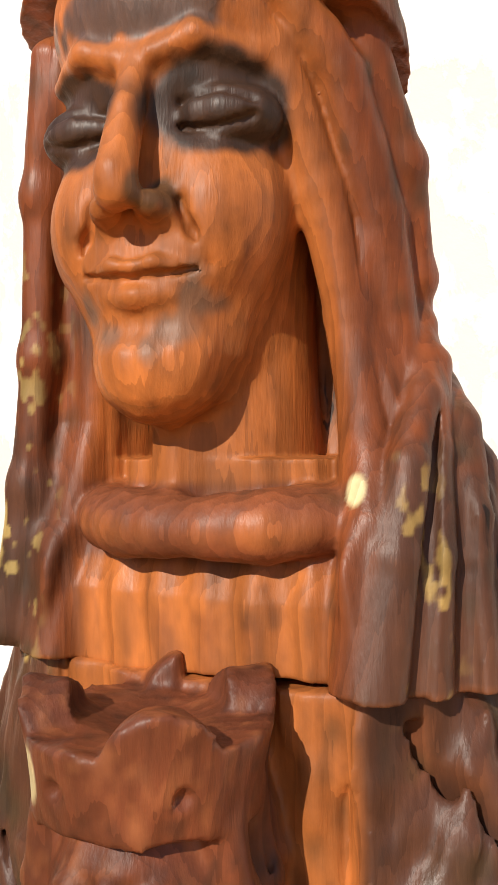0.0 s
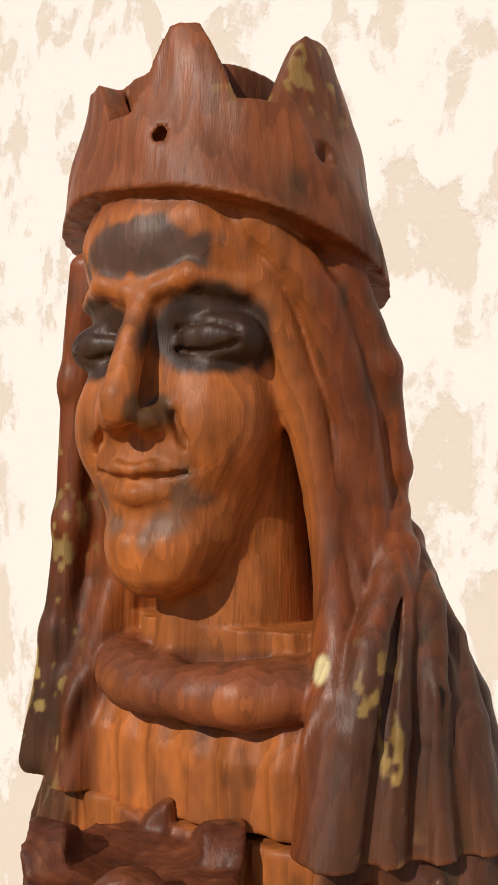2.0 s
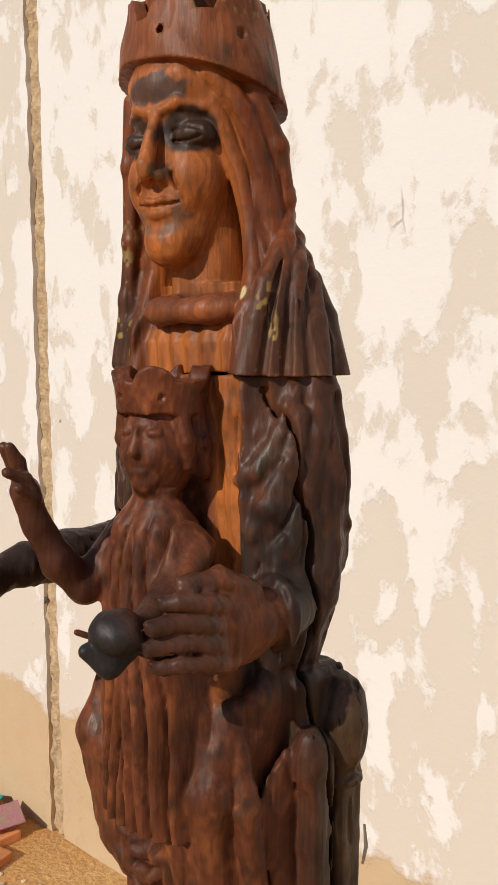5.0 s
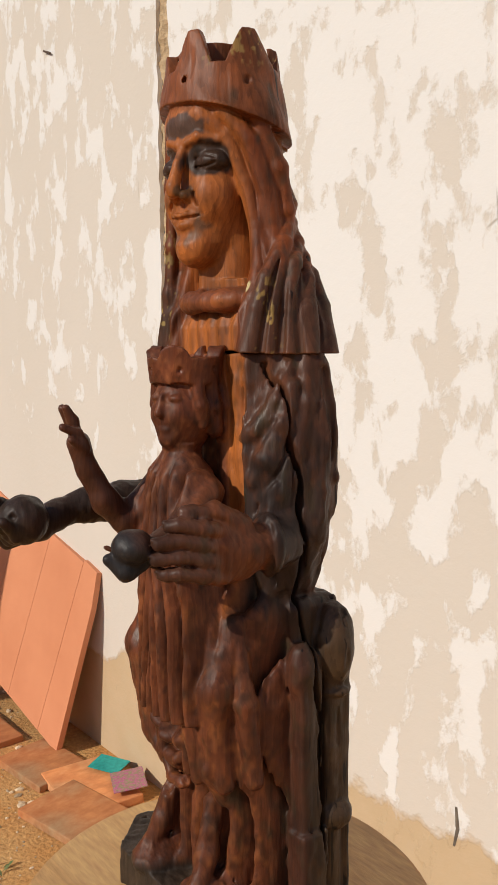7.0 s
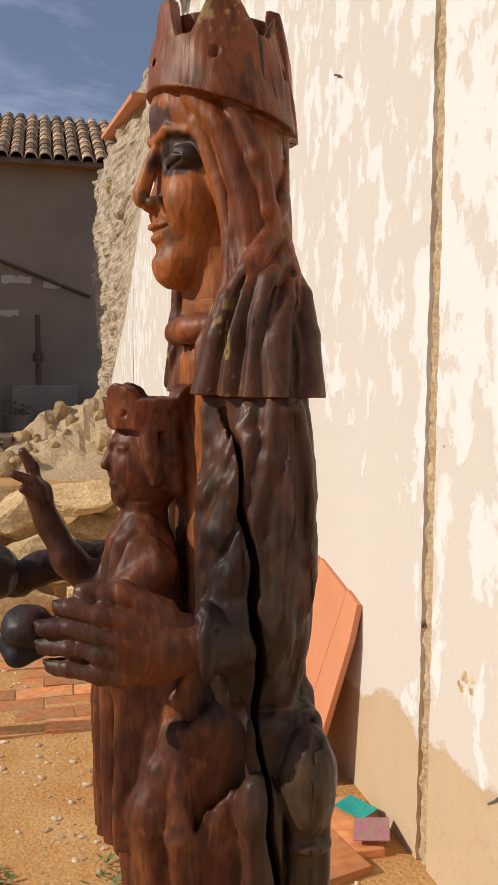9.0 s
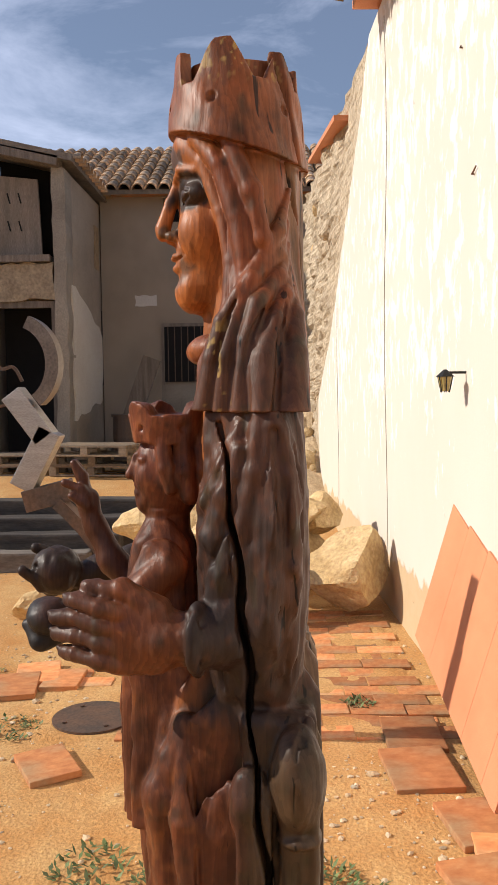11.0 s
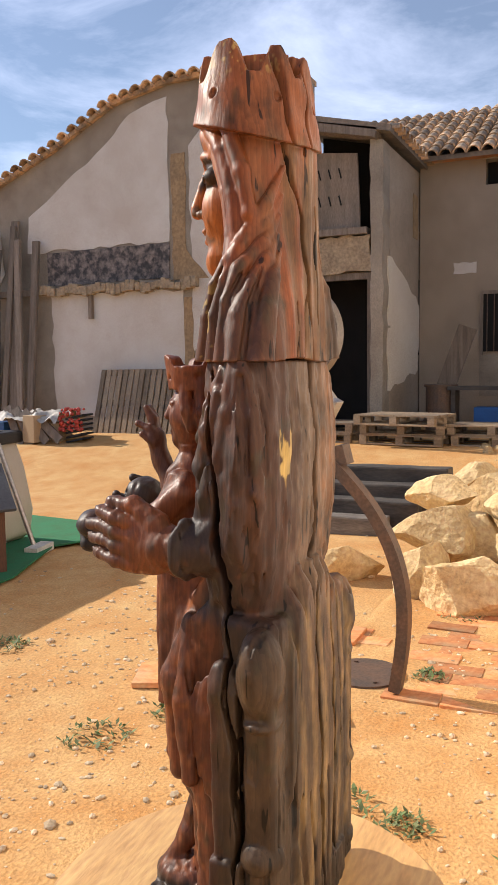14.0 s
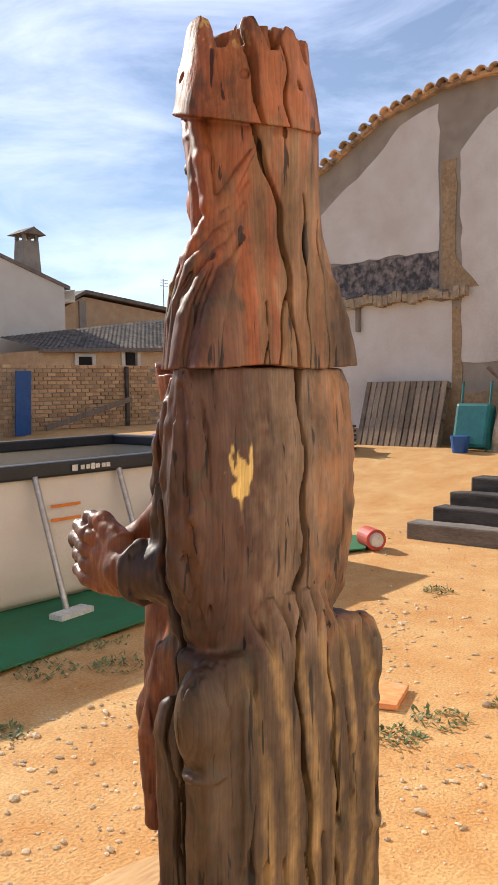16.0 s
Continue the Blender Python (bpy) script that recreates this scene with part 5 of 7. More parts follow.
    for z in np.linspace(-0.1, 4.42, 150):
        u0, u1 = np.interp(z, [q[0] for q in outer], [q[1] for q in outer]), np.interp(z, [q[0] for q in inner], [q[1] for q in inner])
        row = []
        for k in range(48):
            if k < 12:
                p, d = Vector((u0 - 0.03, 0.5 - 0.5 * k / 12, z)), Vector((-1, -0.3, 0))
            else:
                p, d = Vector((u0 + (u1 - u0) * ((k - 12) / 35) ** 1.3, 0.0, z)), Vector((-0.25, -1, 0))
            lump = 0.10 * noise.noise(p * 2.1) + 0.075 * abs(noise.noise(p * 5.3 + Vector((3, 0, 0)))) + 0.04 * noise.noise(p * 13) + 0.015 * noise.noise(p * 31)
            fade = 1.0 if k < 36 else (47 - k) / 11
            row.append(bm.verts.new(p + d * (0.02 + lump) * fade))
        rows.append(row)
    for a, c in zip(rows, rows[1:]):
        for k in range(47):
            bm.faces.new((a[k], a[k + 1], c[k + 1], c[k]))
    part("torn_masonry", bm, ENDSTONE, wall, "crumbling grey-tan rubble core")
    # mound of fallen earth under the heap
    bm = bmesh.new()
    rows = []
    for i in range(46):
        row = []
        for j in range(34):
            u, v = -2.0 + 4.3 * i / 45, -1.9 + 2.4 * j / 33
            h = 0.85 * max(0.0, 1 - abs(u - 0.35) / 1.8) ** 1.3 * smoothstep(-1.8, 0.3, v)
            p = Vector((-11.6 + u, 0.7 + v, 0))
            row.append(bm.verts.new((p.x, p.y, ground_z(p.x, p.y) - 0.05 + h * (1 + 0.45 * noise.noise(p * 2.2)) + 0.22 * h * noise.noise(p * 5) + 0.10 * h * noise.noise(p * 12))))
        rows.append(row)
    for a, c in zip(rows, rows[1:]):
        for k in range(33):
            bm.faces.new((a[k], c[k], c[k + 1], a[k + 1]))
    mound = link_mesh("earth_mound", bm, CRUMBLE)
    tagged(mound, "mound of crumbled ochre wall earth against the broken end", "rubble")
    # rubble heap at the foot of the broken end
    heap = thing("rubble_heap", (-11.6, 0.7, 0.3), "heap of fallen yellowish wall rubble and stones", "rubble")
    for i in range(130):
        s = 0.04 + 0.10 * rnd.random() ** 2
        ob = new("stone", meshes[i % 4])
        ob.parent = heap
        u = rnd.uniform(-1.2, 1.6)
        v_ = rnd.uniform(-1.7, 0.3)
        ob.matrix_basis = Matrix.LocRotScale((u, v_, ground_z(u - 11.6, v_ + 0.7) - 0.36 + 0.85 * max(0.0, 1 - abs(u - 0.35) / 1.8) ** 1.3 * smoothstep(-1.8, 0.3, v_)), Euler((rnd.uniform(0, 3), rnd.uniform(0, 3), 0)), (s * 1.3, s, s * 0.8))
    # eaves of the lean-to roof on top
    roof = thing("tiled_eaves", (0, 0, 0), "terracotta eaves tiles along the top of the whitewashed wall", "roof", kind="structure")
    roof.matrix_world = base
    part("eaves_board", one_box((-0.95, 0.1, 4.50), (9.9, 0.62, 0.06)), SHEET, roof)
    me = tile_mesh(0.11, 0.5)
    for i in range(46):
        ob = new("tile", me)
        ob.parent = roof
        ob.matrix_basis = pose(3.9 - 0.215 * i, -0.28, 4.52, 0, 0, 180) @ pose(0, 0, 0, 9)
    part("eaves_board", one_box((-8.9, 0.1, 4.38), (2.7, 0.5, 0.05), (0, 7, 0)), SHEET, roof)
    return wall, meshes


def tile_mesh(r, length, seg=7):
    """A half-round clay tile, tapered, lying along +y from the origin, wide end first."""
    me = bpy.data.meshes.new("tile")
    v, f = [], []
    for j, (y, k) in enumerate(((0, 1.0), (length, 0.8))):
        for t in (1.0, 0.82):
            for i in range(seg + 1):
                a = math.pi * i / seg
                v.append((r * k * t * math.cos(a), -y if False else y, r * k * t * math.sin(a)))
    m = seg + 1
    for i in range(seg):
        f.append((i, i + 1, 2 * m + i + 1, 2 * m + i))
        f.append((m + i + 1, m + i, 3 * m + i, 3 * m + i + 1))
        f.append((i + 1, i, m + i, m + i + 1))
    me.from_pydata(v, [], f)
    me.materials.append(TILE)
    return me


WALL, STONE_MESHES = build_wall()


# ---- far house: gable, porch wing, main front ----
def build_gable():
    X = -12.0
    house = thing("gabled_barn", (0, 0, 0), "tall derelict barn gable with peeling white plaster", "barn")
    roofline = [(-12.1, 4.5), (-10.05, 4.98), (-8.8, 5.48), (-7.5, 6.12), (-6.4, 6.34), (-5.5, 6.36), (-4.06, 6.2)]
    body = [(-12.1, -0.2)] + roofline + [(-4.06, -0.2)]
    part("wall", prism(body, X, X - 0.7, "x"), GREYPLASTER, house, "grey crumbling render")
    part("rear_wing", prism([(-12.0, -0.2), (-12.0, 4.3), (-4.1, 5.0), (-4.1, -0.2)], X - 0.71, X - 6, "x"), GREYPLASTER, house, "grey crumbling render")

    def skin(name, outline, mat, label="", out=0.015, seed=1, jagged=0.03):
        part(name, prism(jag(outline, 0.2, jagged, seed), X + out, X - 0.02, "x"), mat, house, label)

    skin("plaster", [(-11.5, 3.9), (-11.6, 2.9), (-10.3, 2.9), (-10.0, 3.4), (-10.1, 4.3), (-10.9, 4.25)], PALEPLASTER, "peeling white plaster", seed=2)
    skin("plaster", [(-9.45, 3.75), (-9.4, 4.4), (-8.7, 4.85), (-7.7, 5.5), (-7.2, 5.95), (-6.45, 6.15), (-6.45, 3.76)], PALEPLASTER, "peeling white plaster", seed=3)
    skin("plaster", [(-8.95, 3.0), (-6.2, 2.92), (-6.15, 1.5), (-7.0, 1.1), (-7.6, 0.75), (-8.9, 0.75)], PALEPLASTER, "peeling white plaster", seed=4)
    skin("plaster", [(-6.05, 5.3), (-5.6, 5.75), (-4.95, 6.1), (-4.72, 5.6), (-4.75, 3.8), (-5.1, 1.9), (-6.05, 1.9), (-6.0, 3.0)], PALEPLASTER, "peeling white plaster", seed=5)
    skin("painted_band", [(-9.0, 3.72), (-6.45, 3.74), (-6.45, 3.14), (-9.0, 3.12)], BAND, "band of worn black paint", 0.02, 6, 0.012)
    skin("painted_band", [(-11.0, 3.7), (-10.3, 3.72), (-10.3, 3.15), (-11.0, 3.12)], BAND, "band of worn black paint", 0.02, 7, 0.012)
    skin("mortar_strip", [(-6.38, 5.2), (-6.12, 5.2), (-6.12, 3.6), (-5.7, 3.1), (-6.38, 3.1)], OLDBROWN, "brown mortar scar", 0.022, 8, 0.02)
    skin("mortar_strip", [(-6.18, 2.8), (-6.02, 2.8), (-6.0, 1.2), (-6.18, 1.2)], OLDBROWN, "brown mortar scar", 0.024, 9, 0.015)
    skin("mortar_strip", [(-7.7, 0.62), (-7.0, 1.0), (-6.2, 1.35), (-5.1, 1.45), (-5.1, 0.4), (-7.7, 0.4)], OLDBROWN, "bare brown masonry", 0.021, 10, 0.05)
    rnd = random.Random(2)
    for i in range(34):
        y = -9.2 + i * 0.099
        part("stone", one_box((X + 0.06, y, 3.02 + 0.03 * math.sin(i)), (0.2 + rnd.uniform(-0.05, 0.05), rnd.uniform(0.085, 0.12), 0.16 + rnd.uniform(-0.05, 0.05)), (rnd.uniform(-8, 8), 0, 0), 0.015), RUBBLE, house)
    part("bracket", one_box((X + 0.06, -8.05, 2.72), (0.08, 0.07, 0.45)), TIMBER, house)
    # leaning buttress of rubble at the corner
    bm = bmesh.new()
    n = 26
    rings = []
    for i in range(n):
        z = -0.2 + 4.6 * i / (n - 1)
        f = 1 - max(0, z) / 4.4
        w0, w1, d = -4.85 - 0.65 * f ** 1.3, -4.10, 0.05 + 0.75 * f ** 1.1
        ring = []
        for k in range(17):
            u = k / 16
            y = w0 + (w1 - w0) * u
            bulge = d * min(1, 5 * min(u, 1 - u) + 0.15)
            p = Vector((X + bulge, y, z))
            p += Vector((1, 0.3, 0.2)) * 0.16 * noise.noise(p * 2.6) + Vector((1, 0, 0.2)) * 0.11 * noise.noise(p * 6)
            ring.append(bm.verts.new(p))
        rings.append(ring)
    for a, b in zip(rings, rings[1:]):
        for k in range(16):
            bm.faces.new((a[k], a[k + 1], b[k + 1], b[k]))
    part("buttress", bm, ENDSTONE, house, "bulging rubble buttress", smooth=True)
    # verge tiles along the sloping roofline
    me = tile_mesh(0.11, 0.42)
    pts = roofline
    for (y0, z0), (y1, z1) in zip(pts, pts[1:]):
        L = math.hypot(y1 - y0, z1 - z0)
        for i in range(max(1, int(L / 0.21))):
            f = (i + 0.5) / max(1, int(L / 0.21))
            ob = new("tile", me)
            ob.parent = house
            ob.matrix_basis = pose(X + 0.2, y0 + (y1 - y0) * f, z0 + (z1 - z0) * f + 0.03, 0, 0, 90)
    part("roof", prism([(y, z + 0.0) for y, z in pts] + [(y, z + 0.08) for y, z in pts[::-1]], X + 0.1, X - 0.8, "x"), TILE, house, "weathered clay roof")
    bm = bmesh.new()
    rod(bm, (X - 0.4, -7.25, 6.2), (X - 0.4, -7.25, 6.5), 0.1, 0.09)
    rod(bm, (X - 0.4, -7.25, 6.48), (X - 0.4, -7.05, 6.5), 0.09, 0.08)
    part("roof_vent", bm, TILE, house, "clay vent pipe")
    # porch wing
    wing = thing("porch_wing", (0, 0, 0), "narrow rendered porch wing with shuttered loft over a dark doorway", "house")
    y0, y1, t = -4.08, -2.72, 0.2
    part("pillar", prism(jag([(y0, -0.2), (y0, 5.35), (y0 + 0.12, 5.35), (y0 + 0.12, -0.2)], 0.3, 0.01, 3), X + 0.02, X - 0.4, "x"), BUFFPLASTER, wing)
    part("pillar", prism(jag([(y1 - 0.2, -0.2), (y1 - 0.2, 5.05), (y1, 5.0), (y1, -0.2)], 0.2, 0.015, 4), X + 0.02, X - 0.4, "x"), GREYPLASTER, wing)
    part("lintel", prism(jag([(y0 + 0.12, 3.05), (y0 + 0.12, 3.6), (y1 - 0.2, 3.62), (y1 - 0.2, 3.05)], 0.12, 0.03, 5), X - 0.01, X - 0.35, "x"), RUBBLE, wing, "crumbling stone lintel")
    part("sill", one_box((X - 0.1, (y0 + y1) / 2, 3.67), (0.34, 0.86, 0.1)), TIMBER, wing)
    part("door_frame", prism([(y0 + 0.12, 0.4), (y0 + 0.12, 3.04), (y1 - 0.2, 3.04), (y1 - 0.2, 0.4), (y1 - 0.27, 0.4), (y1 - 0.27, 2.94), (y0 + 0.19, 2.94), (y0 + 0.19, 0.4)], X - 0.06, X - 0.16, "x"), TIMBER, wing)
    # black sheet added behind doorway and loft, its colour replacing the room's shade
    part("interior_shade_black", prism([(y0 + 0.1, -0.2), (y0 + 0.1, 5.44), (y1 - 0.15, 5.2), (y1 - 0.15, -0.2)], X - 0.9, X - 1.0, "x"), BLACK, wing)
    sh = part("shutter", prism([(y0 + 0.15, 3.74), (y0 + 0.15, 4.98), (y1 - 0.47, 4.9), (y1 - 0.42, 3.74)], X - 0.2, X - 0.25, "x"), BOARD, wing, "weathered board shutter with slits")
    for i in range(3):
        for j in range(2):
            bm = one_box((X - 0.196, y0 + 0.27 + i * 0.17, 4.62 - 0.42 * j), (0.012, 0.022, 0.16), (14, 0, 0))
            part("slit", bm, BLACK, sh)
    part("roof_beam", one_box((X + 0.05, (y0 + y1) / 2, 5.2), (0.3, 1.25, 0.14), (-12, 0, 0)), TIMBER, wing)
    part("roof", prism([(y0 - 0.05, 5.42), (y0 - 0.05, 5.52), (y1 + 0.15, 5.16), (y1 + 0.15, 5.06)], X + 0.2, X - 5.2, "x"), GREYROOF, wing, "sagging clay roof")
    part("side_wall", prism([(X - 0.4, -0.2), (X - 0.4, 5.0), (X - 5.2, 5.05), (X - 5.2, -0.2)], y1 - 0.2, y1 - 0.002, "y"), BUFFPLASTER, wing, "stained buff render")
    part("plaster", prism(jag([(X - 0.25, 1.2), (X - 0.25, 3.3), (X - 1.6, 3.0), (X - 2.6, 2.6), (X - 2.4, 1.5)], 0.2, 0.06, 8), y1 - 0.05, y1 + 0.012, "y"), CREAM, wing, "peeling pale plaster")
    win = part("window", one_box((X - 2.95, y1 - 0.08, 2.45), (0.9, 0.2, 1.35)), BLACK, wing, "dark barred window")
    for i in range(5):
        part("bar", one_box((X - 3.3 + i * 0.17, y1 + 0.05, 2.45), (0.02, 0.02, 1.35)), RUST, win)
    part("slot_window", one_box((X - 2.2, y1 - 0.06, 4.2), (0.35, 0.14, 0.75)), OLDBROWN, wing)
    for i in range(22):
        ob = new("tile", me)
        ob.parent = wing
        ob.matrix_basis = pose(X - 0.0 - 0.235 * i, y1 - 0.15, 5.12, 0, 0, 0)


def build_front():
    X = -14.5
    front = thing("farmhouse", (0, 0, 0), "two-storey farmhouse front in shade under a clay tile roof", "house")
    wall_parts = [((-2.7, -1.56), (-0.2, 5.25)), ((-1.16, 3.6), (-0.2, 5.25))]
    for (a, b), (z0, z1) in wall_parts:
        part("wall", one_box((X - 0.2, (a + b) / 2, (z0 + z1) / 2), (0.4, b - a, z1 - z0)), BUFFPLASTER, front, "grey-brown stained render")
    part("wall", one_box((X - 0.2, -1.36, 2.25), (0.4, 0.4, 4.9)), BUFFPLASTER, front)
    part("wall", one_box((X - 0.2, -1.36, 5.19), (0.4, 0.4, 0.12)), BUFFPLASTER, front)
    part("attic_window", one_box((X - 0.3, -1.36, 4.91), (0.05, 0.4, 0.44)), BLACK, front, "small dark unglazed window")
    w = part("window", one_box((X + 0.01, -1.2, 2.32), (0.05, 0.74, 1.0)), BLACK, front, "barred window with dark panes")
    part("window_frame", prism([(-1.62, 1.76), (-1.62, 2.88), (-0.78, 2.88), (-0.78, 1.76), (-0.83, 1.76), (-0.83, 2.82), (-1.57, 2.82), (-1.57, 1.76)], X + 0.05, X - 0.01, "x"), TIMBER, w)
    for i in range(6):
        part("bar", one_box((X + 0.06, -1.5 + i * 0.12, 2.32), (0.015, 0.015, 1.0)), RUST, w)
    part("wall_panel", one_box((X + 0.012, -1.2, 1.4), (0.025, 0.86, 0.72)), GREYPLASTER, front)
    bm = bmesh.new()
    rod(bm, (X + 0.06, -0.7, 3.56), (X + 0.06, 0.9, 2.95), 0.03)
    part("drainpipe", bm, RUST, front, "dark sloping pipe")
    for i, (y, z, wd, hh) in enumerate(((-0.35, 3.22, 0.5, 0.12), (0.25, 3.15, 0.3, 0.1), (-0.5, 2.65, 0.35, 0.12), (-1.9, 3.3, 0.4, 0.2))):
        part("plaster_patch", prism(jag([(y - wd / 2, z - hh / 2), (y - wd / 2, z + hh / 2), (y + wd / 2, z + hh / 2), (y + wd / 2, z - hh / 2)], 0.08, 0.03, 20 + i), X + 0.012, X - 0.01, "x"), PALEPLASTER, front, "pale patch of old plaster")
    part("cornice", one_box((X + 0.1, 0.4, 5.2), (0.22, 6.4, 0.09)), PAVER, front, "brick cornice under the eaves")
    slope = math.degrees(math.atan2(1.6, 3.3))
    part("roof", prism([(X + 0.35, 5.2), (X - 3.3, 6.78), (X - 3.3, 6.7), (X + 0.35, 5.12)], -4.6, 3.7, "y"), GREYROOF, front)
    me = tile_mesh(0.115, 0.46)
    for i in range(33):
        for j in range(9):
            ob = new("tile", me)
            ob.parent = front
            ob.matrix_basis = pose(X + 0.42 - 0.39 * j * math.cos(radians(slope)), -4.3 + 0.235 * i, 5.2 + 0.4 * j * math.sin(radians(slope)) - 0.02, 0, 0, 90) @ pose(0, 0, 0, slope)
    part("ridge", prism([(X - 3.2, 6.72), (X - 3.2, 6.86), (X - 3.5, 6.86), (X - 3.5, 6.72)], -4.6, 3.7, "y"), TILE, front)


build_gable()
build_front()


def build_far_street():
    """Brick yard wall, cream house and two old houses beyond the pool."""
    y = -17.0
    wall = thing("brick_yard_wall", (0, 0, 0), "long yard wall of pale buff bricks", "wall", kind="structure")
    part("wall_core", one_box((-12.6, y - 0.16, 1.04), (9.2, 0.26, 2.12)), MORTAR, wall)
    one = box(bmesh.new(), (0, 0, 0), (0.225, 0.06, 0.080), bevel=0.006)
    single = bpy.data.meshes.new("brick")
    one.to_mesh(single)
    one.free()
    single.materials.append(BRICKWALL)
    v, f = [], []
    rnd = random.Random(1)
    for r in range(18):
        for c in range(37):
            x = -17.1 + c * 0.25 + (0.125 if r % 2 else 0)
            z = 0.32 + r * 0.102
            d = y - 0.02 + rnd.uniform(-0.012, 0.03)
            if -14.6 < x < -10.6:
                ob = new("brick", single)
                ob.parent = wall
                ob.matrix_basis = pose(x + 0.11, d - 0.02, z + 0.04, rnd.uniform(-2, 2), rnd.uniform(-1.5, 1.5), rnd.uniform(-2, 2))
                continue
            b = len(v)
            v += [(x, d, z), (x + 0.225, d, z), (x + 0.225, d, z + 0.08), (x, d, z + 0.08), (x, y - 0.05, z), (x + 0.225, y - 0.05, z), (x + 0.225, y - 0.05, z + 0.08), (x, y - 0.05, z + 0.08)]
            f += [(b, b + 1, b + 2, b + 3), (b + 4, b + 5, b + 1, b), (b + 3, b + 2, b + 6, b + 7), (b + 4, b, b + 3, b + 7), (b + 1, b + 5, b + 6, b + 2)]
    me = bpy.data.meshes.new("bricks")
    me.from_pydata(v, [], f)
    me.materials.append(BRICKWALL)
    ob = new("bricks", me)
    ob.parent = wall
    tagged(ob, kind="stuff")
    part("post", one_box((-13.7, y + 0.05, 1.05), (0.09, 0.09, 2.1)), SLEEPER, wall, "dark iron post")
    # a plank and a blue sheet leaning on the yard wall
    plank = thing("plank", (-12.2, -16.55, 0), "grey weathered plank leaning along the brick yard wall", "plank")
    part("board", one_box((0, 0, ground_z(-11, -16.5) + 0.42), (2.75, 0.05, 0.13), (0, 14, 0), 0.006), TIMBER, plank)
    sheet = thing("blue_sheet", (-10.35, -16.7, ground_z(-10.35, -16.7)), "upright blue metal sheet against the yard wall", "metal sheet")
    part("panel", one_box((0, 0, 0.78), (0.42, 0.03, 1.56), (-4, 0, 0), 0.004), BLUE, sheet)
    # cream house with a chimney
    c = thing("cream_house", (-12.6, -27.0, 0), "plain cream rendered house with one tall chimney", "house")
    part("wall", prism([(-6.1, 0), (-6.1, 5.52), (0.0, 7.50), (4.5, 6.0), (4.5, 0)][::-1], 0, -7, "y"), CREAM, c)
    part("roof", prism([(-6.35, 5.42), (-6.35, 5.56), (0, 7.62), (4.7, 6.1), (4.7, 5.95), (0, 7.48)], 0.06, -7.2, "y"), GREYROOF, c)
    stack = bmesh.new()
    bmesh.ops.create_cone(stack, cap_ends=True, segments=4, radius1=0.60, radius2=0.47, depth=2.0, matrix=Matrix.Translation((-5.22, -1.2, 6.35)) @ pose(0, 0, 0, 0, 0, 45))
    ch = part("chimney", stack, GREYPLASTER, c, "dark weathered chimney stack")
    for dx, dy in ((-0.27, -0.27), (0.27, -0.27), (-0.27, 0.27), (0.27, 0.27)):
        part("chimney_post", one_box((-5.22 + dx, -1.2 + dy, 7.46), (0.12, 0.12, 0.26)), GREYPLASTER, ch)
    part("chimney_cap", prism([(-5.78, 7.57), (-5.22, 7.86), (-4.66, 7.57)], -0.65, -1.75, "y"), GREYROOF, ch)
    part("balcony", one_box((-6.35, -0.6, 5.0), (0.5, 1.2, 0.10)), CREAM, c)
    part("railing", one_box((-6.58, -0.6, 5.25), (0.05, 1.2, 0.40)), CREAM, c)
    near = thing("village_house", (-20.0, -24.0, 0), "low brick village house with an old tiled roof", "house", "village houses")
    far = thing("village_house", (-24.0, -30.0, 0), "taller brick village house with a gabled tiled roof", "house", "village houses")
    part("wall", prism([(-4.5, 0), (-4.5, 3.12), (4.3, 2.86), (4.3, 0)], 0, -4.5, "y"), BRICKWALL, near)
    part("wall", prism([(-5.5, 0), (-5.5, 4.8), (2.25, 5.6), (3.6, 4.9), (3.6, 0)], 0, -6, "y"), BRICKWALL, far)
    part("roof", prism([(-6.0, 4.85), (2.25, 5.72), (3.8, 4.95), (3.8, 5.07), (2.25, 5.88), (-6.0, 5.02)], 0.25, -6.2, "y"), GREYROOF, far)
    # the low house's roof slopes towards the yard, in rows of tiles
    v, f = [], []
    for r in range(12):
        for q in range(44):
            x0 = -4.7 + q * 0.207
            t0, t1 = r / 12, (r + 1.12) / 12
            for t, up in ((t0, 0.05), (t1, 0.03)):
                for k, dz in ((0, 0.0), (0.5, 0.055), (1, 0.0)):
                    x = x0 + 0.207 * k
                    v.append((x, 0.25 - 2.9 * t, 2.96 - 0.03 * x + (0.98 - 0.10 * x) * t + dz + up))
            b = len(v) - 6
            f += [(b, b + 1, b + 4, b + 3), (b + 1, b + 2, b + 5, b + 4)]
    me = bpy.data.meshes.new("roof_tiles")
    me.from_pydata(v, [], f)
    me.materials.append(GREYROOF)
    ob = new("roof_tiles", me)
    ob.parent = near
    tagged(ob, kind="stuff")
    part("eave", prism([(-4.7, 3.02), (-4.7, 3.16), (4.5, 2.90), (4.5, 2.76)], 0.28, 0.0, "y"), TIMBER, near)
    for x, z, w in ((2.6, 2.35, 0.55), (0.5, 2.55, 0.42), (-1.9, 2.55, 0.5)):
        wn_ = part("window", one_box((x, 0.02, z), (w, 0.1, 0.6)), BLACK, near)
        part("window_surround", prism([(-0.45, -0.36), (-0.45, 0.42), (0.45, 0.42), (0.45, -0.36), (0.3, -0.36), (0.3, 0.31), (-0.3, 0.31), (-0.3, -0.36)], 0.09, 0.0, "y"), CREAM, wn_).matrix_basis = pose(x, 0, z)
    part("pilaster", one_box((2.35, 0.03, 2.7), (0.35, 0.12, 5.4)), GREYPLASTER, far)
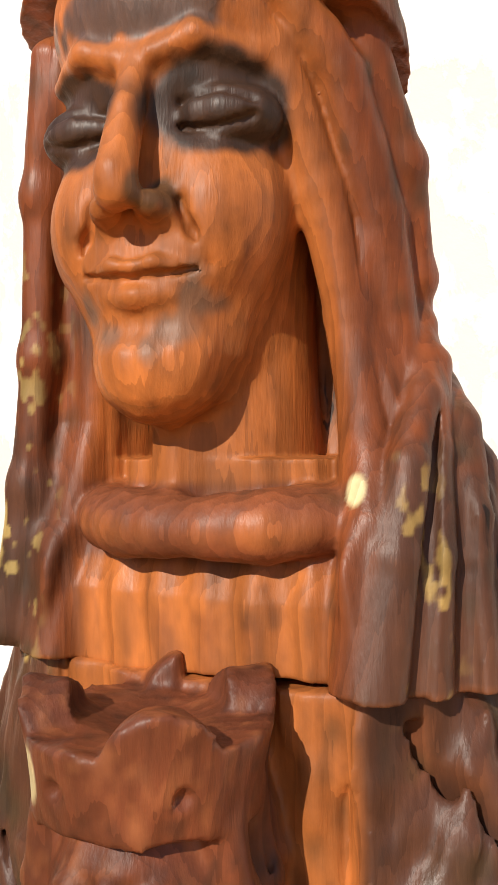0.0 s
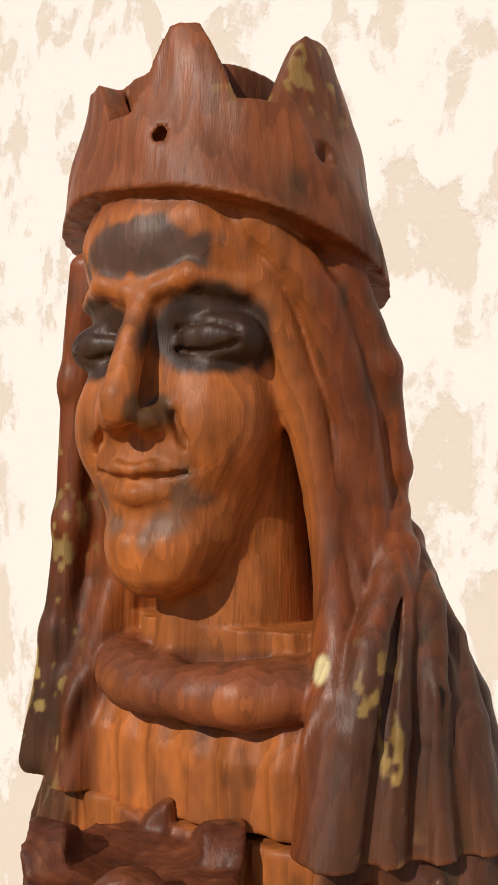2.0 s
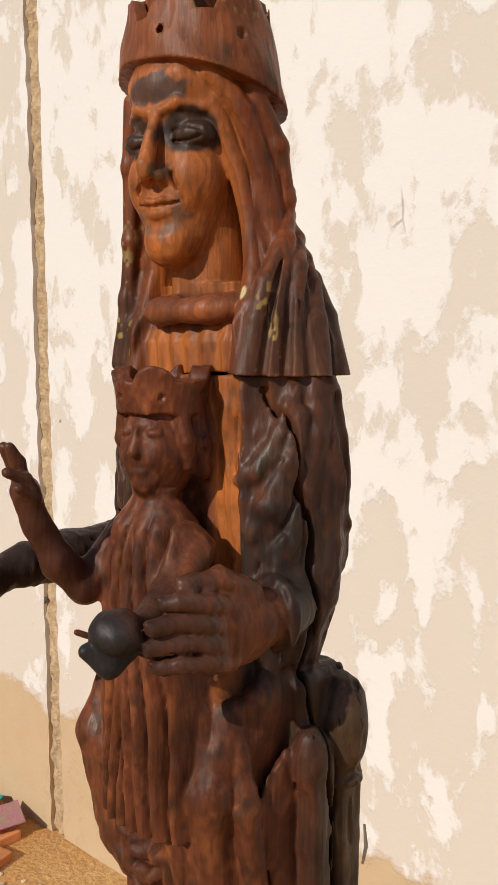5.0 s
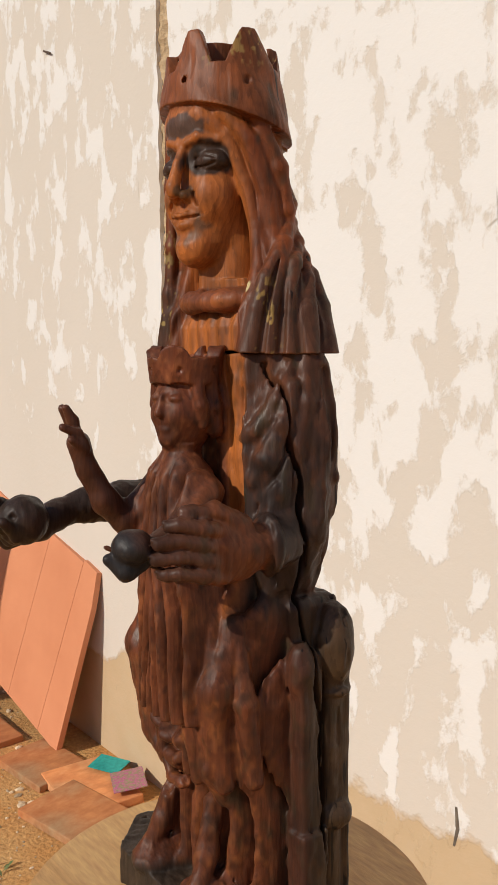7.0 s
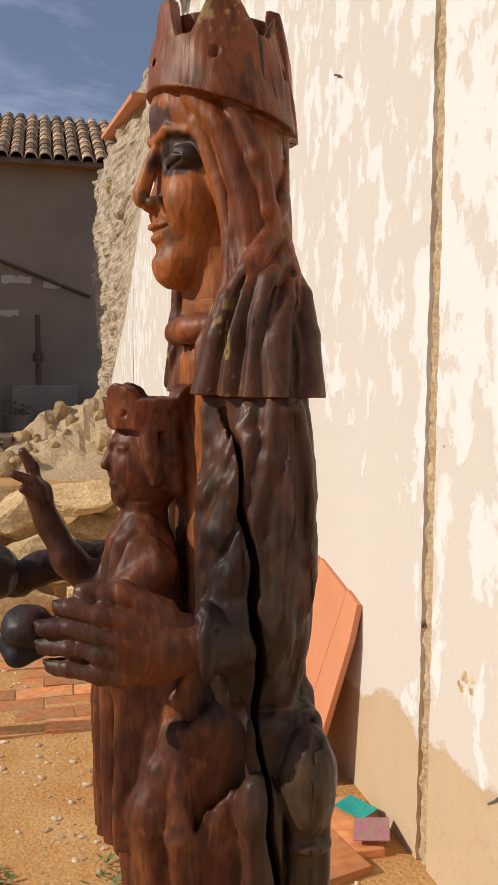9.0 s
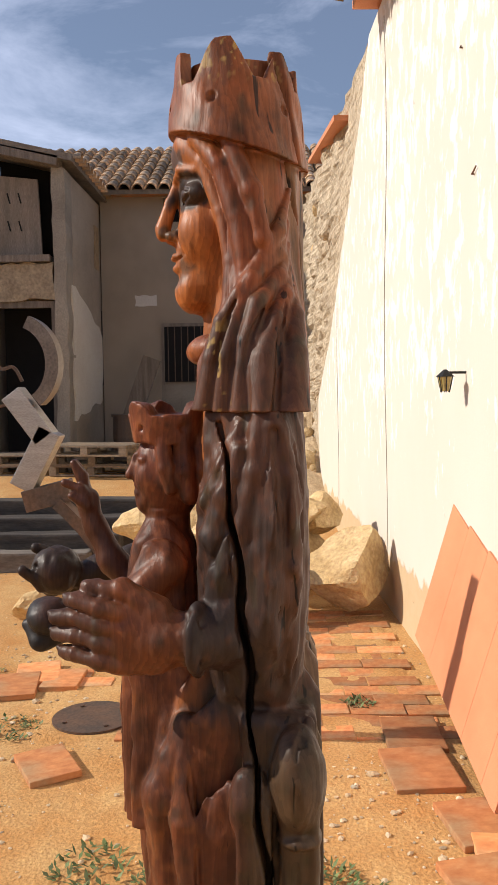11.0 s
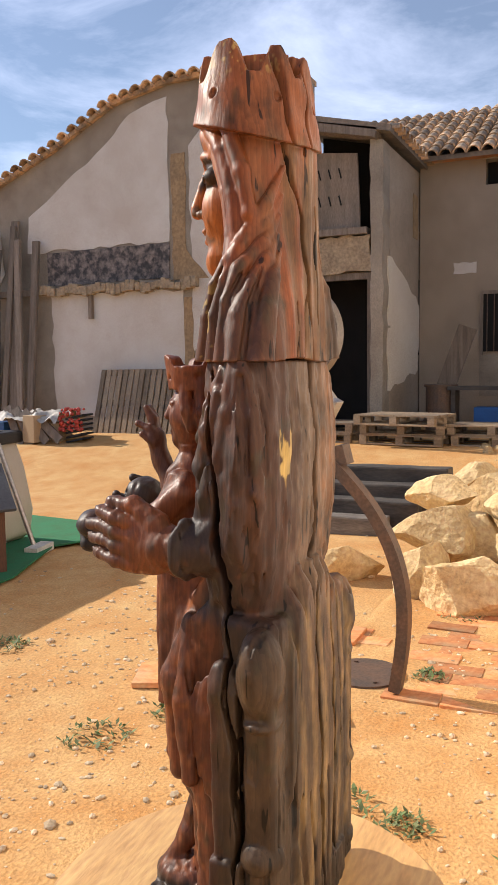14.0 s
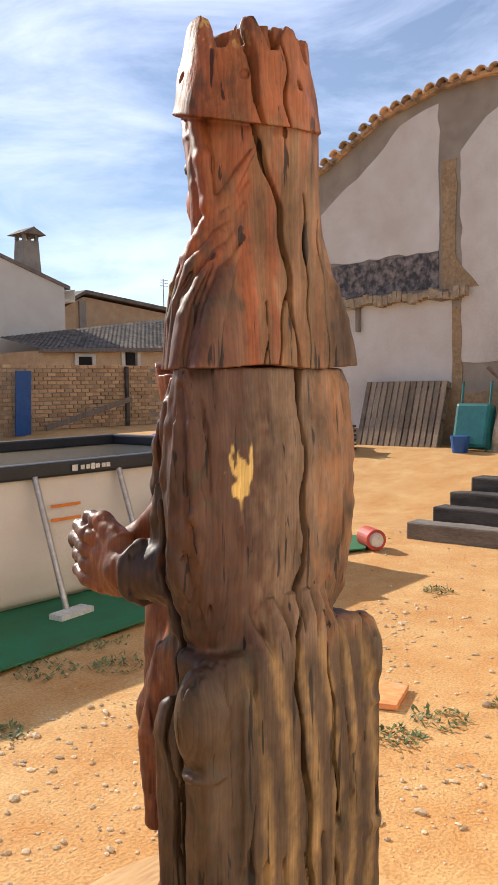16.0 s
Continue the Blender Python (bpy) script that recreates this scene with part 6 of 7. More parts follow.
    part("window", one_box((-2.4, 0.02, 4.3), (0.4, 0.1, 0.7)), BLACK, far)
    an = thing("television_aerial", (-26.85, -30.4, 0), "thin television aerial above the roofs", "aerial")
    bm = bmesh.new()
    rod(bm, (0, 0, 0), (0, 0, 6.85), 0.025, seg=6)
    for i in range(3):
        rod(bm, (-0.3, 0, 6.5 + i * 0.14), (0.2, 0, 6.5 + i * 0.14), 0.015, seg=5)
    part("mast", bm, STEEL, an)


build_far_street()


# ---- yard ----
def rock(place, size, seed, turn=0.0, label="rough block of yellow limestone"):
    bm = bmesh.new()
    bmesh.ops.create_icosphere(bm, subdivisions=4, radius=1)
    off = Vector((seed * 11.3, seed * 3.7, seed * 5.1))
    rnd = random.Random(seed)
    planes = [(Vector((rnd.uniform(-1, 1), rnd.uniform(-1, 1), rnd.uniform(-1, 1))).normalized(), rnd.uniform(0.50, 0.76)) for _ in range(13)]
    for v in bm.verts:
        p = v.co.copy()
        for nrm, d in planes:
            k = p.dot(nrm) - d
            if k > 0:
                p -= nrm * k * 0.98
        p *= 1 + 0.10 * noise.noise(p * 1.6 + off) + 0.045 * noise.noise(p * 5 + off) + 0.028 * noise.noise(p * 13 + off)
        v.co = p
    bmesh.ops.scale(bm, vec=[s * 1.25 for s in size], verts=bm.verts)
    ob = link_mesh("boulder", bm, ROCK)
    ob.matrix_world = pose(*place, 0, 0, turn)
    return tagged(ob, label, "boulder", "boulders in a pile")


ROCKS = [((-4.75, -0.18, 0.14), (0.2, 0.37, 0.23), 1, 8), ((-5.0, -0.58, 0.13), (0.2, 0.22, 0.2), 2, 0), ((-5.45, -0.62, 0.36), (0.26, 0.33, 0.17), 3, 12),
         ((-5.2, 0.08, 0.36), (0.24, 0.33, 0.15), 4, -6), ((-5.75, -0.65, 0.6), (0.2, 0.27, 0.13), 5, 0), ((-5.75, 0.0, 0.58), (0.26, 0.25, 0.17), 6, 20),
         ((-5.35, 0.82, 0.30), (0.26, 0.36, 0.30), 7, -14), ((-5.3, 0.33, 0.24), (0.18, 0.2, 0.26), 8, 30), ((-5.75, 0.35, 0.66), (0.24, 0.34, 0.13), 9, 5),
         ((-6.05, 0.68, 0.62), (0.2, 0.24, 0.15), 10, 0), ((-4.95, 0.36, 0.09), (0.14, 0.15, 0.14), 11, 40), ((-5.3, -1.25, 0.1), (0.2, 0.26, 0.16), 12, 25),
         ((-6.2, -0.1, 0.35), (0.3, 0.5, 0.35), 13, 10), ((-6.1, 0.5, 0.25), (0.3, 0.4, 0.3), 14, 50), ((-5.6, -0.3, 0.2), (0.25, 0.3, 0.24), 15, 50), ((-6.6, -0.5, 0.5), (0.26, 0.3, 0.2), 16, 60)]
for place_, size_, seed_, turn_ in ROCKS:
    rock(place_, size_, seed_, turn_)


def pallet(place, turn, lay=(0, 0, 0), planks=7):
    p = new("pallet")
    p.matrix_world = pose(*place, *lay[:2], turn)
    tagged(p, "worn wooden pallet lying in the yard", "pallet", "pallets")
    for i in range(planks):
        part("plank", one_box((0, -0.35 + 0.7 * i / (planks - 1), 0.132), (1.2, 0.085, 0.022)), PALLET, p)
    for x in (-0.55, 0, 0.55):
        part("bearer", one_box((x, 0, 0.11), (0.1, 0.8, 0.022)), PALLET, p)
        for y in (-0.35, 0, 0.35):
            part("block", one_box((x, y, 0.06), (0.1, 0.1, 0.078)), PALLET, p)
    for y in (-0.35, 0, 0.35):
        part("skid", one_box((0, y, 0.011), (1.2, 0.09, 0.022)), PALLET, p)
    return p


GZ = 0.5
first = pallet((-11.1, -2.1, GZ - 0.02), 82)
for place_, turn_ in (((-11.1, -2.1, GZ + 0.125), 85), ((-10.9, -2.12, GZ + 0.27), 79), ((-11.2, -0.85, GZ - 0.02), 88), ((-11.25, -3.5, GZ - 0.02), 90), ((-11.25, -3.5, GZ + 0.125), 92), ((-12.6, -0.4, GZ - 0.02), 88), ((-11.2, -0.9, GZ + 0.125), 86)):
    copy_thing(first, pose(*place_, 0, 0, turn_))
for y_ in (-7.35, -6.55):
    copy_thing(first, pose(-11.55, y_, 0.45, 0, 72, 0) @ pose(0, 0, 0.0, 0, 0, 0) @ pose(-0.55, 0, 0))


def sleepers():
    for i, (x, top, y0, y1, mat) in enumerate(((-6.88, 0.17, -3.75, -1.35, GREYBEAM), (-7.15, 0.30, -3.62, -1.1, SLEEPER), (-7.42, 0.42, -3.58, -0.95, SLEEPER), (-7.7, 0.56, -3.5, -0.9, SLEEPER))):
        bm = bmesh.new()
        box(bm, (0, 0, 0), (0.24, y1 - y0, top + 0.03), bevel=0.02)
        bmesh.ops.subdivide_edges(bm, edges=[e for e in bm.edges if e.calc_length() > 1], cuts=24)
        for v in bm.verts:
            v.co += 0.012 * noise.noise_vector(v.co * 3 + Vector((i * 5, 0, 0)))
        ob = link_mesh("railway_sleeper", bm, mat)
        ob.matrix_world = pose(x, (y0 + y1) / 2, top / 2 - 0.015, 0, 0, 3 - i)
        tagged(ob, "weathered grey squared beam on the earth" if mat is GREYBEAM else "black tarred railway sleeper in a stepped stack", "timber beam", "stacked sleepers")


sleepers()


def sculpture():
    s = thing("steel_sculpture", (-3.3, -0.47, 0), "rusty steel sculpture with curved leg and hooks on a disc", "sculpture")
    bm = bmesh.new()
    bmesh.ops.create_cone(bm, cap_ends=True, segments=48, radius1=0.2, radius2=0.2, depth=0.016, matrix=Matrix.Translation((-0.12, -0.1, 0.012)))
    base = part("base_disc", bm, RUST, s, "flat grey steel disc")
    for a in range(4):
        bm = bmesh.new()
        rod(bm, (-0.12 + 0.15 * math.cos(a * 1.57 + 0.6), -0.1 + 0.15 * math.sin(a * 1.57 + 0.6), 0.02), (-0.12 + 0.15 * math.cos(a * 1.57 + 0.6), -0.1 + 0.15 * math.sin(a * 1.57 + 0.6), 0.028), 0.012, seg=6)
        part("bolt", bm, RUST, base)

    def strip(name, pts, w, d, mat, label=""):
        bm = bmesh.new()
        rings = []
        for i, p in enumerate(pts):
            a, b = Vector(pts[max(0, i - 1)]), Vector(pts[min(len(pts) - 1, i + 1)])
            t = (b - a).normalized()
            nrm = Vector((1, 0, 0))
            side_ = t.cross(nrm).normalized()
            p = Vector(p)
            rings.append([bm.verts.new(p + nrm * sx * d / 2 + side_ * sy * w / 2) for sx, sy in ((-1, -1), (1, -1), (1, 1), (-1, 1))])
        for a, b in zip(rings, rings[1:]):
            for k in range(4):
                bm.faces.new((a[k], a[(k + 1) % 4], b[(k + 1) % 4], b[k]))
        bm.faces.new(rings[0][::-1]); bm.faces.new(rings[-1])
        return part(name, bm, mat, s, label)

    leg = []
    for i in range(25):
        f = i / 24
        z = 0.02 + 1.08 * f
        leg.append((0.05, 0.06 + 0.11 * math.sin(math.pi * (0.12 + 0.62 * f)) - 0.34 * f ** 3, z))
    strip("curved_leg", leg, 0.055, 0.09, RUST, "curved rusty box-section leg")
    part("box_joint", one_box((0.02, -0.25, 1.13), (0.12, 0.22, 0.1), (14, 0, 0), 0.004), RUST, s)
    part("box_joint", one_box((0.02, -0.30, 1.30), (0.11, 0.11, 0.3), (-28, 0, 0), 0.004), STEEL, s, "bright steel box joint")
    part("box_joint", one_box((0.02, -0.33, 1.50), (0.11, 0.1, 0.26), (36, 0, 0), 0.004), STEEL, s, "bright steel box joint")
    arc = [(0.02, -0.28 + 0.17 * math.cos(a) - 0.10, 1.74 + 0.2 * math.sin(a)) for a in np.linspace(-1.0, 1.25, 20)]
    strip("curved_blade", arc, 0.06, 0.1, DULLSTEEL, "curved box-section blade, open at its end")
    sick = [(0.03, -0.42 - 0.24 * f, 1.56 - 0.03 * math.sin(f * 3) + 0.08 * f * f) for f in np.linspace(0, 1, 14)]
    strip("sickle", sick, 0.014, 0.014, RUST)
    hook = [(0.03, -0.36 - 0.13 * f, 1.66 + 0.12 * f + 0.03 * math.sin(f * 6)) for f in np.linspace(0, 1, 14)]
    strip("hook", hook, 0.014, 0.014, RUST)


sculpture()


def pool():
    """A free-standing rectangular pool with tapered fabric sides and steel legs."""
    p = thing("garden_pool", (-5.45, -4.45, 0), "rectangular beige fabric garden pool with black rim and leaning steel legs", "pool", turn=2)
    L0, L1, D, Hh = 0.0, 4.6, 2.3, 1.0
    bm = bmesh.new()
    ring = lambda out, z: [(L0 - out, out, z), (L1 + out, out, z), (L1 + out, -D - out, z), (L0 - out, -D - out, z)]
    loops = [[bm.verts.new(q) for q in ring(o, z)] for o, z in ((-0.03, 0.0), (0.08, 0.08), (0.10, 0.3), (0.05, 0.7), (0.0, Hh - 0.06))]
    for a, b in zip(loops, loops[1:]):
        for k in range(4):
            bm.faces.new((a[k], a[(k + 1) % 4], b[(k + 1) % 4], b[k]))
    bmesh.ops.subdivide_edges(bm, edges=bm.edges, cuts=4, use_grid_fill=True)
    for v in bm.verts:
        v.co.y += 0.02 * math.sin(v.co.x * 6) * (1 - v.co.z)
    part("side_wall", bm, POOLSIDE, p, "beige fabric wall", smooth=True)
    bm = bmesh.new()
    for a, b in (((L0, 0), (L1, 0)), ((L1, 0), (L1, -D)), ((L1, -D), (L0, -D)), ((L0, -D), (L0, 0))):
        c = ((a[0] + b[0]) / 2, (a[1] + b[1]) / 2, Hh - 0.02)
        box(bm, c, (abs(a[0] - b[0]) + 0.1, abs(a[1] - b[1]) + 0.1, 0.11), bevel=0.02)
    rim = part("rim", bm, POOLRIM, p, "black rim sleeve")
    part("liner", one_box(((L0 + L1) / 2, -D / 2, Hh - 0.25), (L1 - L0 - 0.1, D - 0.1, 0.02)), POOLRIM, p)
    bm = bmesh.new()
    for i, (x, w) in enumerate(((0.18, 0.05), (0.25, 0.035), (0.30, 0.035), (0.345, 0.035), (0.39, 0.04), (0.445, 0.035), (0.49, 0.035))):
        box(bm, (2.5 - x, 0.062, Hh - 0.02), (w, 0.004, 0.045 if i in (0, 3) else 0.032))
    part("printed_mark", bm, WHITEP, rim, "pale printed maker's mark")
    for i, x in enumerate((0.3, 1.1, 1.9, 2.66, 3.4, 4.2)):
        bm = bmesh.new()
        rod(bm, (x, 0.05, Hh - 0.06), (x + 0.02, 0.42, 0.02), 0.022)
        leg = part("support_leg", bm, STEEL, p, "leaning grey steel tube")
        part("foot_block", one_box((x + 0.02, 0.46, 0.035), (0.3, 0.12, 0.07), (0, 0, 8)), WHITEP, leg)
    bm = bmesh.new()
    for z in (0.72, 0.62):
        box(bm, (2.42, 0.075, z), (0.26, 0.004, 0.022))
    part("warning_stripes", bm, ORANGEP, p, "faded orange printed warning stripes")
    # green ground mat
    bm = bmesh.new()
    pts = [(-6.35, -3.95), (-5.9, -3.68), (-5.3, -3.95), (-4.3, -3.55), (-3.15, -3.45), (-1.9, -3.3), (-0.5, -2.9), (0.4, -9), (-7, -9)]
    low = [bm.verts.new((x, y, 0.02)) for x, y in pts]
    high = [bm.verts.new((x, y, 0.034)) for x, y in pts]
    bm.faces.new(low); bm.faces.new(high)
    for i in range(len(pts)):
        bm.faces.new((low[i], low[(i + 1) % len(pts)], high[(i + 1) % len(pts)], high[i]))
    tagged(link_mesh("ground_mat", bm, TURF), "green plastic ground mat under the pool", "mat")
    hose = thing("pool_hose", (-3.6, -3.95, 0.05), "looped pale ribbed pool hose on the mat", "hose")
    bm = bmesh.new()
    pts = [(0.25 * math.cos(a) * (1 + 0.2 * math.sin(2 * a)), 0.14 * math.sin(a), 0.012) for a in np.linspace(0, 5.2, 30)]
    for a, b in zip(pts, pts[1:]):
        rod(bm, a, b, 0.02, seg=8)
    part("hose_loop", bm, WHITEP, hose)


pool()


def kennel():
    k = thing("dog_kennel", (-4.36, -4.18, 0.03), "small brown wooden kennel with grey felt roof", "kennel", turn=53)
    part("body", prism([(-0.36, 0), (-0.36, 0.5), (0, 0.74), (0.36, 0.5), (0.36, 0)], -0.32, 0.32, "y"), KENNEL, k)
    for s in (-1, 1):
        part("roof_panel", one_box((s * 0.22, 0, 0.645), (0.56, 0.78, 0.03), (0, s * 33, 0), 0.006), FELT, k, "grey felt roof panel")


kennel()


def small_yard_things():
    rnd = random.Random(9)
    # leaning timber posts and corrugated sheets against the barn
    for i, (y, h, w, lean) in enumerate(((-9.95, 3.7, 0.14, 2), (-9.75, 3.8, 0.12, -2), (-9.55, 3.9, 0.16, 1), (-9.35, 3.55, 0.13, 3), (-9.2, 3.5, 0.14, -1), (-10.2, 3.4, 0.12, -4))):
        ob = link_mesh("timber_plank", one_box((0, 0, h / 2), (0.07, w, h), bevel=0.006), TIMBER if i not in (0, 5) else GREYBEAM)
        ob.matrix_world = pose(-11.55 + 0.05 * (i % 2), y, 0.45, lean, -5, 0)
        tagged(ob, "long grey weathered plank leaning on the barn wall", "plank", "leaning planks")
    ob = link_mesh("ledge_beam", one_box((-11.85, -10.3, 3.0), (0.12, 2.1, 0.12), bevel=0.01), TIMBER)
    tagged(ob, "horizontal grey beam fixed on the barn wall", "beam")
    for i, (y, z, w, h, rx) in enumerate(((-10.7, 0.5, 0.9, 1.6, -12), (-10.85, 1.9, 0.8, 0.95, -3))):
        bm = bmesh.new()
        n = 40
        a = [bm.verts.new((0.015 * math.sin(k * 1.25), -w / 2 + w * k / n, 0)) for k in range(n + 1)]
        b = [bm.verts.new((0.015 * math.sin(k * 1.25), -w / 2 + w * k / n, h)) for k in range(n + 1)]
        for k in range(n):
            bm.faces.new((a[k], a[k + 1], b[k + 1], b[k]))
        bmesh.ops.solidify(bm, geom=bm.faces[:], thickness=0.004)
        ob = link_mesh("corrugated_sheet", bm, ZINC)
        ob.matrix_world = pose(-11.4 + 0.25 * i, y, z, 0, rx, 0)
        tagged(ob, "bluish grey corrugated metal sheet leaning on the barn", "metal sheet", "corrugated sheets")
    # junk pile under a tarpaulin
    pile = thing("junk_pile", (-10.6, -8.3, 0.4), "pile of boxes and boards under a crumpled grey tarpaulin", "junk pile")
    for i in range(5):
        part("crate", one_box((rnd.uniform(-0.2, 0.3), -0.6 + i * 0.28, 0.16 + 0.08 * (i % 2)), (0.4, 0.28, 0.34 + 0.1 * (i % 2)), (0, 0, rnd.uniform(-15, 15)), 0.01), CARD if i else BLUE, pile)
    for i in range(4):
        part("board", one_box((0.32, -0.2 + i * 0.22, 0.28), (0.03, 0.14, 0.75), (30 + 8 * i, -14, 0)), TIMBER, pile)
    bm = bmesh.new()
    bmesh.ops.create_grid(bm, x_segments=24, y_segments=36, size=1)
    for v in bm.verts:
        x, y = v.co.x, v.co.y
        v.co = Vector((x * 0.42, y * 0.72, 0.5 - 0.12 * (abs(x) ** 3) + 0.10 * noise.noise(Vector((x * 2.3, y * 4, 1))) + 0.05 * noise.noise(Vector((x * 7, y * 9, 4)))))
    part("tarpaulin", bm, TARP, pile, "crumpled grey plastic sheet", smooth=True)
    crate = thing("flower_crate", (-10.5, -7.35, 0.42), "black crate with bright orange and red flowers", "crate")
    for i in range(6):
        part("slat", one_box((0, 0, 0.04 + 0.075 * i), (0.3, 0.34, 0.03), (12, 0, 0)), POOLRIM, crate)
    bm = bmesh.new()
    for i in range(60):
        bmesh.ops.create_icosphere(bm, subdivisions=1, radius=rnd.uniform(0.02, 0.045), matrix=Matrix.Translation((rnd.uniform(0.1, 0.22), rnd.uniform(-0.25, 0.2), rnd.uniform(0.2, 0.55))))
    tagged(part("flowers", bm, RED, crate, "red and orange blossoms"), "red and orange blossoms", kind="stuff")
    # wheelbarrow stood on end
    wb = thing("wheelbarrow", (-11.35, -5.45, 0.42), "teal wheelbarrow tipped up against the barn", "wheelbarrow")
    part("tray", one_box((0, 0, 0.45), (0.24, 0.58, 0.7), (0, -14, 0), 0.05), TEAL, wb)
    for y in (-0.24, 0.24):
        bm = bmesh.new()
        rod(bm, (0.1, y, 0.0), (-0.12, y, 1.15), 0.018)
        part("handle", bm, TEAL, wb)
    bucket = thing("blue_bucket", (-11.0, -5.5, 0.44), "blue plastic bucket on the ground", "bucket")
    bm = bmesh.new()
    rod(bm, (0, 0, 0), (0, 0, 0.3), 0.11, 0.15, 20)
    part("body", bm, BLUE, bucket)
    pot = thing("red_gas_canister", (-6.05, -3.72, 0.1), "small red canister lying on its side", "canister")
    bm = bmesh.new()
    rod(bm, (-0.06, -0.1, 0), (0.06, 0.1, 0), 0.1, 0.1, 24)
    part("body", bm, RED, pot)
    bm = bmesh.new()
    rod(bm, (0.06, 0.1, 0), (0.075, 0.125, 0), 0.07, 0.06, 24)
    part("collar", bm, WHITEP, pot)
    # pots by the farmhouse
    for i, (y, mat) in enumerate(((-0.32, GREYPLASTER), (0.25, BLUE))):
        fp = thing("flower_pot", (-13.6, y, 0.5), "grey stone trough pot" if i == 0 else "blue and white pot with red geraniums", "flower pot", "pots by the house")
        bm = bmesh.new()
        rod(bm, (0, 0, 0), (0, 0, 0.42 if i == 0 else 0.26), 0.2 if i == 0 else 0.12, 0.25 if i == 0 else 0.17, 24)
        part("pot", bm, mat, fp)
        bm = bmesh.new()
        for k in range(70):
            p = Vector((rnd.gauss(0, 0.12), rnd.gauss(0, 0.14), (0.42 if i == 0 else 0.26) + abs(rnd.gauss(0.06, 0.08))))
            bmesh.ops.create_icosphere(bm, subdivisions=1, radius=rnd.uniform(0.015, 0.035), matrix=Matrix.LocRotScale(p, None, (1, 1, 0.5)))
        part("foliage", bm, LEAF, fp)
        if i:
            bm = bmesh.new()
            for k in range(26):
                bmesh.ops.create_icosphere(bm, subdivisions=1, radius=0.03, matrix=Matrix.Translation((0.1 + rnd.gauss(0, 0.05), rnd.gauss(0, 0.14), 0.36 + abs(rnd.gauss(0.03, 0.06)))))
            part("blossoms", bm, RED, fp, "red blossoms")
    pump = thing("hand_pump", (-14.2, 0.0, 0.5), "dark iron pump post on a stone plinth", "pump")
    bm = bmesh.new()
    rod(bm, (0, 0, 0.9), (0, 0, 2.1), 0.05, 0.04)
    rod(bm, (0, 0, 1.3), (0, 0, 1.45), 0.09, 0.09)
    part("post", bm, RUST, pump)
    part("plinth", one_box((0, 0.1, 0.45), (0.3, 1.1, 0.9), bevel=0.02), GREYPLASTER, pump)
    barrel = thing("oil_drum", (-12.9, -2.0, 0.5), "rusty steel drum beside the porch", "drum")
    bm = bmesh.new()
    rod(bm, (0, 0, 0), (0, 0, 0.75), 0.24, 0.24, 24)
    rod(bm, (0, 0, 0.3), (0, 0, 0.33), 0.255, 0.255, 24)
    rod(bm, (0, 0, 0.74), (0, 0, 0.78), 0.27, 0.27, 24)
    part("body", bm, RUST, barrel)
    bench = thing("work_bench", (-12.9, -1.35, 0.5), "dark work bench with leaning boards and a blue box", "bench")
    part("top", one_box((0, 0, 0.72), (0.5, 1.0, 0.06)), SLEEPER, bench)
    for y in (-0.42, 0.42):
        part("leg", one_box((0, y, 0.345), (0.4, 0.07, 0.69)), SLEEPER, bench)
    part("blue_box", one_box((0.05, 0.1, 0.3), (0.3, 0.4, 0.25), bevel=0.02), BLUE, bench)
    part("leaning_board", one_box((-0.2, -0.55, 0.9), (0.05, 0.3, 1.7), (-20, 0, 0)), TIMBER, bench)
    # lantern on the white wall
    ln = thing("wall_lantern", (-3.5, wall_y(-3.5) - 0.02, 1.62), "small black iron lantern with amber panes on the wall", "lantern")
    part("bracket", one_box((0, -0.05, 0.06), (0.012, 0.12, 0.012)), LANTERN, ln)
    bm = bmesh.new()
    rod(bm, (0, -0.1, -0.03), (0, -0.1, 0.04), 0.02, 0.036, 6)
    part("panes", bm, GLASSY, ln)
    bm = bmesh.new()
    rod(bm, (0, -0.1, 0.04), (0, -0.1, 0.075), 0.046, 0.008, 6)
    part("cap", bm, LANTERN, ln)
    for k in range(6):
        a = k * math.pi / 3
        bm = bmesh.new()
        rod(bm, (0.021 * math.cos(a), -0.1 + 0.021 * math.sin(a), -0.035), (0.038 * math.cos(a), -0.1 + 0.038 * math.sin(a), 0.045), 0.003, seg=5)
        part("bar", bm, LANTERN, ln)
    # purple cloth over a tub behind the pool
    tub = thing("planter_tub", (-8.2, -8.6, 0.2), "long planter with a purple cloth over one end", "planter")
    part("trough", one_box((0, 0, 0.3), (1.6, 0.4, 0.45), (0, 0, 40), 0.03), KENNEL, tub)
    bm = bmesh.new()
    bmesh.ops.create_grid(bm, x_segments=16, y_segments=16, size=0.5)
    for v in bm.verts:
        v.co.z = 0.62 - 0.5 * max(0, abs(v.co.x) - 0.25) + 0.07 * noise.noise(v.co * 6)
    part("cloth", bm, PURPLE, tub, "purple cloth", smooth=True)


small_yard_things()


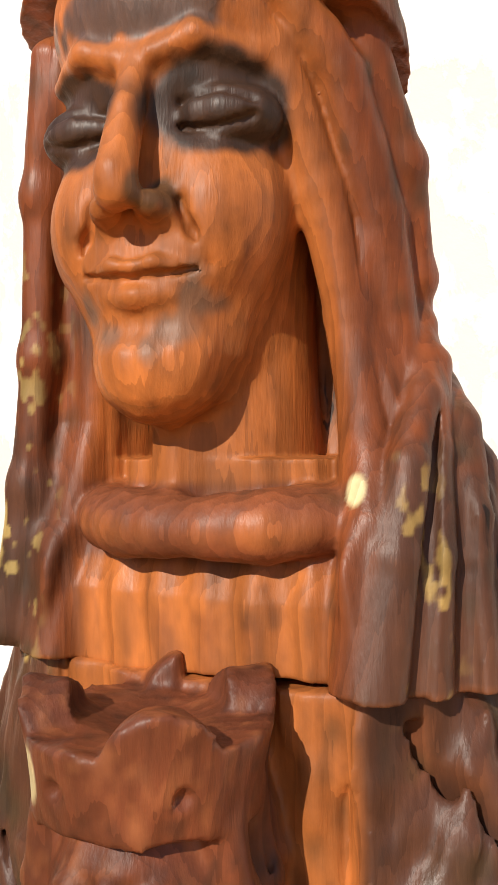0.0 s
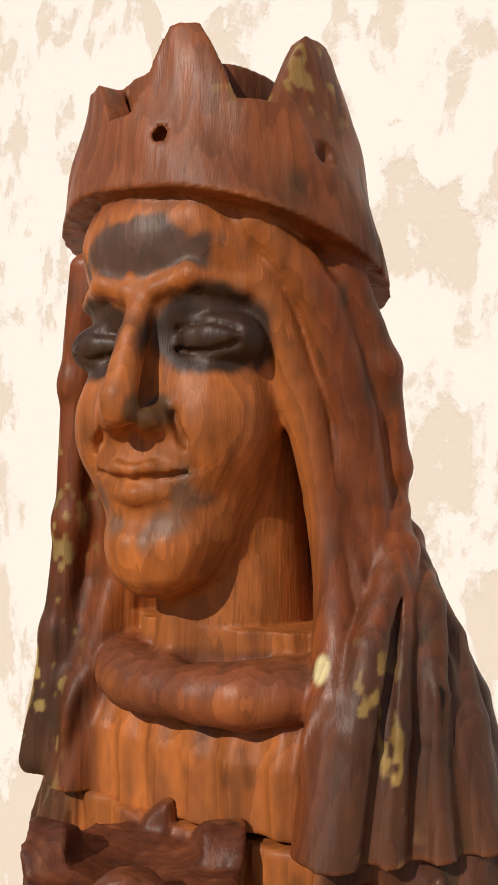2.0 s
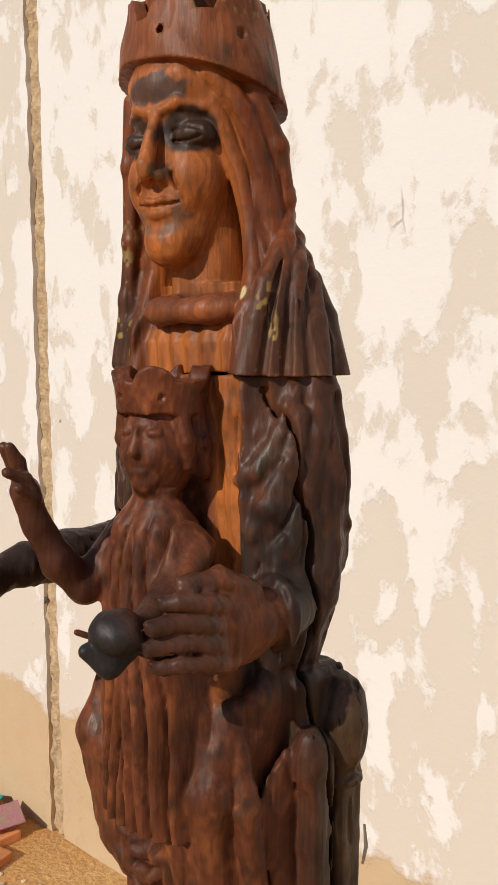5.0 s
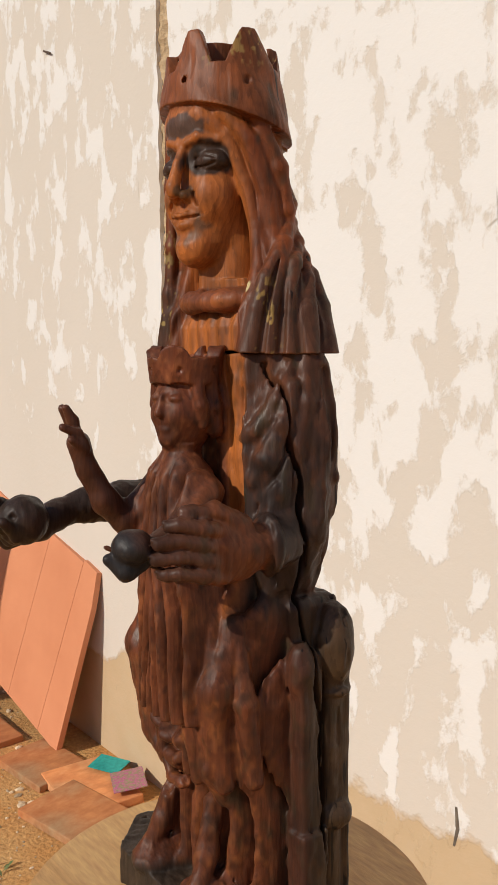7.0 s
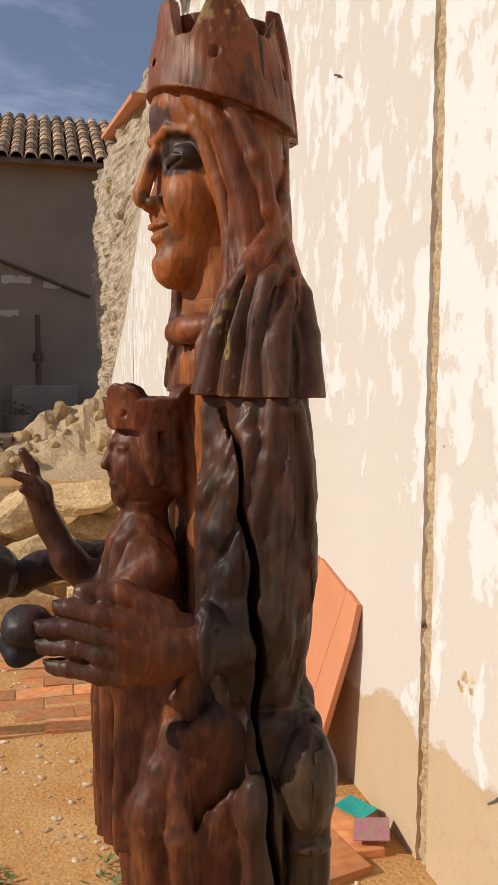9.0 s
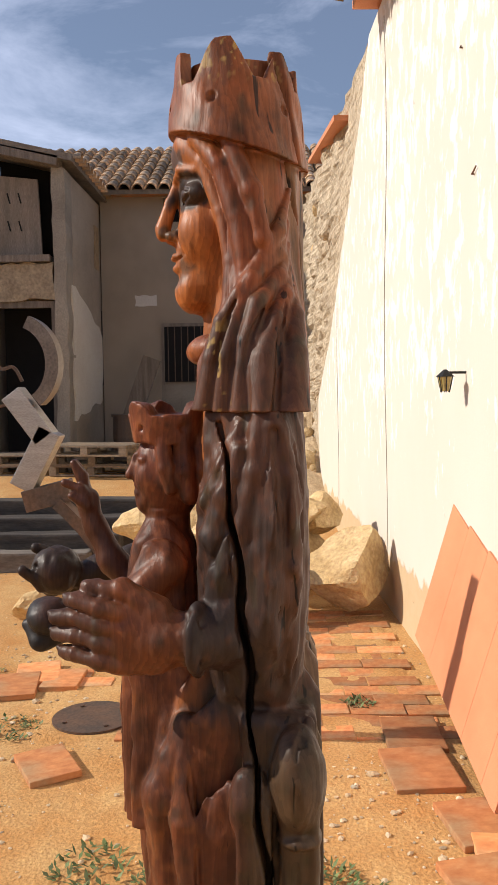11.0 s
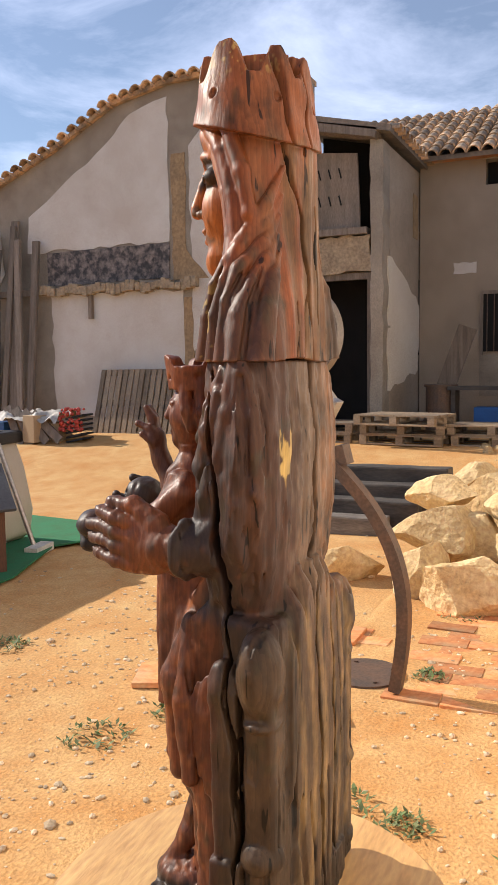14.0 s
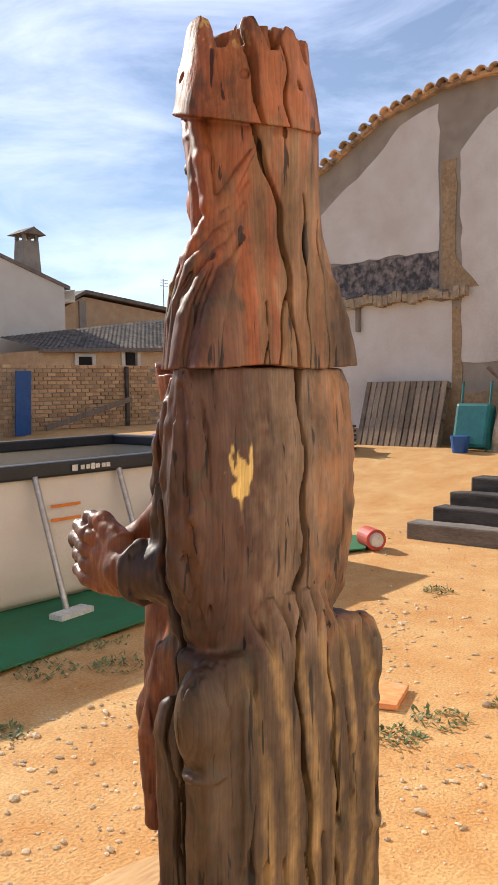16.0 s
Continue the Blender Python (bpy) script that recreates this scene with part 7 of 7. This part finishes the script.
def leaning_panel():
    """Terracotta-coloured boards leaning against the wall."""
    p = new("clay_panel")
    foot, top = Vector((-2.46, 1.132, 0.02)), Vector((-2.33, 1.302, 0.73))
    up = (top - foot)
    along = Vector((-1, -0.075, 0.0)).normalized()
    m = Matrix.Identity(4)
    z = up.normalized()
    x = (along - z * along.dot(z)).normalized()
    y = z.cross(x)
    for i, c in enumerate((x, y, z)):
        for r in range(3):
            m[r][i] = c[r]
    m.translation = foot
    p.matrix_world = m
    tagged(p, "terracotta-coloured grooved board panel leaning on the wall", "panel")
    L = up.length
    for i, (a, w) in enumerate(((0.0, 0.17), (0.172, 0.30), (0.474, 0.31), (0.786, 0.31), (1.098, 0.31))):
        c = 0.06 if i == 0 else 0.0
        bm = prism([(a, 0.0), (a + w, -0.0), (a + w, L + 0.004 * i), (a + c, L - 0.01), (a + (0.03 if i == 0 else 0), L * 0.8)], -0.012, 0.012)
        part("board", bm, SHEET, p)
    c = link_mesh("seed_packet", one_box((0, 0, 0), (0.13, 0.09, 0.003), (0, 0, 28)), BOOKTEAL)
    c.matrix_world = pose(-2.20, 1.22, 0.05, 4, 3, 0)
    tagged(c, "teal printed card lying on the clay slabs", "card")
    c = link_mesh("flower_card", one_box((0, 0, 0), (0.15, 0.12, 0.003), (0, 0, -22)), PINK)
    c.matrix_world = pose(-2.05, 1.22, 0.052, 4, -3, 0)
    tagged(c, "card with a printed pink flower", "card")


leaning_panel()


def stand():
    t = thing("display_stand", (-0.085, 0.27, 0), "round pale pine stand with a turned post", "table")
    bm = bmesh.new()
    bmesh.ops.create_cone(bm, cap_ends=True, segments=72, radius1=0.185, radius2=0.185, depth=0.03, matrix=Matrix.Translation((0, 0, 1.085)))
    bmesh.ops.bevel(bm, geom=[e for e in bm.edges if abs(e.verts[0].co.z - e.verts[1].co.z) < 1e-4], offset=0.006, segments=2, affect="EDGES")
    part("top", bm, PINE, t, "pale pine disc")
    bm = bmesh.new()
    rod(bm, (0, 0, 0), (0, 0, 1.07), 0.06, 0.05, 24)
    part("post", bm, PINE, t)
    bm = bmesh.new()
    rod(bm, (0, 0, 0), (0, 0, 0.05), 0.17, 0.16, 32)
    part("foot", bm, PINE, t)


stand()


def pavement():
    rnd = random.Random(12)
    pav = thing("pavement", (0, 0, 0), "worn red clay paver patch sunk in the earth", "pavement", kind="structure")
    meshes = []
    for i in range(5):
        bm = one_box((0, 0, 0), (0.274, 0.134, 0.03), bevel=0.004)
        for v in bm.verts:
            v.co.z += 0.003 * noise.noise(v.co * 9 + Vector((i * 4, 0, 0)))
            v.co.x += 0.004 * noise.noise(v.co * 14 + Vector((i * 9, 3, 0)))
        me = bpy.data.meshes.new("brick")
        bm.to_mesh(me)
        bm.free()
        me.materials.append(PAVER)
        meshes.append(me)
    bm = bmesh.new()
    grid = [[bm.verts.new((-5.6 + 0.05 * i, -0.95 + 0.05 * j, 0.0065 - 0.06 * max(0.0, 1 - min(i, j, 51 - i, 43 - j) / 3) + 0.011 * noise.noise(Vector((i * 0.12, j * 0.12, 3))) + 0.003 * noise.noise(Vector((i * 0.6, j * 0.6, 1))))) for j in range(44)] for i in range(52)]
    for a, c in zip(grid, grid[1:]):
        for k in range(43):
            bm.faces.new((a[k], c[k], c[k + 1], a[k + 1]))
    part("joint_earth", bm, EARTH, pav, "ochre earth washed over the joints", smooth=True)
    for r in range(16):
        for c in range(8):
            x = -3.24 - r * 0.138
            y = -0.85 + c * 0.28 + (0.14 if r % 2 else 0)
            if y > wall_y(x) - 0.15 or (x < -4.2 and y < -0.35) or (r < 5 and y < -0.45 + rnd.uniform(-0.2, 0.2)) or (y < -0.4 and rnd.random() < 0.45):
                continue
            ob = new("brick", meshes[rnd.randrange(5)])
            ob.parent = pav
            ob.matrix_basis = pose(x, y, -0.004 + rnd.uniform(-0.006, 0.005), rnd.uniform(-1.5, 1.5), rnd.uniform(-1.5, 1.5), 90 + rnd.uniform(-2, 2))
    # brick-on-edge kerb and the slabs by the wall
    for c in range(9):
        ob = new("brick", meshes[c % 5])
        ob.parent = pav
        ob.matrix_basis = pose(-3.12, -0.25 + c * 0.14, -0.11, 0, 90, 0) @ pose(0, 0, 0, 0, 0, 90)
    for i, (x, y, s, t) in enumerate(((-2.42, 1.05, 1.3, 10), (-2.15, 1.12, 1.5, -5), (-2.02, 1.0, 1.4, 14), (-2.85, 0.92, 1.6, 4), (-3.2, 0.95, 1.5, 0), (-2.9, -0.66, 1.25, 30), (-3.85, -1.1, 1.5, 10), (-4.05, -1.02, 1.4, 12), (-3.95, -0.85, 1.2, 0), (-3.0, -1.55, 1.2, 20))):
        ob = new("slab", meshes[i % 5])
        ob.parent = pav
        ob.matrix_basis = pose(x, y, 0.014, 1, 1, t) @ Matrix.Diagonal((s * 0.85, s * 1.3, 1, 1))


def gravel_and_weeds():
    rnd = random.Random(77)
    v, f = [], []
    base = []
    bm = bmesh.new()
    bmesh.ops.create_icosphere(bm, subdivisions=1, radius=1)
    bv = [tuple(q.co) for q in bm.verts]
    bf = [tuple(q.index for q in p.verts) for p in bm.faces]
    bm.free()
    for i in range(5200):
        if i < 3600:
            x, y = rnd.uniform(-4.6, -0.6), rnd.uniform(-2.6, 1.2)
        else:
            x, y = rnd.uniform(-9, 0.5), rnd.uniform(-4, 1.1)
        dense = noise.noise(Vector((x * 1.1, y * 1.1, 9)))
        if dense < -0.1 and rnd.random() < 0.75:
            continue
        s = 0.004 + 0.012 * rnd.random() ** 3 + (0.012 if rnd.random() < 0.03 else 0)
        z = ground_z(x, y) + s * 0.15
        a = rnd.uniform(0, 6.28)
        ca, sa = math.cos(a), math.sin(a)
        b = len(v)
        sx, sy, sz = s * rnd.uniform(0.8, 1.6), s * rnd.uniform(0.7, 1.1), s * rnd.uniform(0.4, 0.8)
        for q in bv:
            X, Y, Z = q[0] * sx, q[1] * sy, q[2] * sz
            v.append((x + X * ca - Y * sa, y + X * sa + Y * ca, z + Z))
        f += [tuple(b + i2 for i2 in t) for t in bf]
    me = bpy.data.meshes.new("gravel")
    me.from_pydata(v, [], f)
    me.materials.append(GRAVEL)
    tagged(new("gravel", me), "pale loose gravel and pebbles on the earth", "gravel", kind="stuff")
    for i, (x, y, s) in enumerate(((-2.15, -0.32, 0.14), (-2.66, -1.24, 0.12), (-2.3, -1.45, 0.15), (-2.11, -0.06, 0.09), (-3.3, -0.95, 0.16), (-2.95, -1.2, 0.14), (-1.95, 0.52, 0.2), (-2.05, 0.42, 0.15), (-4.62, -0.28, 0.17), (-4.7, 0.25, 0.1), (-3.1, -2.6, 0.12), (-2.4, -2.9, 0.16), (-2.1, -3.15, 0.18), (-2.6, -3.35, 0.2), (-4.1, -1.35, 0.09), (-5.0, -2.4, 0.12), (-3.6, 0.75, 0.08), (-7.8, -0.5, 0.4), (-7.9, 0.1, 0.4), (-8.2, -1.0, 0.4), (-3.5, -0.25, 0.08), (-1.5, -2.6, 0.12))):
        bm = bmesh.new()
        n = int(70 + 300 * s)
        for k in range(n):
            a, r = rnd.uniform(0, 6.28), s * math.sqrt(rnd.random())
            px, py = r * math.cos(a), r * math.sin(a)
            l, w = rnd.uniform(0.02, 0.05) * (1.0 if s < 0.3 else 2), rnd.uniform(0.004, 0.010)
            b = rnd.uniform(0, 6.28)
            tilt = rnd.uniform(0.15, 0.9)
            d = Vector((math.cos(b), math.sin(b), tilt)).normalized() * l
            sd = Vector((-math.sin(b), math.cos(b), 0)) * w
            o = Vector((px, py, rnd.uniform(0, 0.012)))
            q = [bm.verts.new(p) for p in (o, o + d * 0.5 + sd, o + d, o + d * 0.5 - sd)]
            bm.faces.new(q)
        ob = link_mesh("weed_clump", bm, LEAF)
        ob.matrix_world = pose(x, y, ground_z(x, y))
        tagged(ob, "low dusty green weeds growing in the earth", "weed", "weeds")


pavement()
gravel_and_weeds()
